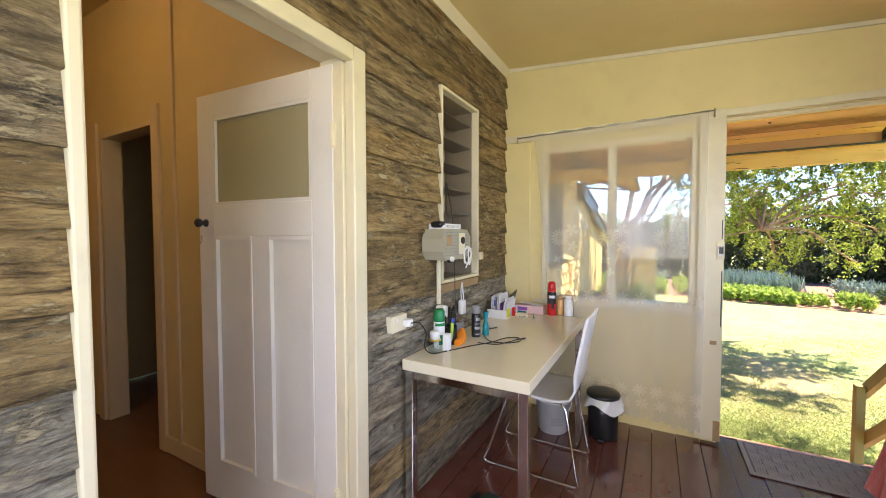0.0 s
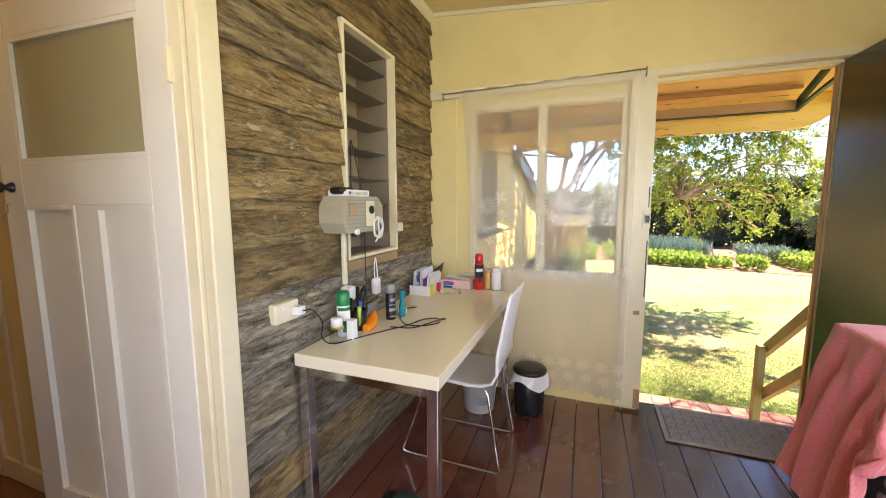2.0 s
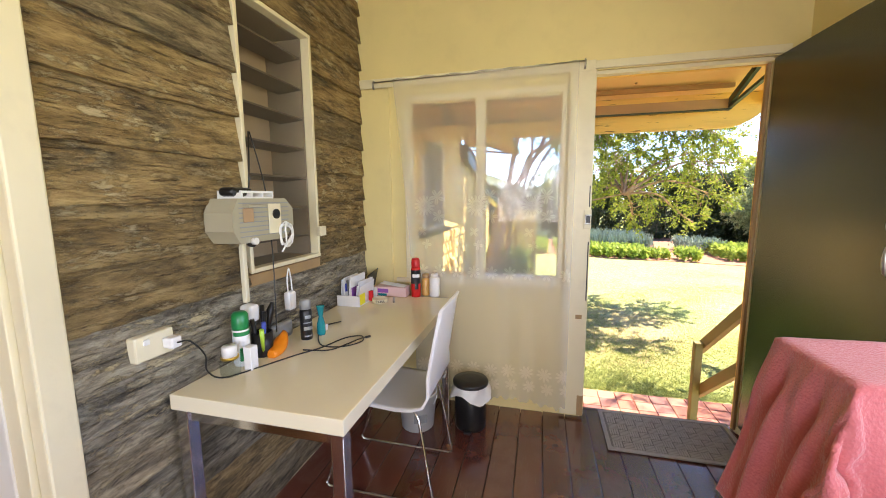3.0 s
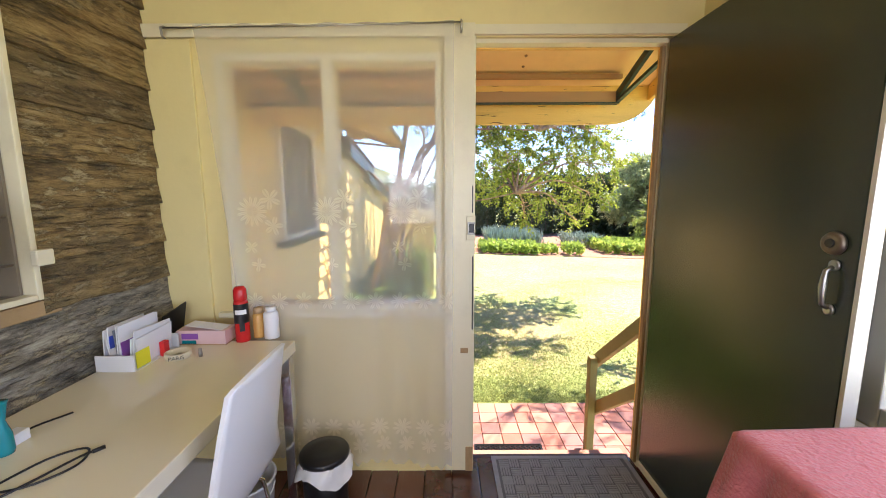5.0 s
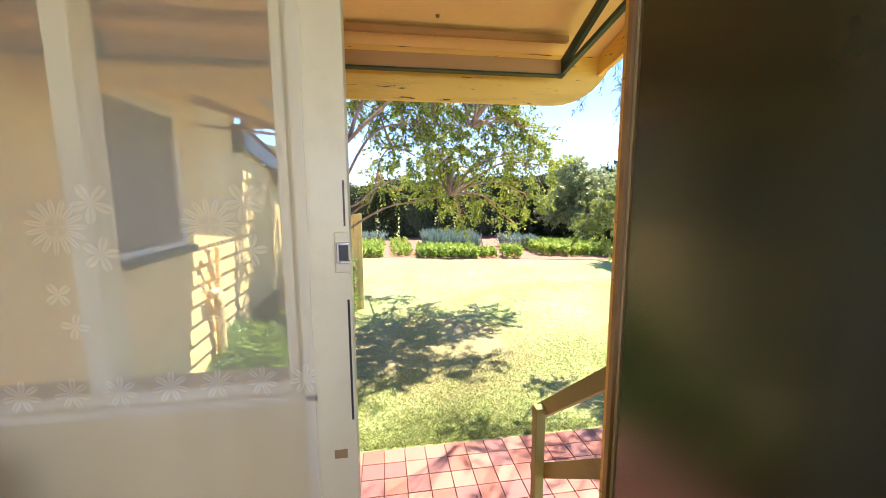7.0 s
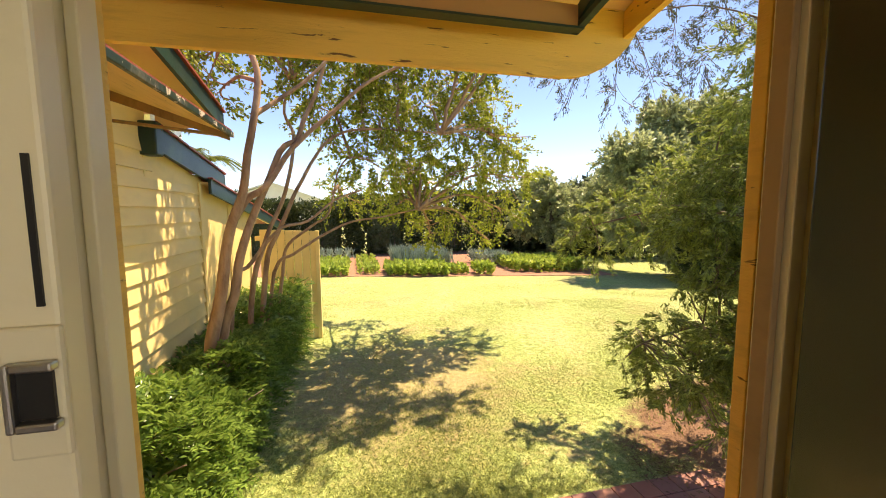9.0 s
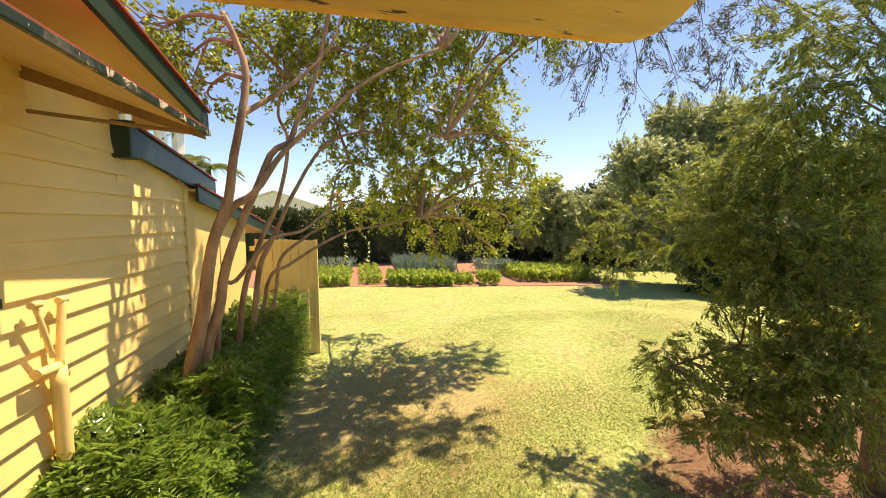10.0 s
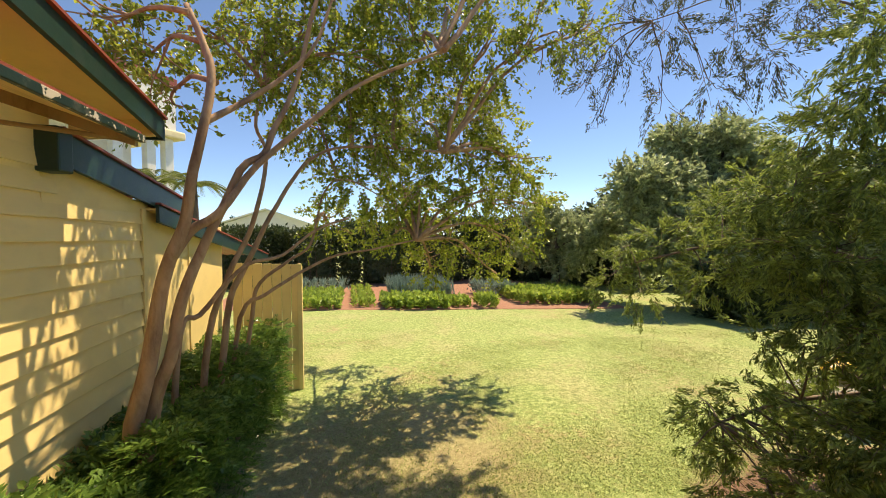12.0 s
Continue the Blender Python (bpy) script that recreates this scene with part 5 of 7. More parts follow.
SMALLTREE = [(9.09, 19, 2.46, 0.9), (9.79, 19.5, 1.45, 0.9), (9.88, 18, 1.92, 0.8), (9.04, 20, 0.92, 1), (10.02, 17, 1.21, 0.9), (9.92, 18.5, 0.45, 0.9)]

# clumps hidden behind the crown, added only to shade the far lawn
CROWN_CASTERS = [(1.3, 11.2, 1.9, 0.4), (1.95, 11.0, 2.0, 0.4), (2.3, 10.2, 1.9, 0.4), (1.6, 9.8, 2.3, 0.45)]
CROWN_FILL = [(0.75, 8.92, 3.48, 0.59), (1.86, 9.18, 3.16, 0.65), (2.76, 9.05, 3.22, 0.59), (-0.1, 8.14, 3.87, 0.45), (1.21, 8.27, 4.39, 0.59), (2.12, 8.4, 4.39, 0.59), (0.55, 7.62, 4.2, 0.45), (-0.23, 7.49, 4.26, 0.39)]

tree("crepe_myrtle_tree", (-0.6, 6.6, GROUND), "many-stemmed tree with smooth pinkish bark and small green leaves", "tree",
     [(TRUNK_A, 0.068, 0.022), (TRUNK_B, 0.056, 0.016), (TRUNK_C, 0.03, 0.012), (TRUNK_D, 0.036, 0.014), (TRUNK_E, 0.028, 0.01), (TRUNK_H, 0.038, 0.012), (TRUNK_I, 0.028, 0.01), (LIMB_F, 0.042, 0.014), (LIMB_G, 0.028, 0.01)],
     CROWN_LOW + CROWN_MID + CROWN_TOP + CROWN_CASTERS + CROWN_FILL, LEAF_CREPE, BARK_CREPE, 5, 32, 38, 0.062, 0.036, 0.35, 0.38, 0.03, 0.004, 1400, 0.0, 0.75, 4)

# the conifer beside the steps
# unseen clumps high over the paving, added to dapple its sunlight
CEDAR_DAPPLE = [(2.2, 5.0, 3.7, 0.3), (2.6, 5.3, 4.0, 0.35), (1.8, 4.9, 3.6, 0.25), (3.0, 5.2, 4.3, 0.4), (2.4, 5.6, 4.4, 0.35), (2.9, 4.7, 4.0, 0.35), (3.4, 5.5, 4.6, 0.4), (2.0, 5.4, 4.0, 0.2)]
CEDAR_STEM = [((4.9, 5.0, GROUND), (4.85, 5.0, 1.0), (4.95, 5.05, 3.0), (5.0, 5.1, 5.5)), ((4.85, 5.0, 2.0), (4.5, 5.4, 3.0), (3.9, 5.8, 3.35), (3.2, 6.1, 3.2)), ((4.9, 5.0, 2.4), (4.6, 5.5, 3.4), (3.8, 5.9, 3.9), (3.0, 6.2, 3.65)),
              ((4.85, 5.0, 1.0), (4.4, 5.2, 1.2), (3.9, 5.8, 1.4), (3.3, 6.4, 1.2)), ((4.85, 5.0, 0.2), (4.3, 5.2, 0.35), (3.8, 5.4, 0.3), (3.35, 5.6, 0.1))]
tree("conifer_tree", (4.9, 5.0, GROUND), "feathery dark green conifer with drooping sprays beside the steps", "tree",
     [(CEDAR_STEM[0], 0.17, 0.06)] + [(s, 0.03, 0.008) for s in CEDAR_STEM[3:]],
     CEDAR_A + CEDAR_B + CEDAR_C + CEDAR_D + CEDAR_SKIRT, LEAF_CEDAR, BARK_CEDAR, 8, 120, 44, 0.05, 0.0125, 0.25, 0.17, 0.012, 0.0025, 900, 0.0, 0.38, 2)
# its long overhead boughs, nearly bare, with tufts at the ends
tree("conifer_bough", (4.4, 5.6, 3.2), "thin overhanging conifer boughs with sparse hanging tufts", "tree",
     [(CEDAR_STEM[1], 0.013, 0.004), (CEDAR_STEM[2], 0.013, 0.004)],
     CEDAR_SPARSE + CEDAR_DAPPLE, LEAF_CEDAR_DIM, BARK_CEDAR, 9, 60, 44, 0.04, 0.0095, 0.5, 0.22, 0.009, 0.0036, 2600, 0.0, 0.4, 4)

# broad trees on the garden's far side
tree("broadleaf_tree", (12.5, 13.5, GROUND), "large dense broadleaf tree with pale sunlit leaves", "tree",
     [(((12.5, 13.5, GROUND), (12.4, 13.5, 1.0), (12.6, 13.6, 3.4)), 0.25, 0.1)], MANGO, LEAF_MANGO, BARK_DARK, 12, 95, 22, 0.16, 0.075, 0.25, 0.42, 0.06, 0, 1)
tree("broadleaf_tree", (9.6, 18.6, GROUND), "smaller round broadleaf tree beyond the vegetable garden", "tree",
     [(((9.6, 18.6, GROUND), (9.6, 18.6, 0.6), (9.5, 18.7, 2.0)), 0.12, 0.05)], SMALLTREE, LEAF_MANGO, BARK_DARK, 13, 60, 20, 0.17, 0.08, 0.2, 0.42, 0.05, 0, 1)


def hedge(name, label, x0, x1, y0, y1, z0, z1, count, length, width, mat, seed, rough=0.25, category="hedge", core=False, group="", pinnate=0):
    """A clipped or wild hedge: leaves crowded near a lumpy outer surface, over stems."""
    rng = np.random.default_rng(seed)
    h = thing(name, ((x0 + x1) / 2, (y0 + y1) / 2, z0), label, category, group)
    p = rng.uniform(0, 1, (count, 3))
    face = rng.integers(0, 5, count)
    depth = rng.uniform(0, 1, count) ** 2 * 0.35
    p[face == 0, 2] = 1 - depth[face == 0]
    p[face == 1, 2] = 1 - depth[face == 1]
    p[face == 2, 1] = depth[face == 2]
    p[face == 3, 0] = depth[face == 3]
    p[face == 4, 0] = 1 - depth[face == 4]
    q = np.array([x0, y0, z0]) + p * np.array([x1 - x0, y1 - y0, z1 - z0])
    lump = np.array([noise.noise(Vector((v[0] * 1.1 / rough * 0.5, v[1] * 1.1 / rough * 0.5, seed))) for v in q])
    lump2 = np.array([noise.noise(Vector((v[1] * 2.2 / rough * 0.5, v[2] * 2.2 / rough * 0.5, seed + 5))) for v in q])
    q[:, 2] = z0 + (q[:, 2] - z0) * (1 + lump * rough)
    q[:, 0] += lump2 * rough * 0.5 * (x1 - x0) * np.sign(p[:, 0] - 0.5)
    q[:, 2] = np.maximum(q[:, 2], z0 + 0.02)
    out = np.stack([p[:, 0] - 0.5, p[:, 1] - 0.5, np.full(count, 0.35)], 1)
    a = unit(unit(out) + rng.normal(size=(count, 3)) * 0.6)
    s = unit(np.cross(a, rng.normal(size=(count, 3))))
    ln, wd = length * rng.uniform(0.6, 1.3, count), width * rng.uniform(0.7, 1.2, count)
    if pinnate:
        # each point carries an arching spray of paired leaflets that lie flat to the light
        a = unit(unit(out) * np.array([1.2, 0.7, 0.6]) + rng.normal(size=(count, 3)) * np.array([0.55, 0.55, 0.3]) + np.array([0, 0, 0.25]))
        s = unit(np.cross(a, np.array([0, 0, 1.0]) + rng.normal(size=(count, 3)) * 0.35))
        P, A, Sd, Ln, Wd = [], [], [], [], []
        for j in range(1, pinnate + 1):
            u = j / pinnate
            stem = q + a * (u * length * 2.6) - np.array([0, 0, 1.0]) * (u * u * length * 0.9)
            for sg in (1, -1):
                along = unit(a * 0.75 + s * sg + np.array([0, 0, -0.2]) + rng.normal(size=(count, 3)) * 0.16)
                P.append(stem), A.append(along), Sd.append(unit(np.cross(along, np.cross(a, s)) + rng.normal(size=(count, 3)) * 0.15))
                Ln.append(ln * (1.15 - 0.5 * abs(u - 0.55))), Wd.append(wd)
        q, a, s, ln, wd = np.concatenate(P), np.concatenate(A), np.concatenate(Sd), np.concatenate(Ln), np.concatenate(Wd)
    me = blades_mesh("foliage", q, a, s, ln, wd, mat, 0.12 if pinnate else 0.25)
    part("foliage", me, None, h, "crowded leaves")
    if core:
        part("inner_mass", boxes((x0 + 0.25 * (x1 - x0), x1 - 0.25 * (x1 - x0), y0 + 0.25 * (y1 - y0), y1 - 0.25 * (y1 - y0), z0, z0 + 0.72 * (z1 - z0)), bevel=0.2), mat, h, "dark inner leaf mass")
    bm = bmesh.new()
    for i in range(14):
        sx, sy = rng.uniform(x0 + 0.25 * (x1 - x0), x1 - 0.25 * (x1 - x0)), rng.uniform(y0, y1)
        limb(bm, [(sx, sy, z0), (sx + rng.normal() * 0.06, sy + rng.normal() * 0.06, (z0 + z1) / 2), (sx + rng.normal() * 0.15, sy + rng.normal() * 0.15, z1 - 0.1)], 0.018, 0.005, 6, 0.02, i, 3)
    tagged(part("stemwork", bm, BARK_DARK, h, "thin brown stems"), kind="stuff")
    return h


# shrubs along the house side
for i, (x0, x1, y0, y1, z1, n) in enumerate(((-1.0, -0.5, 4.0, 4.6, -0.5, 700), (-1.0, -0.42, 4.45, 5.4, -0.3, 1300), (-1.0, -0.36, 5.3, 6.3, -0.08, 1500), (-1.0, -0.33, 6.2, 7.3, 0.04, 1500), (-1.0, -0.28, 7.2, 8.3, 0.1, 1400), (-1.0, -0.2, 8.2, 9.4, 0.16, 1400))):
    hedge("shrub", "glossy green garden shrub against the house side", x0, x1, y0, y1, GROUND, z1, n, 0.058, 0.023, LEAF_HEDGE, 20 + i, 0.3, "shrub", False, "shrubs along the house", 5)
# the dark boundary hedge and what stands behind it
for i in range(7):
    x0 = -9.5 + i * 3.3
    hedge("boundary_hedge", "tall dark green boundary hedge behind the vegetable beds", x0, x0 + 3.9, 22.6, 24.6, GROUND, 1.55 + 0.18 * i + 0.15 * math.sin(i * 2.1), 6500, 0.2, 0.1, LEAF_DARK, 40 + i, 0.16, "hedge", True, "boundary hedge")
for i, (x0, x1, y0, y1, z1) in enumerate(((12.5, 14.5, 17.5, 23.0, 2.3), (15.0, 17.0, 11.5, 18.0, 2.4), (15.5, 17.5, 6.0, 12.0, 2.4), (10.5, 12.6, 11.0, 12.4, 0.5))):
    hedge("boundary_hedge", "dark green hedge along the garden side", x0, x1, y0, y1, GROUND, z1, 6500, 0.2, 0.1, LEAF_DARK, 50 + i, 0.2, "hedge", True, "boundary hedge")
for i, (x, y, z, r) in enumerate(((13.0, 20.0, 1.6, 2.0), (16.5, 17.0, 1.8, 2.2), (18, 12.5, 2.2, 2.4), (10.5, 22.5, 1.2, 1.6))):
    tree("boundary_tree", (x, y, GROUND), "dense dark tree on the garden boundary", "tree", [(((x, y, GROUND), (x, y, 0.3), (x, y, z)), 0.15, 0.08)],
         [(x, y, z, r), (x - 0.8, y + 0.3, z - 1.2, r * 0.8), (x + 0.9, y, z + 0.6, r * 0.7)], LEAF_DARK, BARK_DARK, 60 + i, 22, 26, 0.22, 0.11, 0.2, 0.6, 0.06, 0, 1, group="boundary trees")
# far trees beyond the hedge
rf = random.Random(3)
for i in range(9):
    x, y = -26 + i * 8.5 + rf.uniform(-2, 2), 48 + rf.uniform(-5, 8)
    h = rf.uniform(1.8, 3.2)
    tree("distant_tree", (x, y, GROUND), "distant green tree beyond the garden", "tree", [(((x, y, GROUND), (x, y, 0.6), (x, y, h)), 0.2, 0.1)],
         [(x + rf.uniform(-2.5, 2.5), y + rf.uniform(-1, 1), h * rf.uniform(0.3, 1.0), rf.uniform(1.2, 1.9)) for _ in range(5)], LEAF_DARK, BARK_DARK, 80 + i, 9, 22, 0.4, 0.22, 0.15, 0.8, 0.06, 0, 1, group="distant trees")


# vegetable beds
def plants(name, label, x0, x1, y0, y1, h, count, length, width, mat, seed, upright=0.6, mound=0.14):
    rng = np.random.default_rng(seed)
    px_, py_ = rng.uniform(x0, x1, count), rng.uniform(y0, y1, count)
    # the beds run aslant
    py_ = py_ - 0.245 * (px_ - 2.15)
    # gather the leaves into plants
    cx, cy = np.round(px_ / 0.38) * 0.38, np.round(py_ / 0.42) * 0.42
    px_, py_ = px_ + (cx - px_) * 0.4, py_ + (cy - py_) * 0.4
    pz = GROUND + 0.04 + rng.uniform(0, 1, count) ** 0.7 * (h - length * upright * 0.8)
    q = np.stack([px_, py_, pz], 1)
    a = unit(rng.normal(size=(count, 3)) * (1 - upright) + np.array([0, 0, upright]))
    s = unit(np.cross(a, rng.normal(size=(count, 3))))
    me = blades_mesh(name, q, a, s, length * rng.uniform(0.6, 1.3, count), width * rng.uniform(0.7, 1.2, count), mat)
    ob = new(name, me)
    return tagged(ob, label, "plants", kind="stuff")


plants("vegetable_bed", "low leafy vegetables in a garden bed", -2.2, 0.42, 15.75, 18.6, 0.36, 6000, 0.16, 0.1, LEAF_VEG, 101, 0.4)
plants("vegetable_row", "narrow row of leafy seedlings between soil paths", 0.85, 1.5, 16.1, 20.6, 0.26, 1500, 0.15, 0.09, LEAF_VEG, 102, 0.45)
plants("vegetable_bed", "low leafy vegetables in front of the onions", 1.75, 3.95, 15.75, 17.2, 0.36, 5000, 0.16, 0.1, LEAF_VEG, 103, 0.4)
plants("onion_bed", "blue-green onion leaves standing upright", 2.2, 4.4, 17.4, 19.8, 0.62, 5000, 0.5, 0.03, LEAF_ONION, 104, 0.85)
plants("herb_clump", "bushy green herb clump on bare soil", 4.85, 5.5, 15.85, 16.6, 0.42, 700, 0.18, 0.07, LEAF_VEG, 105, 0.6)
plants("flower_clump", "pale grey-green flowering clump", 5.5, 7.0, 18.2, 19.6, 0.55, 1400, 0.2, 0.05, LEAF_ONION, 106, 0.6)
plants("vegetable_bed", "leafy green vegetables in the far bed", 6.4, 9.0, 16.5, 18.8, 0.42, 5000, 0.17, 0.1, LEAF_VEG, 107, 0.4)
plants("vegetable_bed", "sparse small plants on red soil", 4.05, 4.6, 16.0, 16.9, 0.3, 500, 0.15, 0.09, LEAF_VEG, 108, 0.4)
plants("seed_bed", "pale feathery plants behind the vegetable beds", -1.6, 0.6, 18.9, 20.2, 0.6, 800, 0.22, 0.05, LEAF_ONION, 109, 0.7)

# blades of the nearer lawn
rng = np.random.default_rng(7)
cnt = 280000
gy = 5.1 + 9.0 * rng.uniform(0, 1, cnt) ** 1.5
gx = -0.35 + rng.uniform(0, 1, cnt) * (2.4 + 0.95 * (gy - 2.2))
patch = np.array([noise.noise(Vector((x * 0.8, y * 0.8, 2))) + 0.5 * noise.noise(Vector((x * 3, y * 3, 4))) for x, y in zip(gx, gy)])
keep = (patch + rng.uniform(-0.45, 0.45, cnt) - 0.9 * np.maximum(0, (gy - 9.5) / 4.6) > -0.25) & (np.hypot(gx - 5.0, gy - 4.9) + rng.uniform(-0.5, 0.5, cnt) + patch > 1.55)
gx, gy = gx[keep], gy[keep]
n = len(gx)
q = np.stack([gx, gy, np.full(n, GROUND - 0.004)], 1)
a = unit(rng.normal(size=(n, 3)) * np.array([0.8, 0.8, 0.1]) + np.array([0, 0, 0.45]))
s = unit(np.cross(a, rng.normal(size=(n, 3))))
tuft = 1 + 1.1 * np.clip((8.5 - gy) / 3, 0, 1) * np.clip(1.6 - gx / 1.6, 0, 1)
grass = new("grass", blades_mesh("grass", q, a, s, rng.uniform(0.014, 0.034, n) * tuft, rng.uniform(0.004, 0.009, n), GRASS))
tagged(grass, "short sunlit lawn grass, yellow-green and patchy", "grass", kind="stuff")

# fallen needles under the conifer
n = 9000
ang, rad = rng.uniform(0, 2 * math.pi, n), np.sqrt(rng.uniform(0, 1, n)) * 1.1
q = np.stack([5.0 + 1.9 * rad * np.cos(ang), 4.9 + 1.5 * rad * np.sin(ang), GROUND + 0.012 + 0.02 * np.maximum(0, 1 - rad) + rng.uniform(0, 0.012, n)], 1)
a = unit(rng.normal(size=(n, 3)) * np.array([1, 1, 0.15]))
s = unit(np.cross(a, rng.normal(size=(n, 3)) * 0.2 + np.array([0, 0, 1])))
LITTER = leaf("dry_needles", (0.07, 0.035, 0.02), (0.36, 0.21, 0.11), 0.8, 0.1)
tagged(new("leaf_litter", blades_mesh("leaf_litter", q, a, s, rng.uniform(0.02, 0.06, n), rng.uniform(0.006, 0.015, n), LITTER)), "brown fallen needles and leaves on soil", "litter", kind="stuff")

# ---- far things: tower, palm, shed, trailer ----
WHITEWALL = painted("white_render", (0.8, 0.78, 0.74), 0.6, 0.1)
far = thing("far_house", (-8.7, 23.9, GROUND), "tall white house with red roof edge and columned porch", "house")
turn_far = Matrix.Translation((-7.7, 25.4, 0)) @ Matrix.Rotation(math.atan2(3.0, 2.0), 4, "Z")


def far_part(name, rows, material, label="", bevel=0.0):
    bm = bmesh.new()
    for r in rows:
        box(bm, *r, bevel=bevel, turn=turn_far)
    return part(name, bm, material, far, label)


far_part("wall", [(-8.0, 0.0, 0.0, 6.0, 6.85, 9.1)], WHITEWALL, "white rendered upper storey")
far_part("wall", [(-8.0, -1.6, 0.8, 6.0, GROUND, 6.45)], WHITEWALL, "white rendered lower storeys")
far_part("fascia", [(-8.1, 0.06, -0.08, 6.0, 9.1, 9.45)], REDROOF, "red roof fascia")
far_part("ledge", [(-8.1, 0.3, -0.3, 6.0, 6.45, 6.85)], painted("cream_ledge", (0.8, 0.68, 0.42), 0.6, 0.1), "cream moulded ledge", 0.08)
for u in (-0.35, -1.2, -2.6, -4.0):
    far_part("column", [(u - 0.2, u + 0.2, 0.0, 0.4, GROUND, 6.45)], WHITEWALL, "white square porch column", 0.02)
shed = thing("white_shed", (-5, 35, GROUND), "white roofed shed beyond the hedge", "shed")
bm = bmesh.new()
slab(bm, [(-9.0, GROUND), (-1.2, GROUND), (-1.2, 2.25), (-5.3, 3.58), (-9.0, 2.3)], "y", 34, 38)
part("wall", bm, WHITEWALL, shed, "white gable wall")
bm = bmesh.new()
slab(bm, [(-9.3, 2.25), (-5.3, 3.6), (-1.0, 2.1), (-1.0, 2.2), (-5.3, 3.72), (-9.3, 2.35)], "y", 33.7, 38.3)
part("roof", bm, WHITEWALL, shed, "white sheet roof")
for i, (px0, py0, pz0, ln) in enumerate(((-4.0, 17.0, 3.2, 1.0), (-5.6, 18.5, 3.5, 1.1))):
    palm = thing("palm_tree", (px0, py0, GROUND), "palm with arching feathered fronds behind the house", "tree")
    bm = bmesh.new()
    limb(bm, [(px0, py0, GROUND), (px0 + 0.05, py0, 1.2), (px0, py0, pz0 - 0.1)], 0.12, 0.08, 10)
    part("trunk", bm, BARK_DARK, palm)
    P, A, Sd = [], [], []
    for k in range(18):
        az, el = k * 2.4 + i, radians(20 + 45 * ((k * 7) % 5) / 4)
        for j in range(26):
            u = j / 25
            r = ln * u * math.cos(el * (1 - 0.6 * u))
            p = np.array([px0 + r * math.cos(az), py0 + r * math.sin(az), pz0 + ln * (u * math.sin(el) - 0.75 * u * u)])
            for sg in (1, -1):
                d = np.array([-math.sin(az) * sg + 0.6 * math.cos(az), math.cos(az) * sg + 0.6 * math.sin(az), -0.5])
                P.append(p), A.append(d), Sd.append(np.array([math.cos(az), math.sin(az), 0.3]))
    P, A, Sd = np.array(P), unit(np.array(A)), unit(np.array(Sd))
    part("crown", blades_mesh("crown", P, A, Sd, np.full(len(P), 0.26), np.full(len(P), 0.035), LEAF_PALM), None, palm, "feathered fronds")

KAYAK = plain("yellow_kayak_shell", (0.75, 0.42, 0.02), 0.35, 0, 0.08)
trailer = thing("trailer", (7.6, 7.2, GROUND), "low silver box trailer standing under the conifer", "trailer")
part("body", boxes((6.35, 9.2, 6.45, 7.3, -0.62, -0.5), bevel=0.02), STEEL, trailer)
for x in (7.0, 8.2):
    bm = bmesh.new()
    tube(bm, [(x, 6.33, -0.67), (x, 6.444, -0.67)], 0.2, 20)
    part("wheel", bm, BLACK, trailer)
part("drawbar", boxes((5.95, 6.35, 6.85, 6.91, -0.6, -0.55)), STEEL, trailer)
kayak = thing("kayak", (7.8, 7.1, -0.4), "yellow kayak lying upside down on the trailer", "kayak")
bm = bmesh.new()
tube(bm, [(6.75, 7.1, -0.36), (6.95, 7.1, -0.34), (7.4, 7.1, -0.3), (8.2, 7.1, -0.3), (8.7, 7.1, -0.34), (8.9, 7.1, -0.36)], [0.03, 0.12, 0.22, 0.22, 0.12, 0.03], 16)
for v in bm.verts:
    v.co.z = -0.445 + max(0.0, (v.co.z + 0.52) * 0.6)
part("hull", bm, KAYAK, kayak)

# ---- small things in the room ----
CARAVAN = painted("putty_green_paint", (0.4, 0.37, 0.26), 0.5, 0.08, amount=0.12)
IVORY = plain("ivory_plastic", (0.76, 0.7, 0.5), 0.35, 0, 0.05)
WHITEP = plain("white_plastic", (0.82, 0.82, 0.8), 0.35, 0, 0.04)
RED = plain("red_lacquer", (0.62, 0.02, 0.02), 0.25, 0, 0.06)
GREEN = plain("green_plastic", (0.01, 0.22, 0.06), 0.3, 0, 0.06)
ORANGE = plain("orange_plastic", (0.85, 0.26, 0.01), 0.35, 0, 0.06)
TEAL = plain("teal_clear_plastic", (0.01, 0.22, 0.25), 0.15, 0, 0.1)
LIME = plain("lime_plastic", (0.4, 0.62, 0.05), 0.35)
PAPER = plain("white_paper", (0.82, 0.82, 0.82), 0.7, 0, 0.05)
YELLOWCARD = plain("yellow_paper", (0.85, 0.8, 0.02), 0.6, 0, 0.03)
BLUECARD = plain("blue_paper", (0.06, 0.1, 0.5), 0.6)
PURPLE = plain("purple_paper", (0.25, 0.08, 0.35), 0.6)
PINKCARD = plain("pale_pink_card", (0.72, 0.5, 0.48), 0.6)
GREYCARD = plain("grey_plastic", (0.28, 0.29, 0.29), 0.4)
CARDBOARD = plain("cardboard", (0.45, 0.3, 0.16), 0.7)
AMBER = plain("amber_liquid", (0.7, 0.4, 0.12), 0.15)
CLEARJAR = thin_pane("clear_plastic", (0.85, 0.88, 0.88))
BUCKET = plain("grey_white_bucket", (0.55, 0.56, 0.55), 0.4, 0, 0.08)


def turned(name, profile, x, y, mat, parent, label="", n=24):
    bm = bmesh.new()
    lathe(bm, profile, x, y, n)
    return part(name, bm, mat, parent, label)


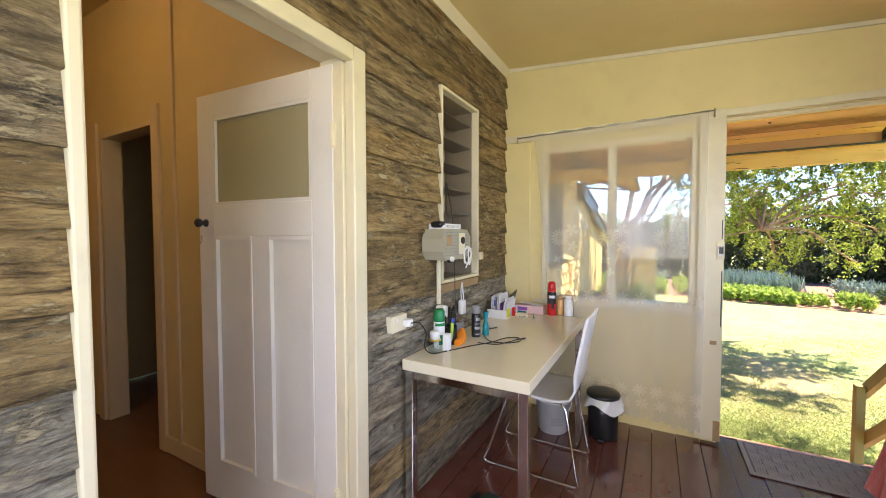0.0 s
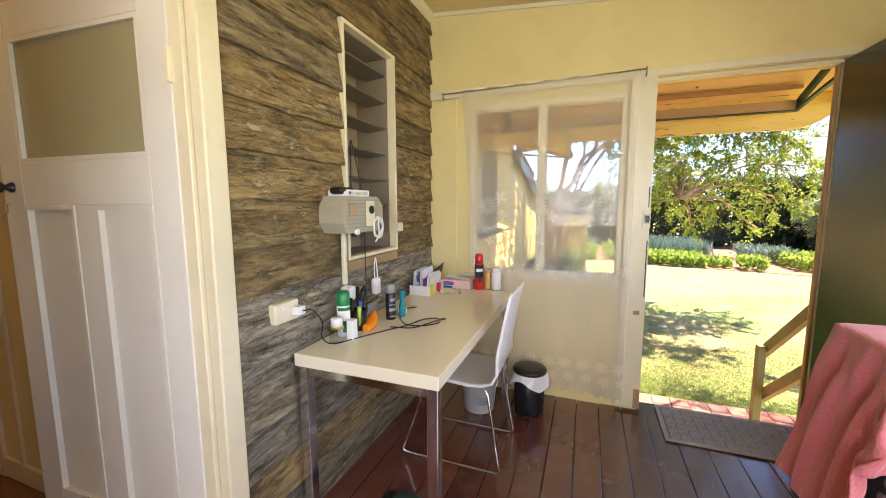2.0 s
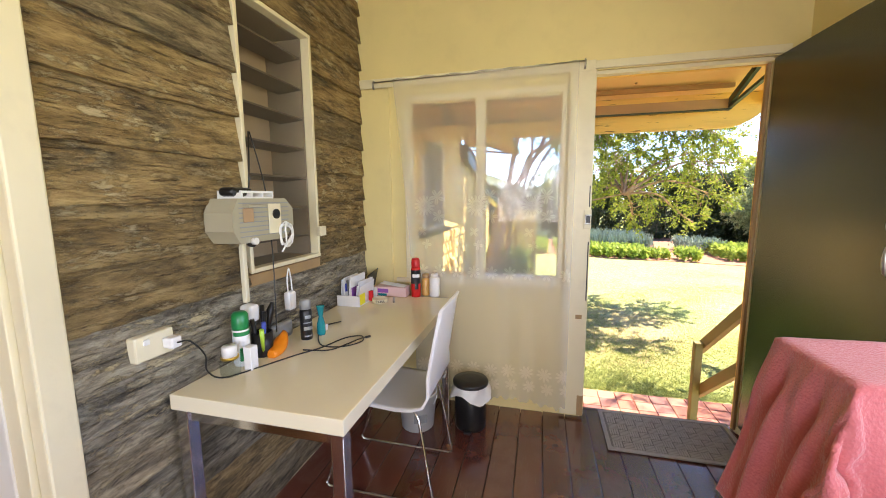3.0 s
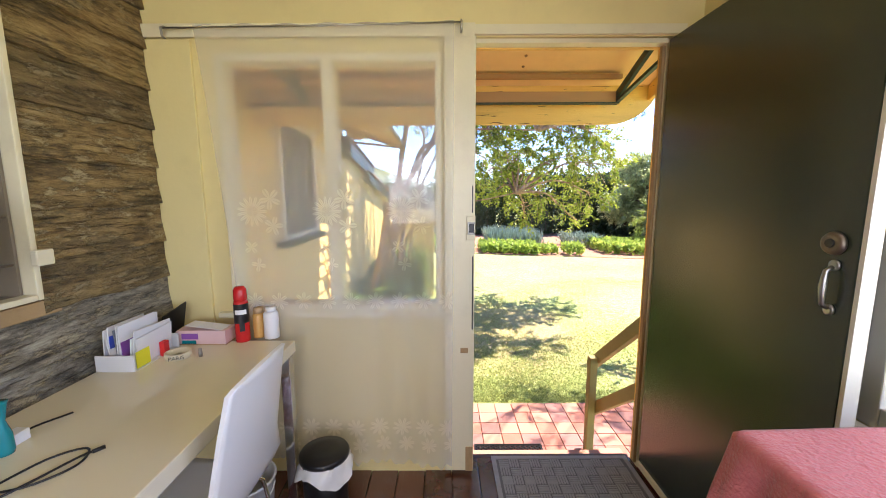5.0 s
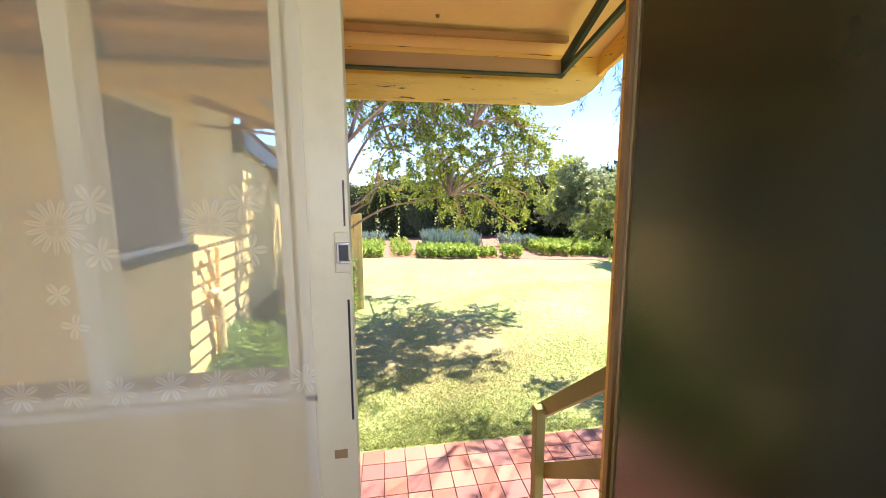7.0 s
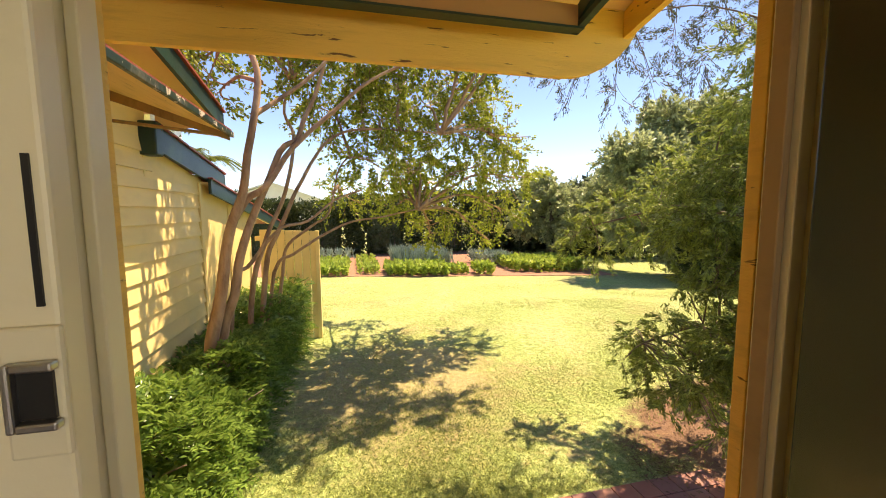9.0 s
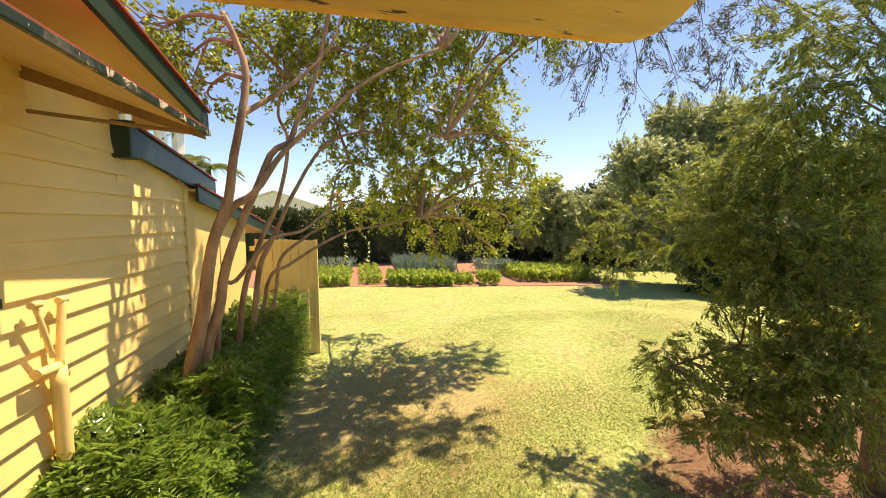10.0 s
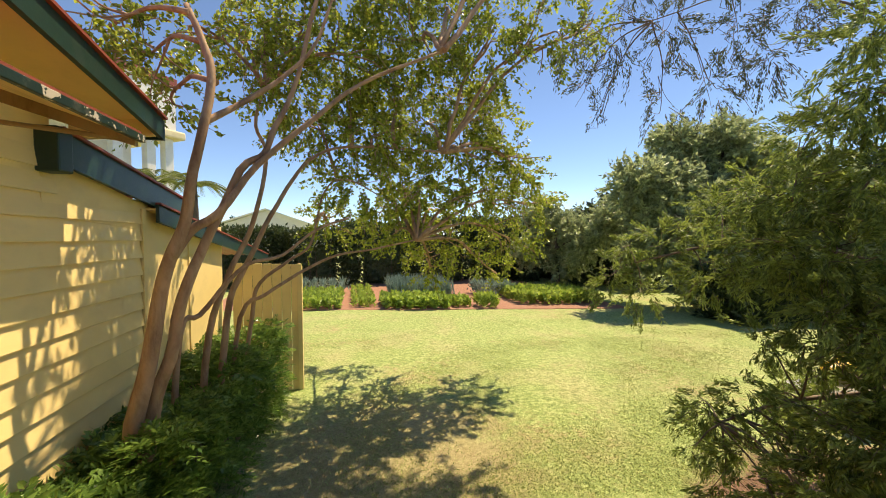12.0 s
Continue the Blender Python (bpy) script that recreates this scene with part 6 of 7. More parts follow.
def bars(parent, x, y, r, rows, mat, face=-0.6):
    """Plain bars in place of print on a round body: rows of (z0, z1, half angle)."""
    for z0, z1, half in rows:
        bm = bmesh.new()
        n = max(8, int(half * 24))
        lo, hi = [], []
        for i in range(n + 1):
            a = face - half + 2 * half * i / n
            lo.append(bm.verts.new((x + r * math.cos(a), y + r * math.sin(a), z0)))
            hi.append(bm.verts.new((x + r * math.cos(a), y + r * math.sin(a), z1)))
        for i in range(n):
            bm.faces.new((lo[i], lo[i + 1], hi[i + 1], hi[i])).smooth = True
        part("label_band", bm, mat, parent)


# caravan-shaped bird house hanging in front of the louvres
cv = thing("bird_house", (-0.9, 1.78, 1.23), "putty-coloured bird house shaped like a caravan, hung on a cord", "bird house")
CY0, CY1, CZ0, CZ1 = 1.655, 1.985, 1.20, 1.36
bm = bmesh.new()
ch = 0.05
slab(bm, [(CY0 + ch * 0.6, CZ0), (CY1 - ch, CZ0), (CY1, CZ0 + ch), (CY1, CZ1 - ch * 0.8), (CY1 - ch * 0.9, CZ1), (CY0 + ch * 0.6, CZ1), (CY0, CZ1 - ch), (CY0, CZ0 + ch * 0.9)], "x", -0.965, -0.845)
part("body", bm, CARAVAN, cv)
for i in range(8):
    z = CZ0 + 0.022 + i * 0.017
    part("groove", boxes((-0.8455, -0.8435, CY0 + 0.03, CY1 - 0.03, z, z + 0.004)), GREYCARD, cv, "dark siding groove")
part("roof_rack", boxes((-0.96, -0.86, CY0 + 0.06, CY1 - 0.1, CZ1, CZ1 + 0.006), (-0.865, -0.857, CY0 + 0.06, CY1 - 0.1, CZ1 + 0.02, CZ1 + 0.028), (-0.96, -0.952, CY0 + 0.06, CY1 - 0.1, CZ1 + 0.02, CZ1 + 0.028),
     *[(-0.96, -0.857, y, y + 0.008, CZ1 + 0.006, CZ1 + 0.0205) for y in (CY0 + 0.06, CY0 + 0.11, CY0 + 0.165, CY1 - 0.108)]), WHITEP, cv, "white roof rack")
cvd = part("door", boxes((-0.843, -0.838, 1.83, 1.90, CZ0 + 0.025, CZ1 - 0.02), bevel=0.002), IVORY, cv, "ivory door panel")
bm = bmesh.new()
tube(bm, [(-0.8385, 1.868, 1.30), (-0.832, 1.868, 1.30)], 0.019, 20)
part("entrance_hole", bm, BLACK, cvd, "round dark entrance hole")
part("window", boxes((-0.843, -0.839, 1.70, 1.75, 1.275, 1.325), bevel=0.002), CARDBOARD, cv, "small brown window")
part("awning", boxes((-0.843, -0.815, 1.70, 1.78, 1.328, 1.338), bevel=0.002), CARAVAN, cv)
for y in (1.745,):
    bm = bmesh.new()
    tube(bm, [(-0.845, y, 1.205), (-0.83, y, 1.205)], 0.013, 18)
    wh = part("wheel", bm, WHITEP, cv, "white wheel")
    bm = bmesh.new()
    tube(bm, [(-0.86, y, 1.203), (-0.846, y, 1.203)], 0.02, 18)
    part("tyre", bm, BLACK, wh)
bm = bmesh.new()
pts = []
for i in range(60):
    a = i / 59 * 6 * math.pi
    pts.append((-0.825 - 0.012 * math.sin(a * 0.5), 1.915 + (0.03 + 0.006 * math.sin(i)) * math.cos(a), 1.215 + (0.045 + 0.008 * math.cos(i * 1.7)) * math.sin(a)))
tube(bm, pts + [(-0.82, 1.87, 1.15)], 0.0035, 6)
part("cord_loop", bm, WHITEP, cv, "coiled white cord")
bm = bmesh.new()
tube(bm, [(-0.945, 1.875, 1.62), (-0.93, 1.85, 1.5), (-0.9, 1.80, 1.37)], 0.003, 6)
part("hanging_cord", bm, BLACK, cv, "dark hanging cord")
cv.location.x -= 0.055
solo("black_cap", boxes((-1.0, -0.93, 1.70, 1.80, 1.367, 1.40), bevel=0.014), BLACK, "small crumpled black pouch on the bird house", "pouch")

# power outlet, cords and chargers
po = thing("power_outlet", (-1.01, 1.42, 0.92), "ivory double power outlet screwed to the boards", "outlet")
plt = part("plate", boxes((-1.03, -0.995, 1.362, 1.482, 0.885, 0.962), bevel=0.006), IVORY, po)
part("plug", boxes((-0.995, -0.955, 1.44, 1.475, 0.905, 0.94), bevel=0.006), WHITEP, plt, "white plug")
part("switch", boxes((-0.995, -0.989, 1.385, 1.4, 0.935, 0.95)), WHITEP, plt)
bm = bmesh.new()
tube(bm, smooth_path([(-0.955, 1.457, 0.922), (-0.92, 1.47, 0.925), (-0.9, 1.5, 0.87), (-0.93, 1.53, 0.80), (-0.92, 1.58, 0.753), (-0.86, 1.68, 0.752), (-0.80, 1.80, 0.752), (-0.74, 1.9, 0.752), (-0.70, 2.02, 0.752), (-0.64, 2.06, 0.752),
                     (-0.61, 2.0, 0.752), (-0.66, 1.93, 0.752), (-0.75, 1.92, 0.752), (-0.83, 2.02, 0.752), (-0.86, 2.12, 0.76), (-0.83, 2.22, 0.753)], 5), 0.0028, 6)
solo("charging_cord", bm, BLACK, "thin black charging cord snaking over the table", "cord")
bm = bmesh.new()
tube(bm, smooth_path([(-0.80, 1.86, 0.752), (-0.70, 1.88, 0.752), (-0.66, 1.95, 0.752), (-0.63, 2.03, 0.752), (-0.60, 2.06, 0.752)], 5), 0.0028, 6)
tube(bm, [(-0.615, 2.045, 0.753), (-0.60, 2.065, 0.753)], 0.005, 8)
solo("charging_cord", bm, BLACK, "thin black cord end with a small plug", "cord")
bm = bmesh.new()
tube(bm, smooth_path([(-0.995, 1.875, 1.62), (-0.985, 1.93, 1.4), (-0.985, 1.95, 1.15), (-0.97, 1.93, 0.95), (-0.95, 1.9, 0.8)], 5), 0.0025, 6)
solo("hanging_wire", bm, BLACK, "thin black wire hanging down the boards", "wire")
solo("conduit", boxes((-1.02, -1.0, 1.80, 1.822, 0.95, 1.21), bevel=0.004), IVORY, "ivory cable conduit on the boards", "conduit")
jb = thing("junction_box", (-0.99, 2.36, 1.2), "small yellowed junction box on the window frame", "box")
part("cover", boxes((-1.012, -0.99, 2.335, 2.39, 1.165, 1.215), bevel=0.004), IVORY, jb)
solo("wall_adapter", boxes((-1.01, -0.95, 1.765, 1.815, 0.88, 0.95), bevel=0.014), WHITEP, "white wall adapter plugged in under the conduit", "adapter")
hc = thing("hanging_charger", (-0.98, 2.05, 0.9), "white charger hung by its looped cord", "charger")
part("case", boxes((-1.0, -0.965, 2.02, 2.07, 0.855, 0.94), bevel=0.01), WHITEP, hc)
bm = bmesh.new()
tube(bm, smooth_path([(-0.98, 2.03, 0.94), (-0.985, 2.035, 1.0), (-0.985, 2.05, 1.045), (-0.985, 2.06, 1.0), (-0.98, 2.06, 0.94)], 4), 0.003, 6)
part("cord", bm, WHITEP, hc)

# things on the table
TZ = 0.7485
sp = thing("spray_can", (-0.955, 1.70, TZ), "white aerosol can with a green cap", "can")
turned("body", [(0.028, TZ), (0.029, TZ + 0.005), (0.029, TZ + 0.135), (0.026, TZ + 0.145)], -0.945, 1.70, PAPER, sp)
turned("cap", [(0.0285, TZ + 0.135), (0.0295, TZ + 0.145), (0.0285, TZ + 0.19), (0.02, TZ + 0.2), (0.0, TZ + 0.2)], -0.945, 1.70, GREEN, sp, "green plastic cap")
bars(sp, -0.945, 1.70, 0.0302, [(TZ + 0.02, TZ + 0.07, 0.5), (TZ + 0.115, TZ + 0.13, 1.2)], GREEN)
jr = thing("glass_jar", (-0.935, 1.62, TZ), "small clear jar with a gold rim and white lid", "jar")
jb_ = turned("body", [(0.03, TZ), (0.033, TZ + 0.01), (0.033, TZ + 0.05), (0.028, TZ + 0.06)], -0.92, 1.615, CLEARJAR, jr)
turned("rim", [(0.029, TZ + 0.06), (0.029, TZ + 0.068)], -0.92, 1.615, plain("gold", (0.7, 0.5, 0.1), 0.3, 1), jb_)
turned("lid", [(0.024, TZ + 0.068), (0.025, TZ + 0.1), (0.022, TZ + 0.105), (0.0, TZ + 0.105)], -0.92, 1.615, WHITEP, jb_)
solo("medicine_box", boxes((-0.9, -0.868, 1.655, 1.69, TZ, TZ + 0.085), bevel=0.002), PAPER, "small white medicine carton on the table", "carton")
pp = thing("pen_pot", (-0.93, 1.79, TZ), "black pen pot full of combs and pens", "pot")
turned("pot", [(0.034, TZ), (0.037, TZ + 0.005), (0.04, TZ + 0.095), (0.036, TZ + 0.095), (0.034, TZ + 0.02)], -0.93, 1.79, BLACK, pp)
for i, (dx, dy, h, m_) in enumerate(((0.0, 0.01, 0.17, BLACK), (0.015, -0.01, 0.14, BLUECARD), (-0.012, 0.018, 0.19, BLACK), (0.02, -0.022, 0.12, LIME), (-0.01, -0.012, 0.15, BLACK))):
    bm = bmesh.new()
    tube(bm, [(-0.93 + dx, 1.79 + dy, TZ + 0.02), (-0.93 + dx * 2.0, 1.79 + dy * 2.2, TZ + h)], [0.006, 0.009], 8)
    part("pen", bm, m_, pp)
bm = bmesh.new()
tube(bm, [(-0.965, 1.86, TZ + 0.06), (-0.96, 1.88, TZ + 0.15), (-0.955, 1.89, TZ + 0.185)], [0.012, 0.016, 0.006], 10)
solo("hair_clipper", bm, BLACK, "black hair clipper standing behind the pen pot", "clipper")
turned_brush = thing("orange_tray", (-0.885, 1.81, TZ), "curved orange plastic scoop lying on the table", "scoop")
bm = bmesh.new()
rowsv = []
for i in range(13):
    u = i / 12
    y = 1.765 + 0.125 * u
    w = 0.034 * math.sin(math.pi * (0.12 + 0.76 * u)) + 0.004
    zc = TZ + 0.012 + 0.035 * u * u
    rowsv.append([bm.verts.new((-0.875 + w * math.cos(t_) - 0.03 * u, y, max(TZ + 0.0005, zc + 0.02 * math.sin(t_)))) for t_ in [math.pi * 2 * k / 12 for k in range(12)]])
for a_, b_ in zip(rowsv, rowsv[1:]):
    for k in range(12):
        bm.faces.new((a_[k], a_[(k + 1) % 12], b_[(k + 1) % 12], b_[k])).smooth = True
bm.faces.new(rowsv[0])
bm.faces.new(rowsv[-1][::-1])
part("scoop", bm, ORANGE, turned_brush)
dc = thing("deodorant_can", (-0.865, 1.985, TZ), "tall black aerosol can with pale print bars", "can")
turned("body", [(0.024, TZ), (0.0255, TZ + 0.005), (0.0255, TZ + 0.125), (0.022, TZ + 0.135)], -0.865, 1.985, BLACK, dc)
turned("cap", [(0.0235, TZ + 0.135), (0.0235, TZ + 0.17), (0.018, TZ + 0.178), (0.0, TZ + 0.178)], -0.865, 1.985, GREYCARD, dc)
bars(dc, -0.865, 1.985, 0.0265, [(TZ + 0.015, TZ + 0.022, 0.7), (TZ + 0.045, TZ + 0.06, 0.8), (TZ + 0.075, TZ + 0.08, 0.8), (TZ + 0.095, TZ + 0.11, 0.5)], GREYCARD)
tl = thing("teal_bottle", (-0.835, 2.04, TZ), "slim waisted teal plastic bottle", "bottle")
turned("body", [(0.017, TZ), (0.019, TZ + 0.01), (0.018, TZ + 0.05), (0.009, TZ + 0.085), (0.017, TZ + 0.13), (0.019, TZ + 0.135), (0.0, TZ + 0.136)], -0.83, 2.045, TEAL, tl)
solo("speaker", boxes((-0.985, -0.955, 1.88, 2.02, TZ, TZ + 0.075), bevel=0.012), GREYCARD, "flat grey speaker leaning on the boards", "speaker")
solo("tablet_pack", boxes((-0.87, -0.835, 2.07, 2.11, TZ, TZ + 0.03), bevel=0.002), PAPER, "small white and green carton", "carton")

lr = thing("letter_rack", (-0.93, 2.6, TZ), "stack of letters and papers standing in a rack", "letters")
rl = random.Random(21)
for i in range(11):
    x = -0.985 + i * 0.0105
    m_ = (PAPER, PAPER, BLUECARD, PAPER, GREYCARD, PAPER, PAPER, PURPLE, PAPER, PAPER, PAPER)[i]
    y0, h = 2.50 + rl.uniform(0, 0.02), rl.uniform(0.10, 0.17)
    tilt = Matrix.Translation((x, y0, TZ)) @ Matrix.Rotation(radians(rl.uniform(-6, 8)), 4, "Y") @ Matrix.Rotation(radians(rl.uniform(-4, 4)), 4, "X")
    bm = bmesh.new()
    box(bm, 0, 0.004, 0, rl.uniform(0.16, 0.21), 0.0, h, turn=tilt)
    part("letter", bm, m_, lr)
part("rack", boxes((-1.0, -0.86, 2.485, 2.492, TZ, TZ + 0.06), (-1.0, -0.86, 2.715, 2.722, TZ, TZ + 0.06), (-1.0, -0.86, 2.492, 2.715, TZ, TZ + 0.003)), WHITEP, lr)
part("note", boxes((-0.868, -0.866, 2.505, 2.57, TZ + 0.004, TZ + 0.065)), YELLOWCARD, lr, "bright yellow note")
part("packet", boxes((-0.868, -0.848, 2.62, 2.65, TZ, TZ + 0.06), bevel=0.003), RED, lr, "red packet")
bm = bmesh.new()
box(bm, -0.002, 0.002, 0, 0.14, 0, 0.13, turn=Matrix.Translation((-0.955, 2.745, TZ + 0.01)) @ Matrix.Rotation(radians(18), 4, "Y") @ Matrix.Rotation(radians(12), 4, "X"))
solo("phone", bm, BLACK, "black phone leaning behind the letters", "phone")
tbx = thing("tissue_box", (-0.8, 2.77, TZ), "pale printed tissue box with a purple corner and paper on top", "box")
part("carton", boxes((-0.885, -0.675, 2.74, 2.83, TZ, TZ + 0.062), bevel=0.003), PINKCARD, tbx)
part("print", boxes((-0.86, -0.79, 2.738, 2.7395, TZ + 0.025, TZ + 0.05)), PURPLE, tbx, "purple print patch")
part("print", boxes((-0.86, -0.80, 2.738, 2.7395, TZ + 0.005, TZ + 0.02)), TEAL, tbx, "blue print patch")
part("base", boxes((-0.887, -0.673, 2.738, 2.832, TZ - 0.0003, TZ + 0.004)), CARDBOARD, tbx)
bm = bmesh.new()
box(bm, -0.08, 0.08, -0.035, 0.035, 0, 0.002, turn=Matrix.Translation((-0.77, 2.785, TZ + 0.07)) @ Matrix.Rotation(radians(7), 4, "Y"))
part("sheet", bm, PAPER, tbx)
rg = thing("tape_ring", (-0.795, 2.62, TZ), "flat white ring with black lettering", "ring")
turned("ring", [(0.038, TZ), (0.045, TZ), (0.046, TZ + 0.022), (0.038, TZ + 0.022), (0.038, TZ)], -0.795, 2.62, IVORY, rg, "", 36)
tx = bpy.data.curves.new("ring_text", "FONT")
tx.body, tx.size, tx.extrude, tx.align_x = "PARIS", 0.021, 0.0004, "CENTER"
tx.materials.append(BLACK)
to = new("lettering", tx)
to.parent = rg
to.matrix_local = Matrix.Translation((0.02, -0.0425, 0.004)) @ Matrix.Rotation(radians(28), 4, "Z") @ Matrix.Rotation(radians(90), 4, "X")
tagged(to, "black capital lettering")
turned("lipstick", [(0.007, TZ), (0.0075, TZ + 0.02), (0.006, TZ + 0.021), (0.006, TZ + 0.034), (0.0, TZ + 0.036)], -0.707, 2.62, STEEL, thing("lipstick", (-0.707, 2.62, TZ), "small metal lipstick case", "lipstick"), "", 14)
rc = thing("insect_spray", (-0.625, 2.79, TZ), "tall red aerosol can with a black band", "can")
turned("body", [(0.028, TZ), (0.0295, TZ + 0.006), (0.0295, TZ + 0.17), (0.026, TZ + 0.185)], -0.625, 2.79, RED, rc)
turned("cap", [(0.026, TZ + 0.185), (0.027, TZ + 0.19), (0.026, TZ + 0.23), (0.018, TZ + 0.243), (0.0, TZ + 0.244)], -0.625, 2.79, RED, rc)
bars(rc, -0.625, 2.79, 0.0303, [(TZ + 0.085, TZ + 0.17, 2.2), (TZ + 0.05, TZ + 0.086, 0.35)], BLACK, -1.1)
bars(rc, -0.625, 2.79, 0.0309, [(TZ + 0.125, TZ + 0.145, 0.8)], PAPER, -1.2)
pb = thing("pill_bottle", (-0.575, 2.835, TZ), "amber bottle with a brown cap", "bottle")
turned("body", [(0.024, TZ), (0.025, TZ + 0.005), (0.025, TZ + 0.10), (0.02, TZ + 0.112)], -0.575, 2.838, AMBER, pb)
turned("cap", [(0.021, TZ + 0.112), (0.021, TZ + 0.135), (0.0, TZ + 0.136)], -0.575, 2.838, CARDBOARD, pb)
wb = thing("white_bottle", (-0.515, 2.835, TZ), "frosted white plastic bottle", "bottle")
turned("body", [(0.03, TZ), (0.032, TZ + 0.006), (0.032, TZ + 0.11), (0.024, TZ + 0.122)], -0.515, 2.828, PAPER, wb)
turned("cap", [(0.022, TZ + 0.122), (0.022, TZ + 0.14), (0.0, TZ + 0.141)], -0.515, 2.828, WHITEP, wb)

# bucket under the table, slipper, mats
bk = thing("bucket", (-0.57, 2.62, 0), "grey-white plastic bucket with a wire handle under the table", "bucket")
turned("body", [(0.09, 0.0), (0.095, 0.005), (0.115, 0.21), (0.12, 0.212), (0.12, 0.222), (0.11, 0.222), (0.09, 0.02), (0.0, 0.02)], -0.57, 2.62, BUCKET, bk)
bm = bmesh.new()
tube(bm, [(-0.57 + 0.122 * math.cos(a), 2.62 - 0.05 * math.sin(a), 0.205 - 0.10 * math.sin(a)) for a in [math.pi * i / 14 for i in range(15)]], 0.003, 6)
part("handle", bm, WHITEP, bk)
bars(bk, -0.57, 2.62, 0.113, [(0.07, 0.12, 0.35)], GREYCARD, -1.1)
sl = thing("slipper", (-0.63, 1.7, 0), "dark green slipper lying under the table", "slipper")
bm = bmesh.new()
box(bm, -0.045, 0.045, -0.13, 0.13, 0.0, 0.02, bevel=0.009, turn=Matrix.Translation((-0.64, 1.68, 0)) @ Matrix.Rotation(radians(75), 4, "Z"))
part("sole", bm, BLACK, sl)
bm = bmesh.new()
tm = Matrix.Translation((-0.60, 1.69, 0.018)) @ Matrix.Rotation(radians(75), 4, "Z")
rr_ = [[bm.verts.new(tm @ Vector((0.046 * math.cos(a), y, 0.035 * math.sin(a) * s_))) for a in [math.pi * i / 10 for i in range(11)]] for y, s_ in ((-0.02, 1.1), (0.03, 1.2), (0.08, 0.9), (0.115, 0.4))]
for a_, b_ in zip(rr_, rr_[1:]):
    for k in range(10):
        bm.faces.new((a_[k], a_[k + 1], b_[k + 1], b_[k])).smooth = True
part("upper", bm, plain("dark_green_fabric", (0.02, 0.05, 0.03), 0.8, 0, 0.4, 60, 0.4), sl)

MATGREY = plain("grey_brown_rubber_mat", (0.36, 0.34, 0.31), 0.75, 0, 0.2, 40, 0.4)
MATDARK = plain("dark_mat_ground", (0.17, 0.158, 0.145), 0.85, 0, 0.2, 40, 0.4)
dm = thing("door_mat", (0.86, 2.82, 0), "grey ribbed door mat with a basket-weave pattern on the planks", "mat")
MX0, MX1, MY0, MY1 = 0.505, 1.215, 2.63, 3.03
part("base", boxes((MX0, MX1, MY0, MY1, 0.0005, 0.006), bevel=0.002), MATDARK, dm)
bm = bmesh.new()
for i in range(12):
    for j in range(6):
        cx, cy = MX0 + 0.035 + i * 0.0535, MY0 + 0.028 + j * 0.058
        for k in range(4):
            if (i + j) % 2:
                box(bm, cx, cx + 0.05, cy + k * 0.0135, cy + k * 0.0135 + 0.009, 0.005, 0.0105)
            else:
                box(bm, cx + k * 0.0125, cx + k * 0.0125 + 0.0085, cy, cy + 0.054, 0.005, 0.0105)
tagged(part("ribs", bm, MATGREY, dm, "raised ribs"), kind="stuff")
part("border", boxes((MX0, MX1, MY0, MY0 + 0.022, 0.0045, 0.011), (MX0, MX1, MY1 - 0.022, MY1, 0.0045, 0.011), (MX0, MX0 + 0.022, MY0 + 0.022, MY1 - 0.022, 0.0045, 0.011), (MX1 - 0.022, MX1, MY0 + 0.022, MY1 - 0.022, 0.0045, 0.011)), MATGREY, dm)
gm = thing("foot_grate", (0.83, 4.2, GROUND), "black rubber honeycomb mat on the pavers", "mat")
bm = bmesh.new()
for i in range(13):
    for j in range(5):
        for s_ in (1, -1):
            cx, cy = 0.56 + i * 0.045, 4.12 + j * 0.045
            box(bm, -0.027, 0.027, -0.004, 0.004, 0, 0.014, turn=Matrix.Translation((cx, cy, GROUND + 0.02)) @ Matrix.Rotation(radians(45 * s_), 4, "Z"))
tagged(part("mesh", bm, BLACK, gm, "open rubber mesh"), kind="stuff")
part("rim", boxes((0.53, 1.13, 4.09, 4.10, GROUND + 0.018, GROUND + 0.034), (0.53, 1.13, 4.33, 4.34, GROUND + 0.018, GROUND + 0.034), (0.53, 0.54, 4.10, 4.33, GROUND + 0.018, GROUND + 0.034), (1.12, 1.13, 4.10, 4.33, GROUND + 0.018, GROUND + 0.034)), BLACK, gm)


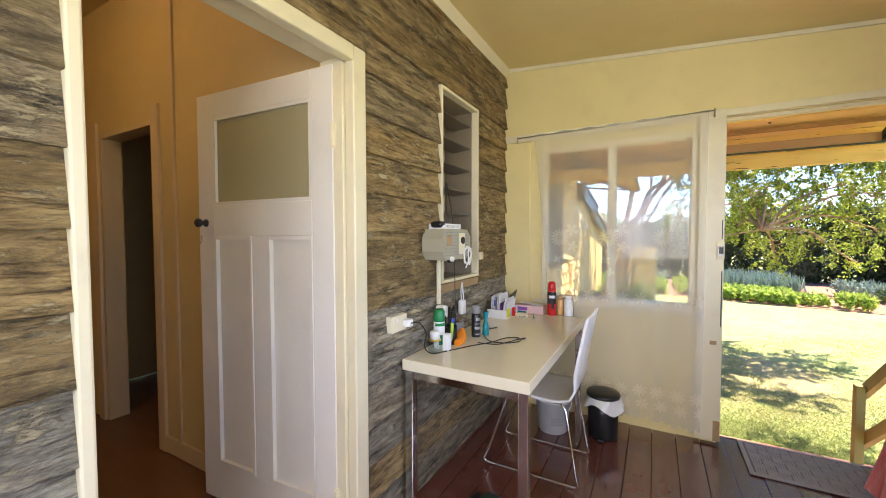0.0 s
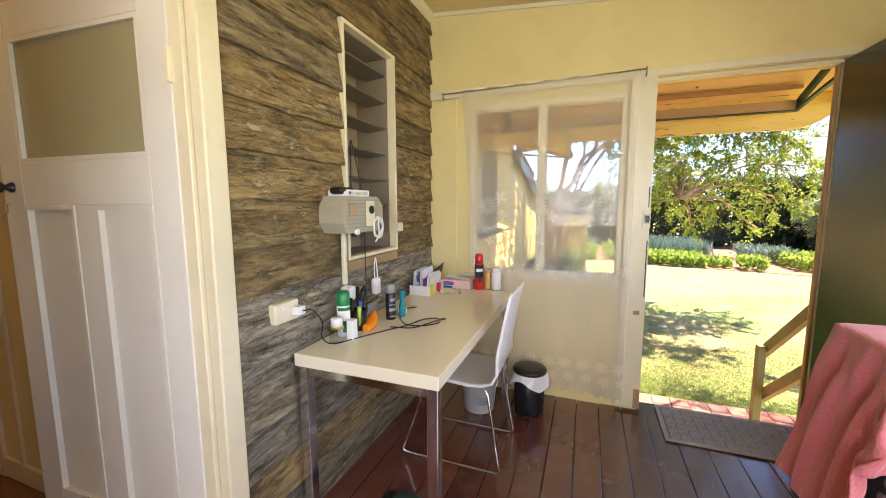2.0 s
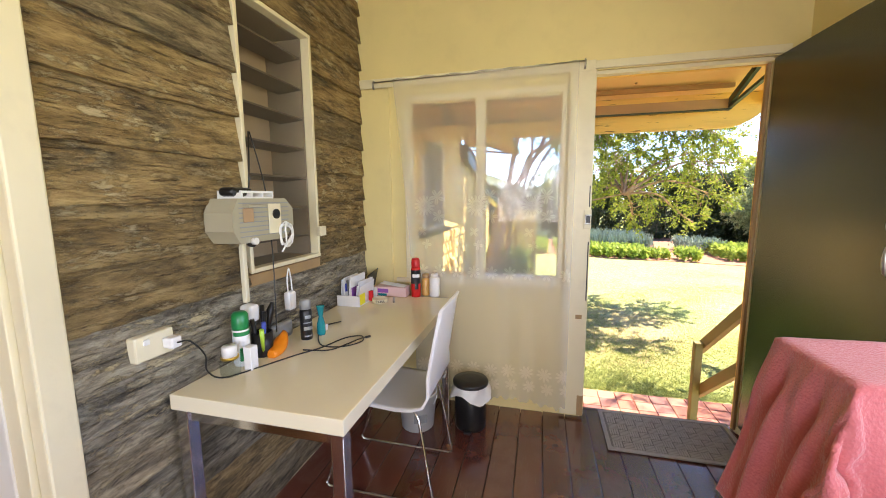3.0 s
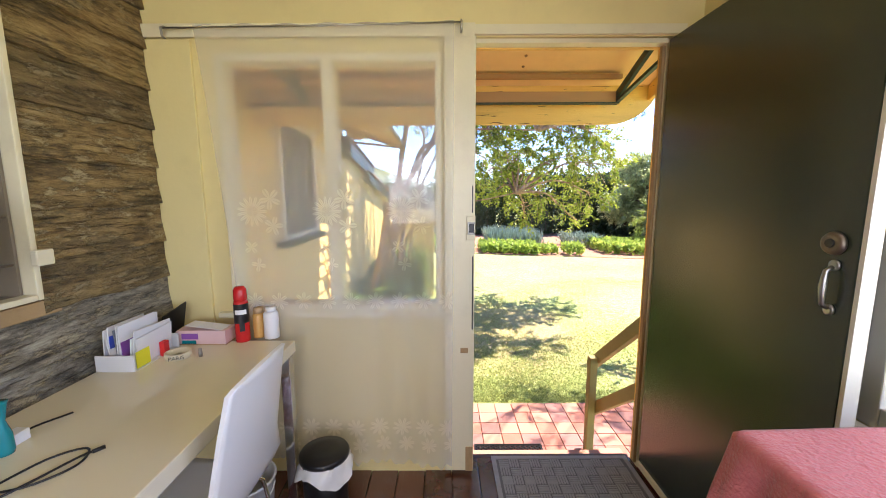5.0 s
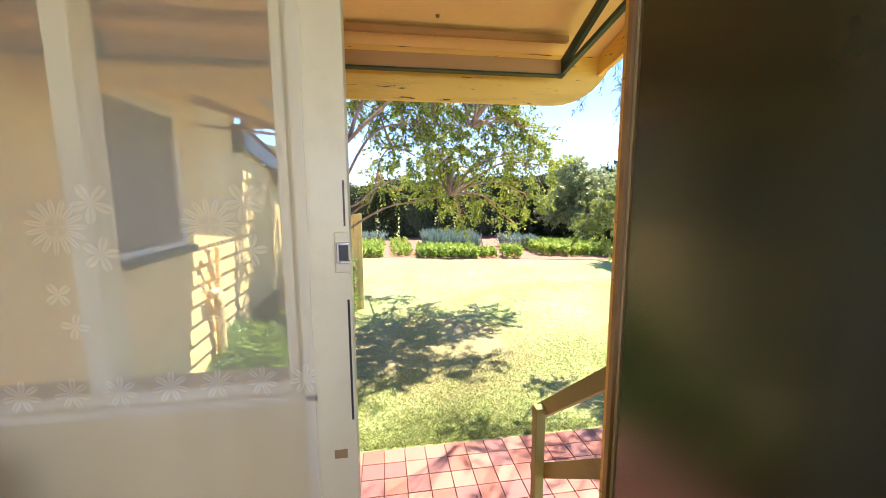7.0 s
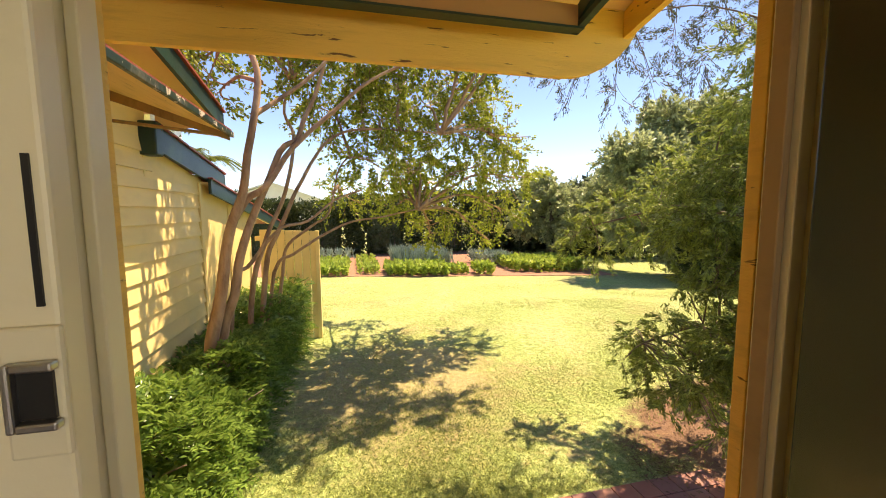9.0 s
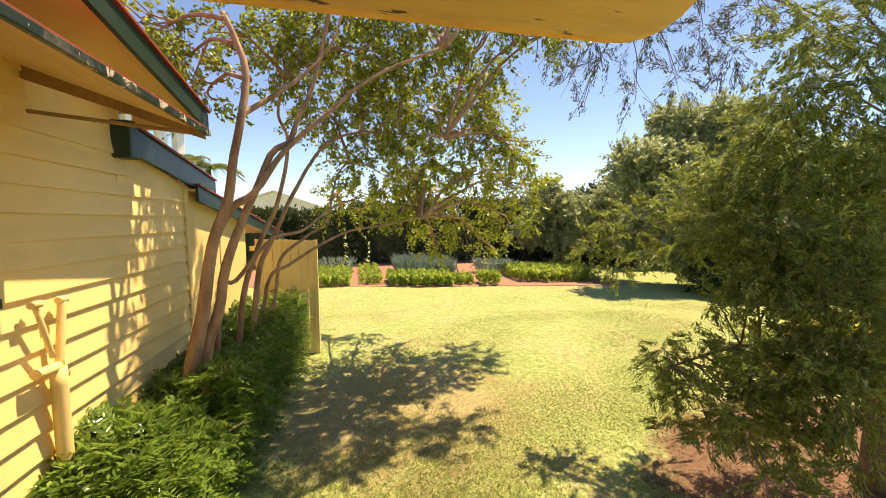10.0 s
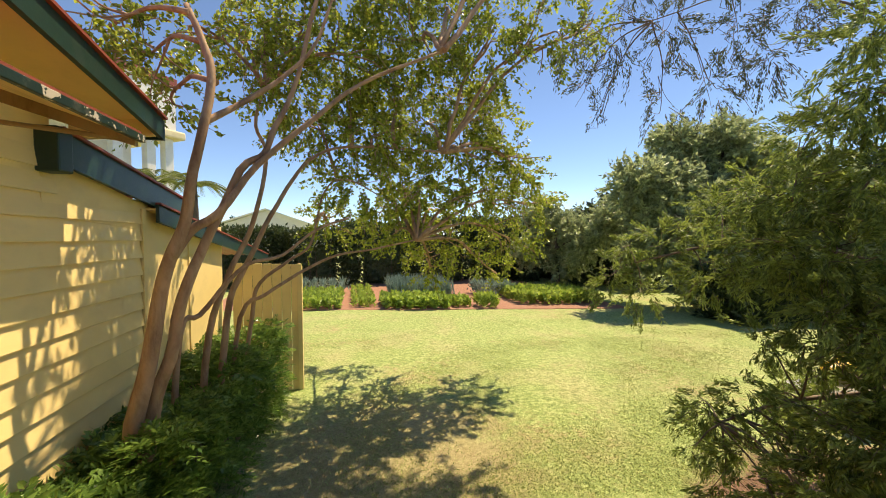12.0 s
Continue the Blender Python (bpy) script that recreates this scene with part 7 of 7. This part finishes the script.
def towel():
    """Pink terry towel thrown over a covered stand."""
    k = Nodes("pink_terry")
    v = k.coords(shuffle=False)
    wv = k.add("ShaderNodeTexVoronoi")
    wv.inputs["Scale"].default_value = 130
    k.put(v, wv.inputs["Vector"])
    c = k.mix(k.noise(v, 3, 4), (0.56, 0.13, 0.145), (0.72, 0.23, 0.25))
    c = k.mix(k.math("MULTIPLY", wv.outputs["Distance"], 0.5), c, (0.5, 0.11, 0.13))
    k.bump(k.math("ADD", wv.outputs["Distance"], k.noise(v, 300, 2)), 0.6, 0.004)
    k.b.inputs["Sheen Weight"].default_value = 0.4
    mat = k.finish(c, 0.95)
    tw = thing("towel", (1.03, 1.6, 0.94), "pink terry towel draped over the stand in folds", "towel")
    X0, X1, Y0, Y1, Z = 0.79, 1.32, 1.53, 1.79, 0.955
    nu, nv = 110, 90
    bm = bmesh.new()
    grid = []
    for j in range(nv + 1):
        row = []
        for i in range(nu + 1):
            # cloth coordinates: it hangs past the west and the south edge
            u = -0.5 + (0.5 + X1 - X0) * i / nu
            v_ = -0.24 + (0.24 + Y1 - Y0 + 0.02) * j / nv
            x, y, z = X0 + u, Y0 + v_, Z + 0.006 * noise.noise(Vector((u * 5, v_ * 5, 1)))
            du, dv = max(0.0, -u), max(0.0, -v_)
            drop = max(du, dv) + 0.15 * min(du, dv)
            if du > 0 or dv > 0:
                flare = 0.16
                fold = 0.016 * math.sin(v_ * 46 + 3 * math.sin(u * 5)) + 0.007 * math.sin(v_ * 95 + 1)
                fold2 = 0.018 * math.sin(u * 38 + 2 * math.sin(v_ * 6)) + 0.008 * math.sin(u * 81 + 2)
                ease = min(1.0, drop / 0.16)
                if du > 0:
                    x = X0 - 0.012 - 0.2 * du + ease * fold * (1 if dv == 0 else 0.6)
                if dv > 0:
                    y = Y0 - 0.012 - flare * dv * 0.9 + ease * fold2 * (1 if du == 0 else 0.6)
                if du > 0 and dv > 0:
                    s_ = min(du, dv)
                    x -= 0.25 * s_
                    y -= 0.25 * s_
                z = Z - drop + 0.02 * (1 - math.exp(-drop * 30)) * 0.3
            row.append(bm.verts.new((x, y, z)))
        grid.append(row)
    for a, b in zip(grid, grid[1:]):
        for i in range(nu):
            bm.faces.new((a[i], a[i + 1], b[i + 1], b[i])).smooth = True
    ob = part("cloth", bm, mat, tw)
    so = ob.modifiers.new("thick", "SOLIDIFY")
    so.thickness, so.offset = 0.006, 1.0
    st = thing("clothes_stand", (1.04, 1.57, 0), "dark floral covered stand on thin metal legs under the towel", "stand")
    k = Nodes("dark_floral_fabric")
    v = k.coords(shuffle=False)
    vo = k.add("ShaderNodeTexVoronoi")
    vo.inputs["Scale"].default_value = 14
    k.put(v, vo.inputs["Vector"])
    c = k.mix(k.step(vo.outputs["Distance"], 0.32, 0.22), (0.02, 0.018, 0.018), (0.3, 0.22, 0.2))
    part("cover", boxes((0.79, 1.31, 1.545, 1.785, 0.12, 0.945), bevel=0.02), k.finish(c, 0.8), st, "dark floral fabric cover")
    for x in (0.81, 1.25):
        for y in (1.56, 1.75):
            part("leg", boxes((x, x + 0.02, y, y + 0.02, 0, 0.119)), STEEL, st)


towel()

# pipes on the house side
pip = thing("drain_pipe", (-0.98, 5.45, GROUND), "yellow painted drain pipe with elbows on the weatherboards", "pipe")
for pts, r in (([(-0.99, 5.54, 0.95), (-0.985, 5.5, 0.72), (-0.985, 5.47, 0.55)], 0.022), ([(-0.985, 5.46, 0.55), (-0.985, 5.46, 0.1), (-0.985, 5.46, GROUND)], 0.04), ([(-1.0, 5.35, 0.95), (-0.985, 5.38, 0.8), (-0.985, 5.43, 0.62)], 0.014),
                ([(-0.985, 5.46, 0.56), (-0.985, 5.40, 0.56), (-0.985, 5.30, 0.57)], 0.028)):
    bm = bmesh.new()
    tube(bm, smooth_path(pts, 4), r, 14)
    part("pipe", bm, YELLOW, pip)
for y, z in ((5.46, 0.5), (5.52, 0.93), (5.33, 0.94)):
    bm = bmesh.new()
    tube(bm, [(-0.985, y - 0.02, z), (-0.985, y + 0.045, z)], 0.03 if z < 0.6 else 0.02, 14)
    part("joint", bm, YELLOW if z > 0.6 else PEELED, pip)

# ---- pieces of walls, floor and paving ----
# floor planks
bm = bmesh.new()
box(bm, 0, 0.131, S, N + 0.095, -0.03, 0.0, bevel=0.0025)
plank = mesh_of("plank", bm, FLOORPAINT)
x = W
k = 0
while x < E - 0.02:
    ob = part("plank", plank, None, floor)
    ob.location = (x + 0.002, 0, -0.0015 * ((k * 7) % 3))
    x += 0.1345
    k += 1


def worn_board(y0, y1, height, proud, thick, segs, seed, bow=0.004):
    """One lapped board with a ragged lower edge, from (y0, 0) up: it leans out at its foot."""
    r = random.Random(seed)
    bm = bmesh.new()
    cols = []
    for i in range(segs + 1):
        y = y0 + (y1 - y0) * i / segs
        rag = bow * noise.noise(Vector((y * 5, seed, 0))) + 0.6 * bow * noise.noise(Vector((y * 19, seed, 3)))
        out = 0.35 * bow * noise.noise(Vector((y * 3, seed, 7)))
        cols.append([bm.verts.new(c) for c in ((0.0, y, rag), (proud + out, y, rag), (proud + out + 0.001, y, rag + 0.004), (thick + out, y, height), (0.0, y, height))])
    for a, b in zip(cols, cols[1:]):
        for j in range(5):
            bm.faces.new((a[j], b[j], b[(j + 1) % 5], a[(j + 1) % 5]))
    bm.faces.new(cols[0])
    bm.faces.new(cols[-1][::-1])
    return bm


STEP = 0.165
z = 0.02
seed = 0
while z < 2.6:
    spans = []
    if z < 2.02:
        spans.append((S, 0.308))
        if z + STEP > 1.07 and z < 2.14:
            spans += [(1.223, 1.853), (2.364, N - 0.004)]
        else:
            spans.append((1.223, N - 0.004))
    elif z < 2.155:
        spans += [(S, 0.308), (1.223, 1.853), (2.364, N - 0.004)]
    else:
        spans.append((S, N - 0.004))
    top = min(STEP + 0.02, 2.63 - z)
    for y0, y1 in spans:
        seed += 1
        ob = part("board", worn_board(y0, y1, top, 0.046, 0.021, max(6, int((y1 - y0) / 0.03)), seed, 0.011), BOARD_WARM if z > 1.0 else BOARD_GREY, west)
        ob.location = (W - 0.012, 0, z)
    z += STEP

# the cut board over the inner doorway
ob = part("board", worn_board(0.309, 1.222, 0.117, 0.038, 0.016, 30, 77, 0.004), BOARD_WARM, west)
ob.location = (W - 0.012, 0, 2.073)

# weatherboards of the house side
LAP = 0.153
z, seed = GROUND + 0.006, 100
while z < 2.38:
    end = 7.4 if z < 1.62 else (6.4 if z < 2.0 else 5.5)
    spans = [(N + 0.11, 4.2), (5.05, end)] if 0.86 < z < 1.98 else [(N + 0.11, end)]
    for y0, y1 in spans:
        seed += 1
        ob = part("weatherboard", worn_board(y0, y1, LAP + 0.02, 0.03, 0.006, max(6, int((y1 - y0) / 0.25)), seed, 0.0015), YELLOW, house)
        ob.location = Vector((-1.07, 0, z)) - Vector(house.location)
    z += LAP

# terracotta pavers, laid in straight rows
PAVER = [painted("terracotta_paver_%s" % n, c, 0.7, 0.25, 0.3, amount=0.3, dirt=(0.3, 0.2, 0.15)) for n, c in (("red", (0.36, 0.13, 0.085)), ("dusky", (0.28, 0.12, 0.10)), ("pale", (0.42, 0.19, 0.13)))]
bm = bmesh.new()
box(bm, 0.003, 0.177, 0.003, 0.177, -0.03, 0.012, bevel=0.004)
base = mesh_of("paver", bm, PAVER[0])
meshes = [base]
for pm in PAVER[1:]:
    c = base.copy()
    c.materials[0] = pm
    meshes.append(c)
rp = random.Random(11)
for j in range(10):
    for i in range(-5, 20):
        # columns below zero: unseen added strip, a reflector for the awning lining
        if i < 0 and j > 3:
            continue
        ob = part("paver", rp.choice(meshes), None, paving)
        ob.location = (-0.1 + 0.18 * i, 3.25 + 0.18 * j, GROUND + rp.uniform(0.004, 0.008))
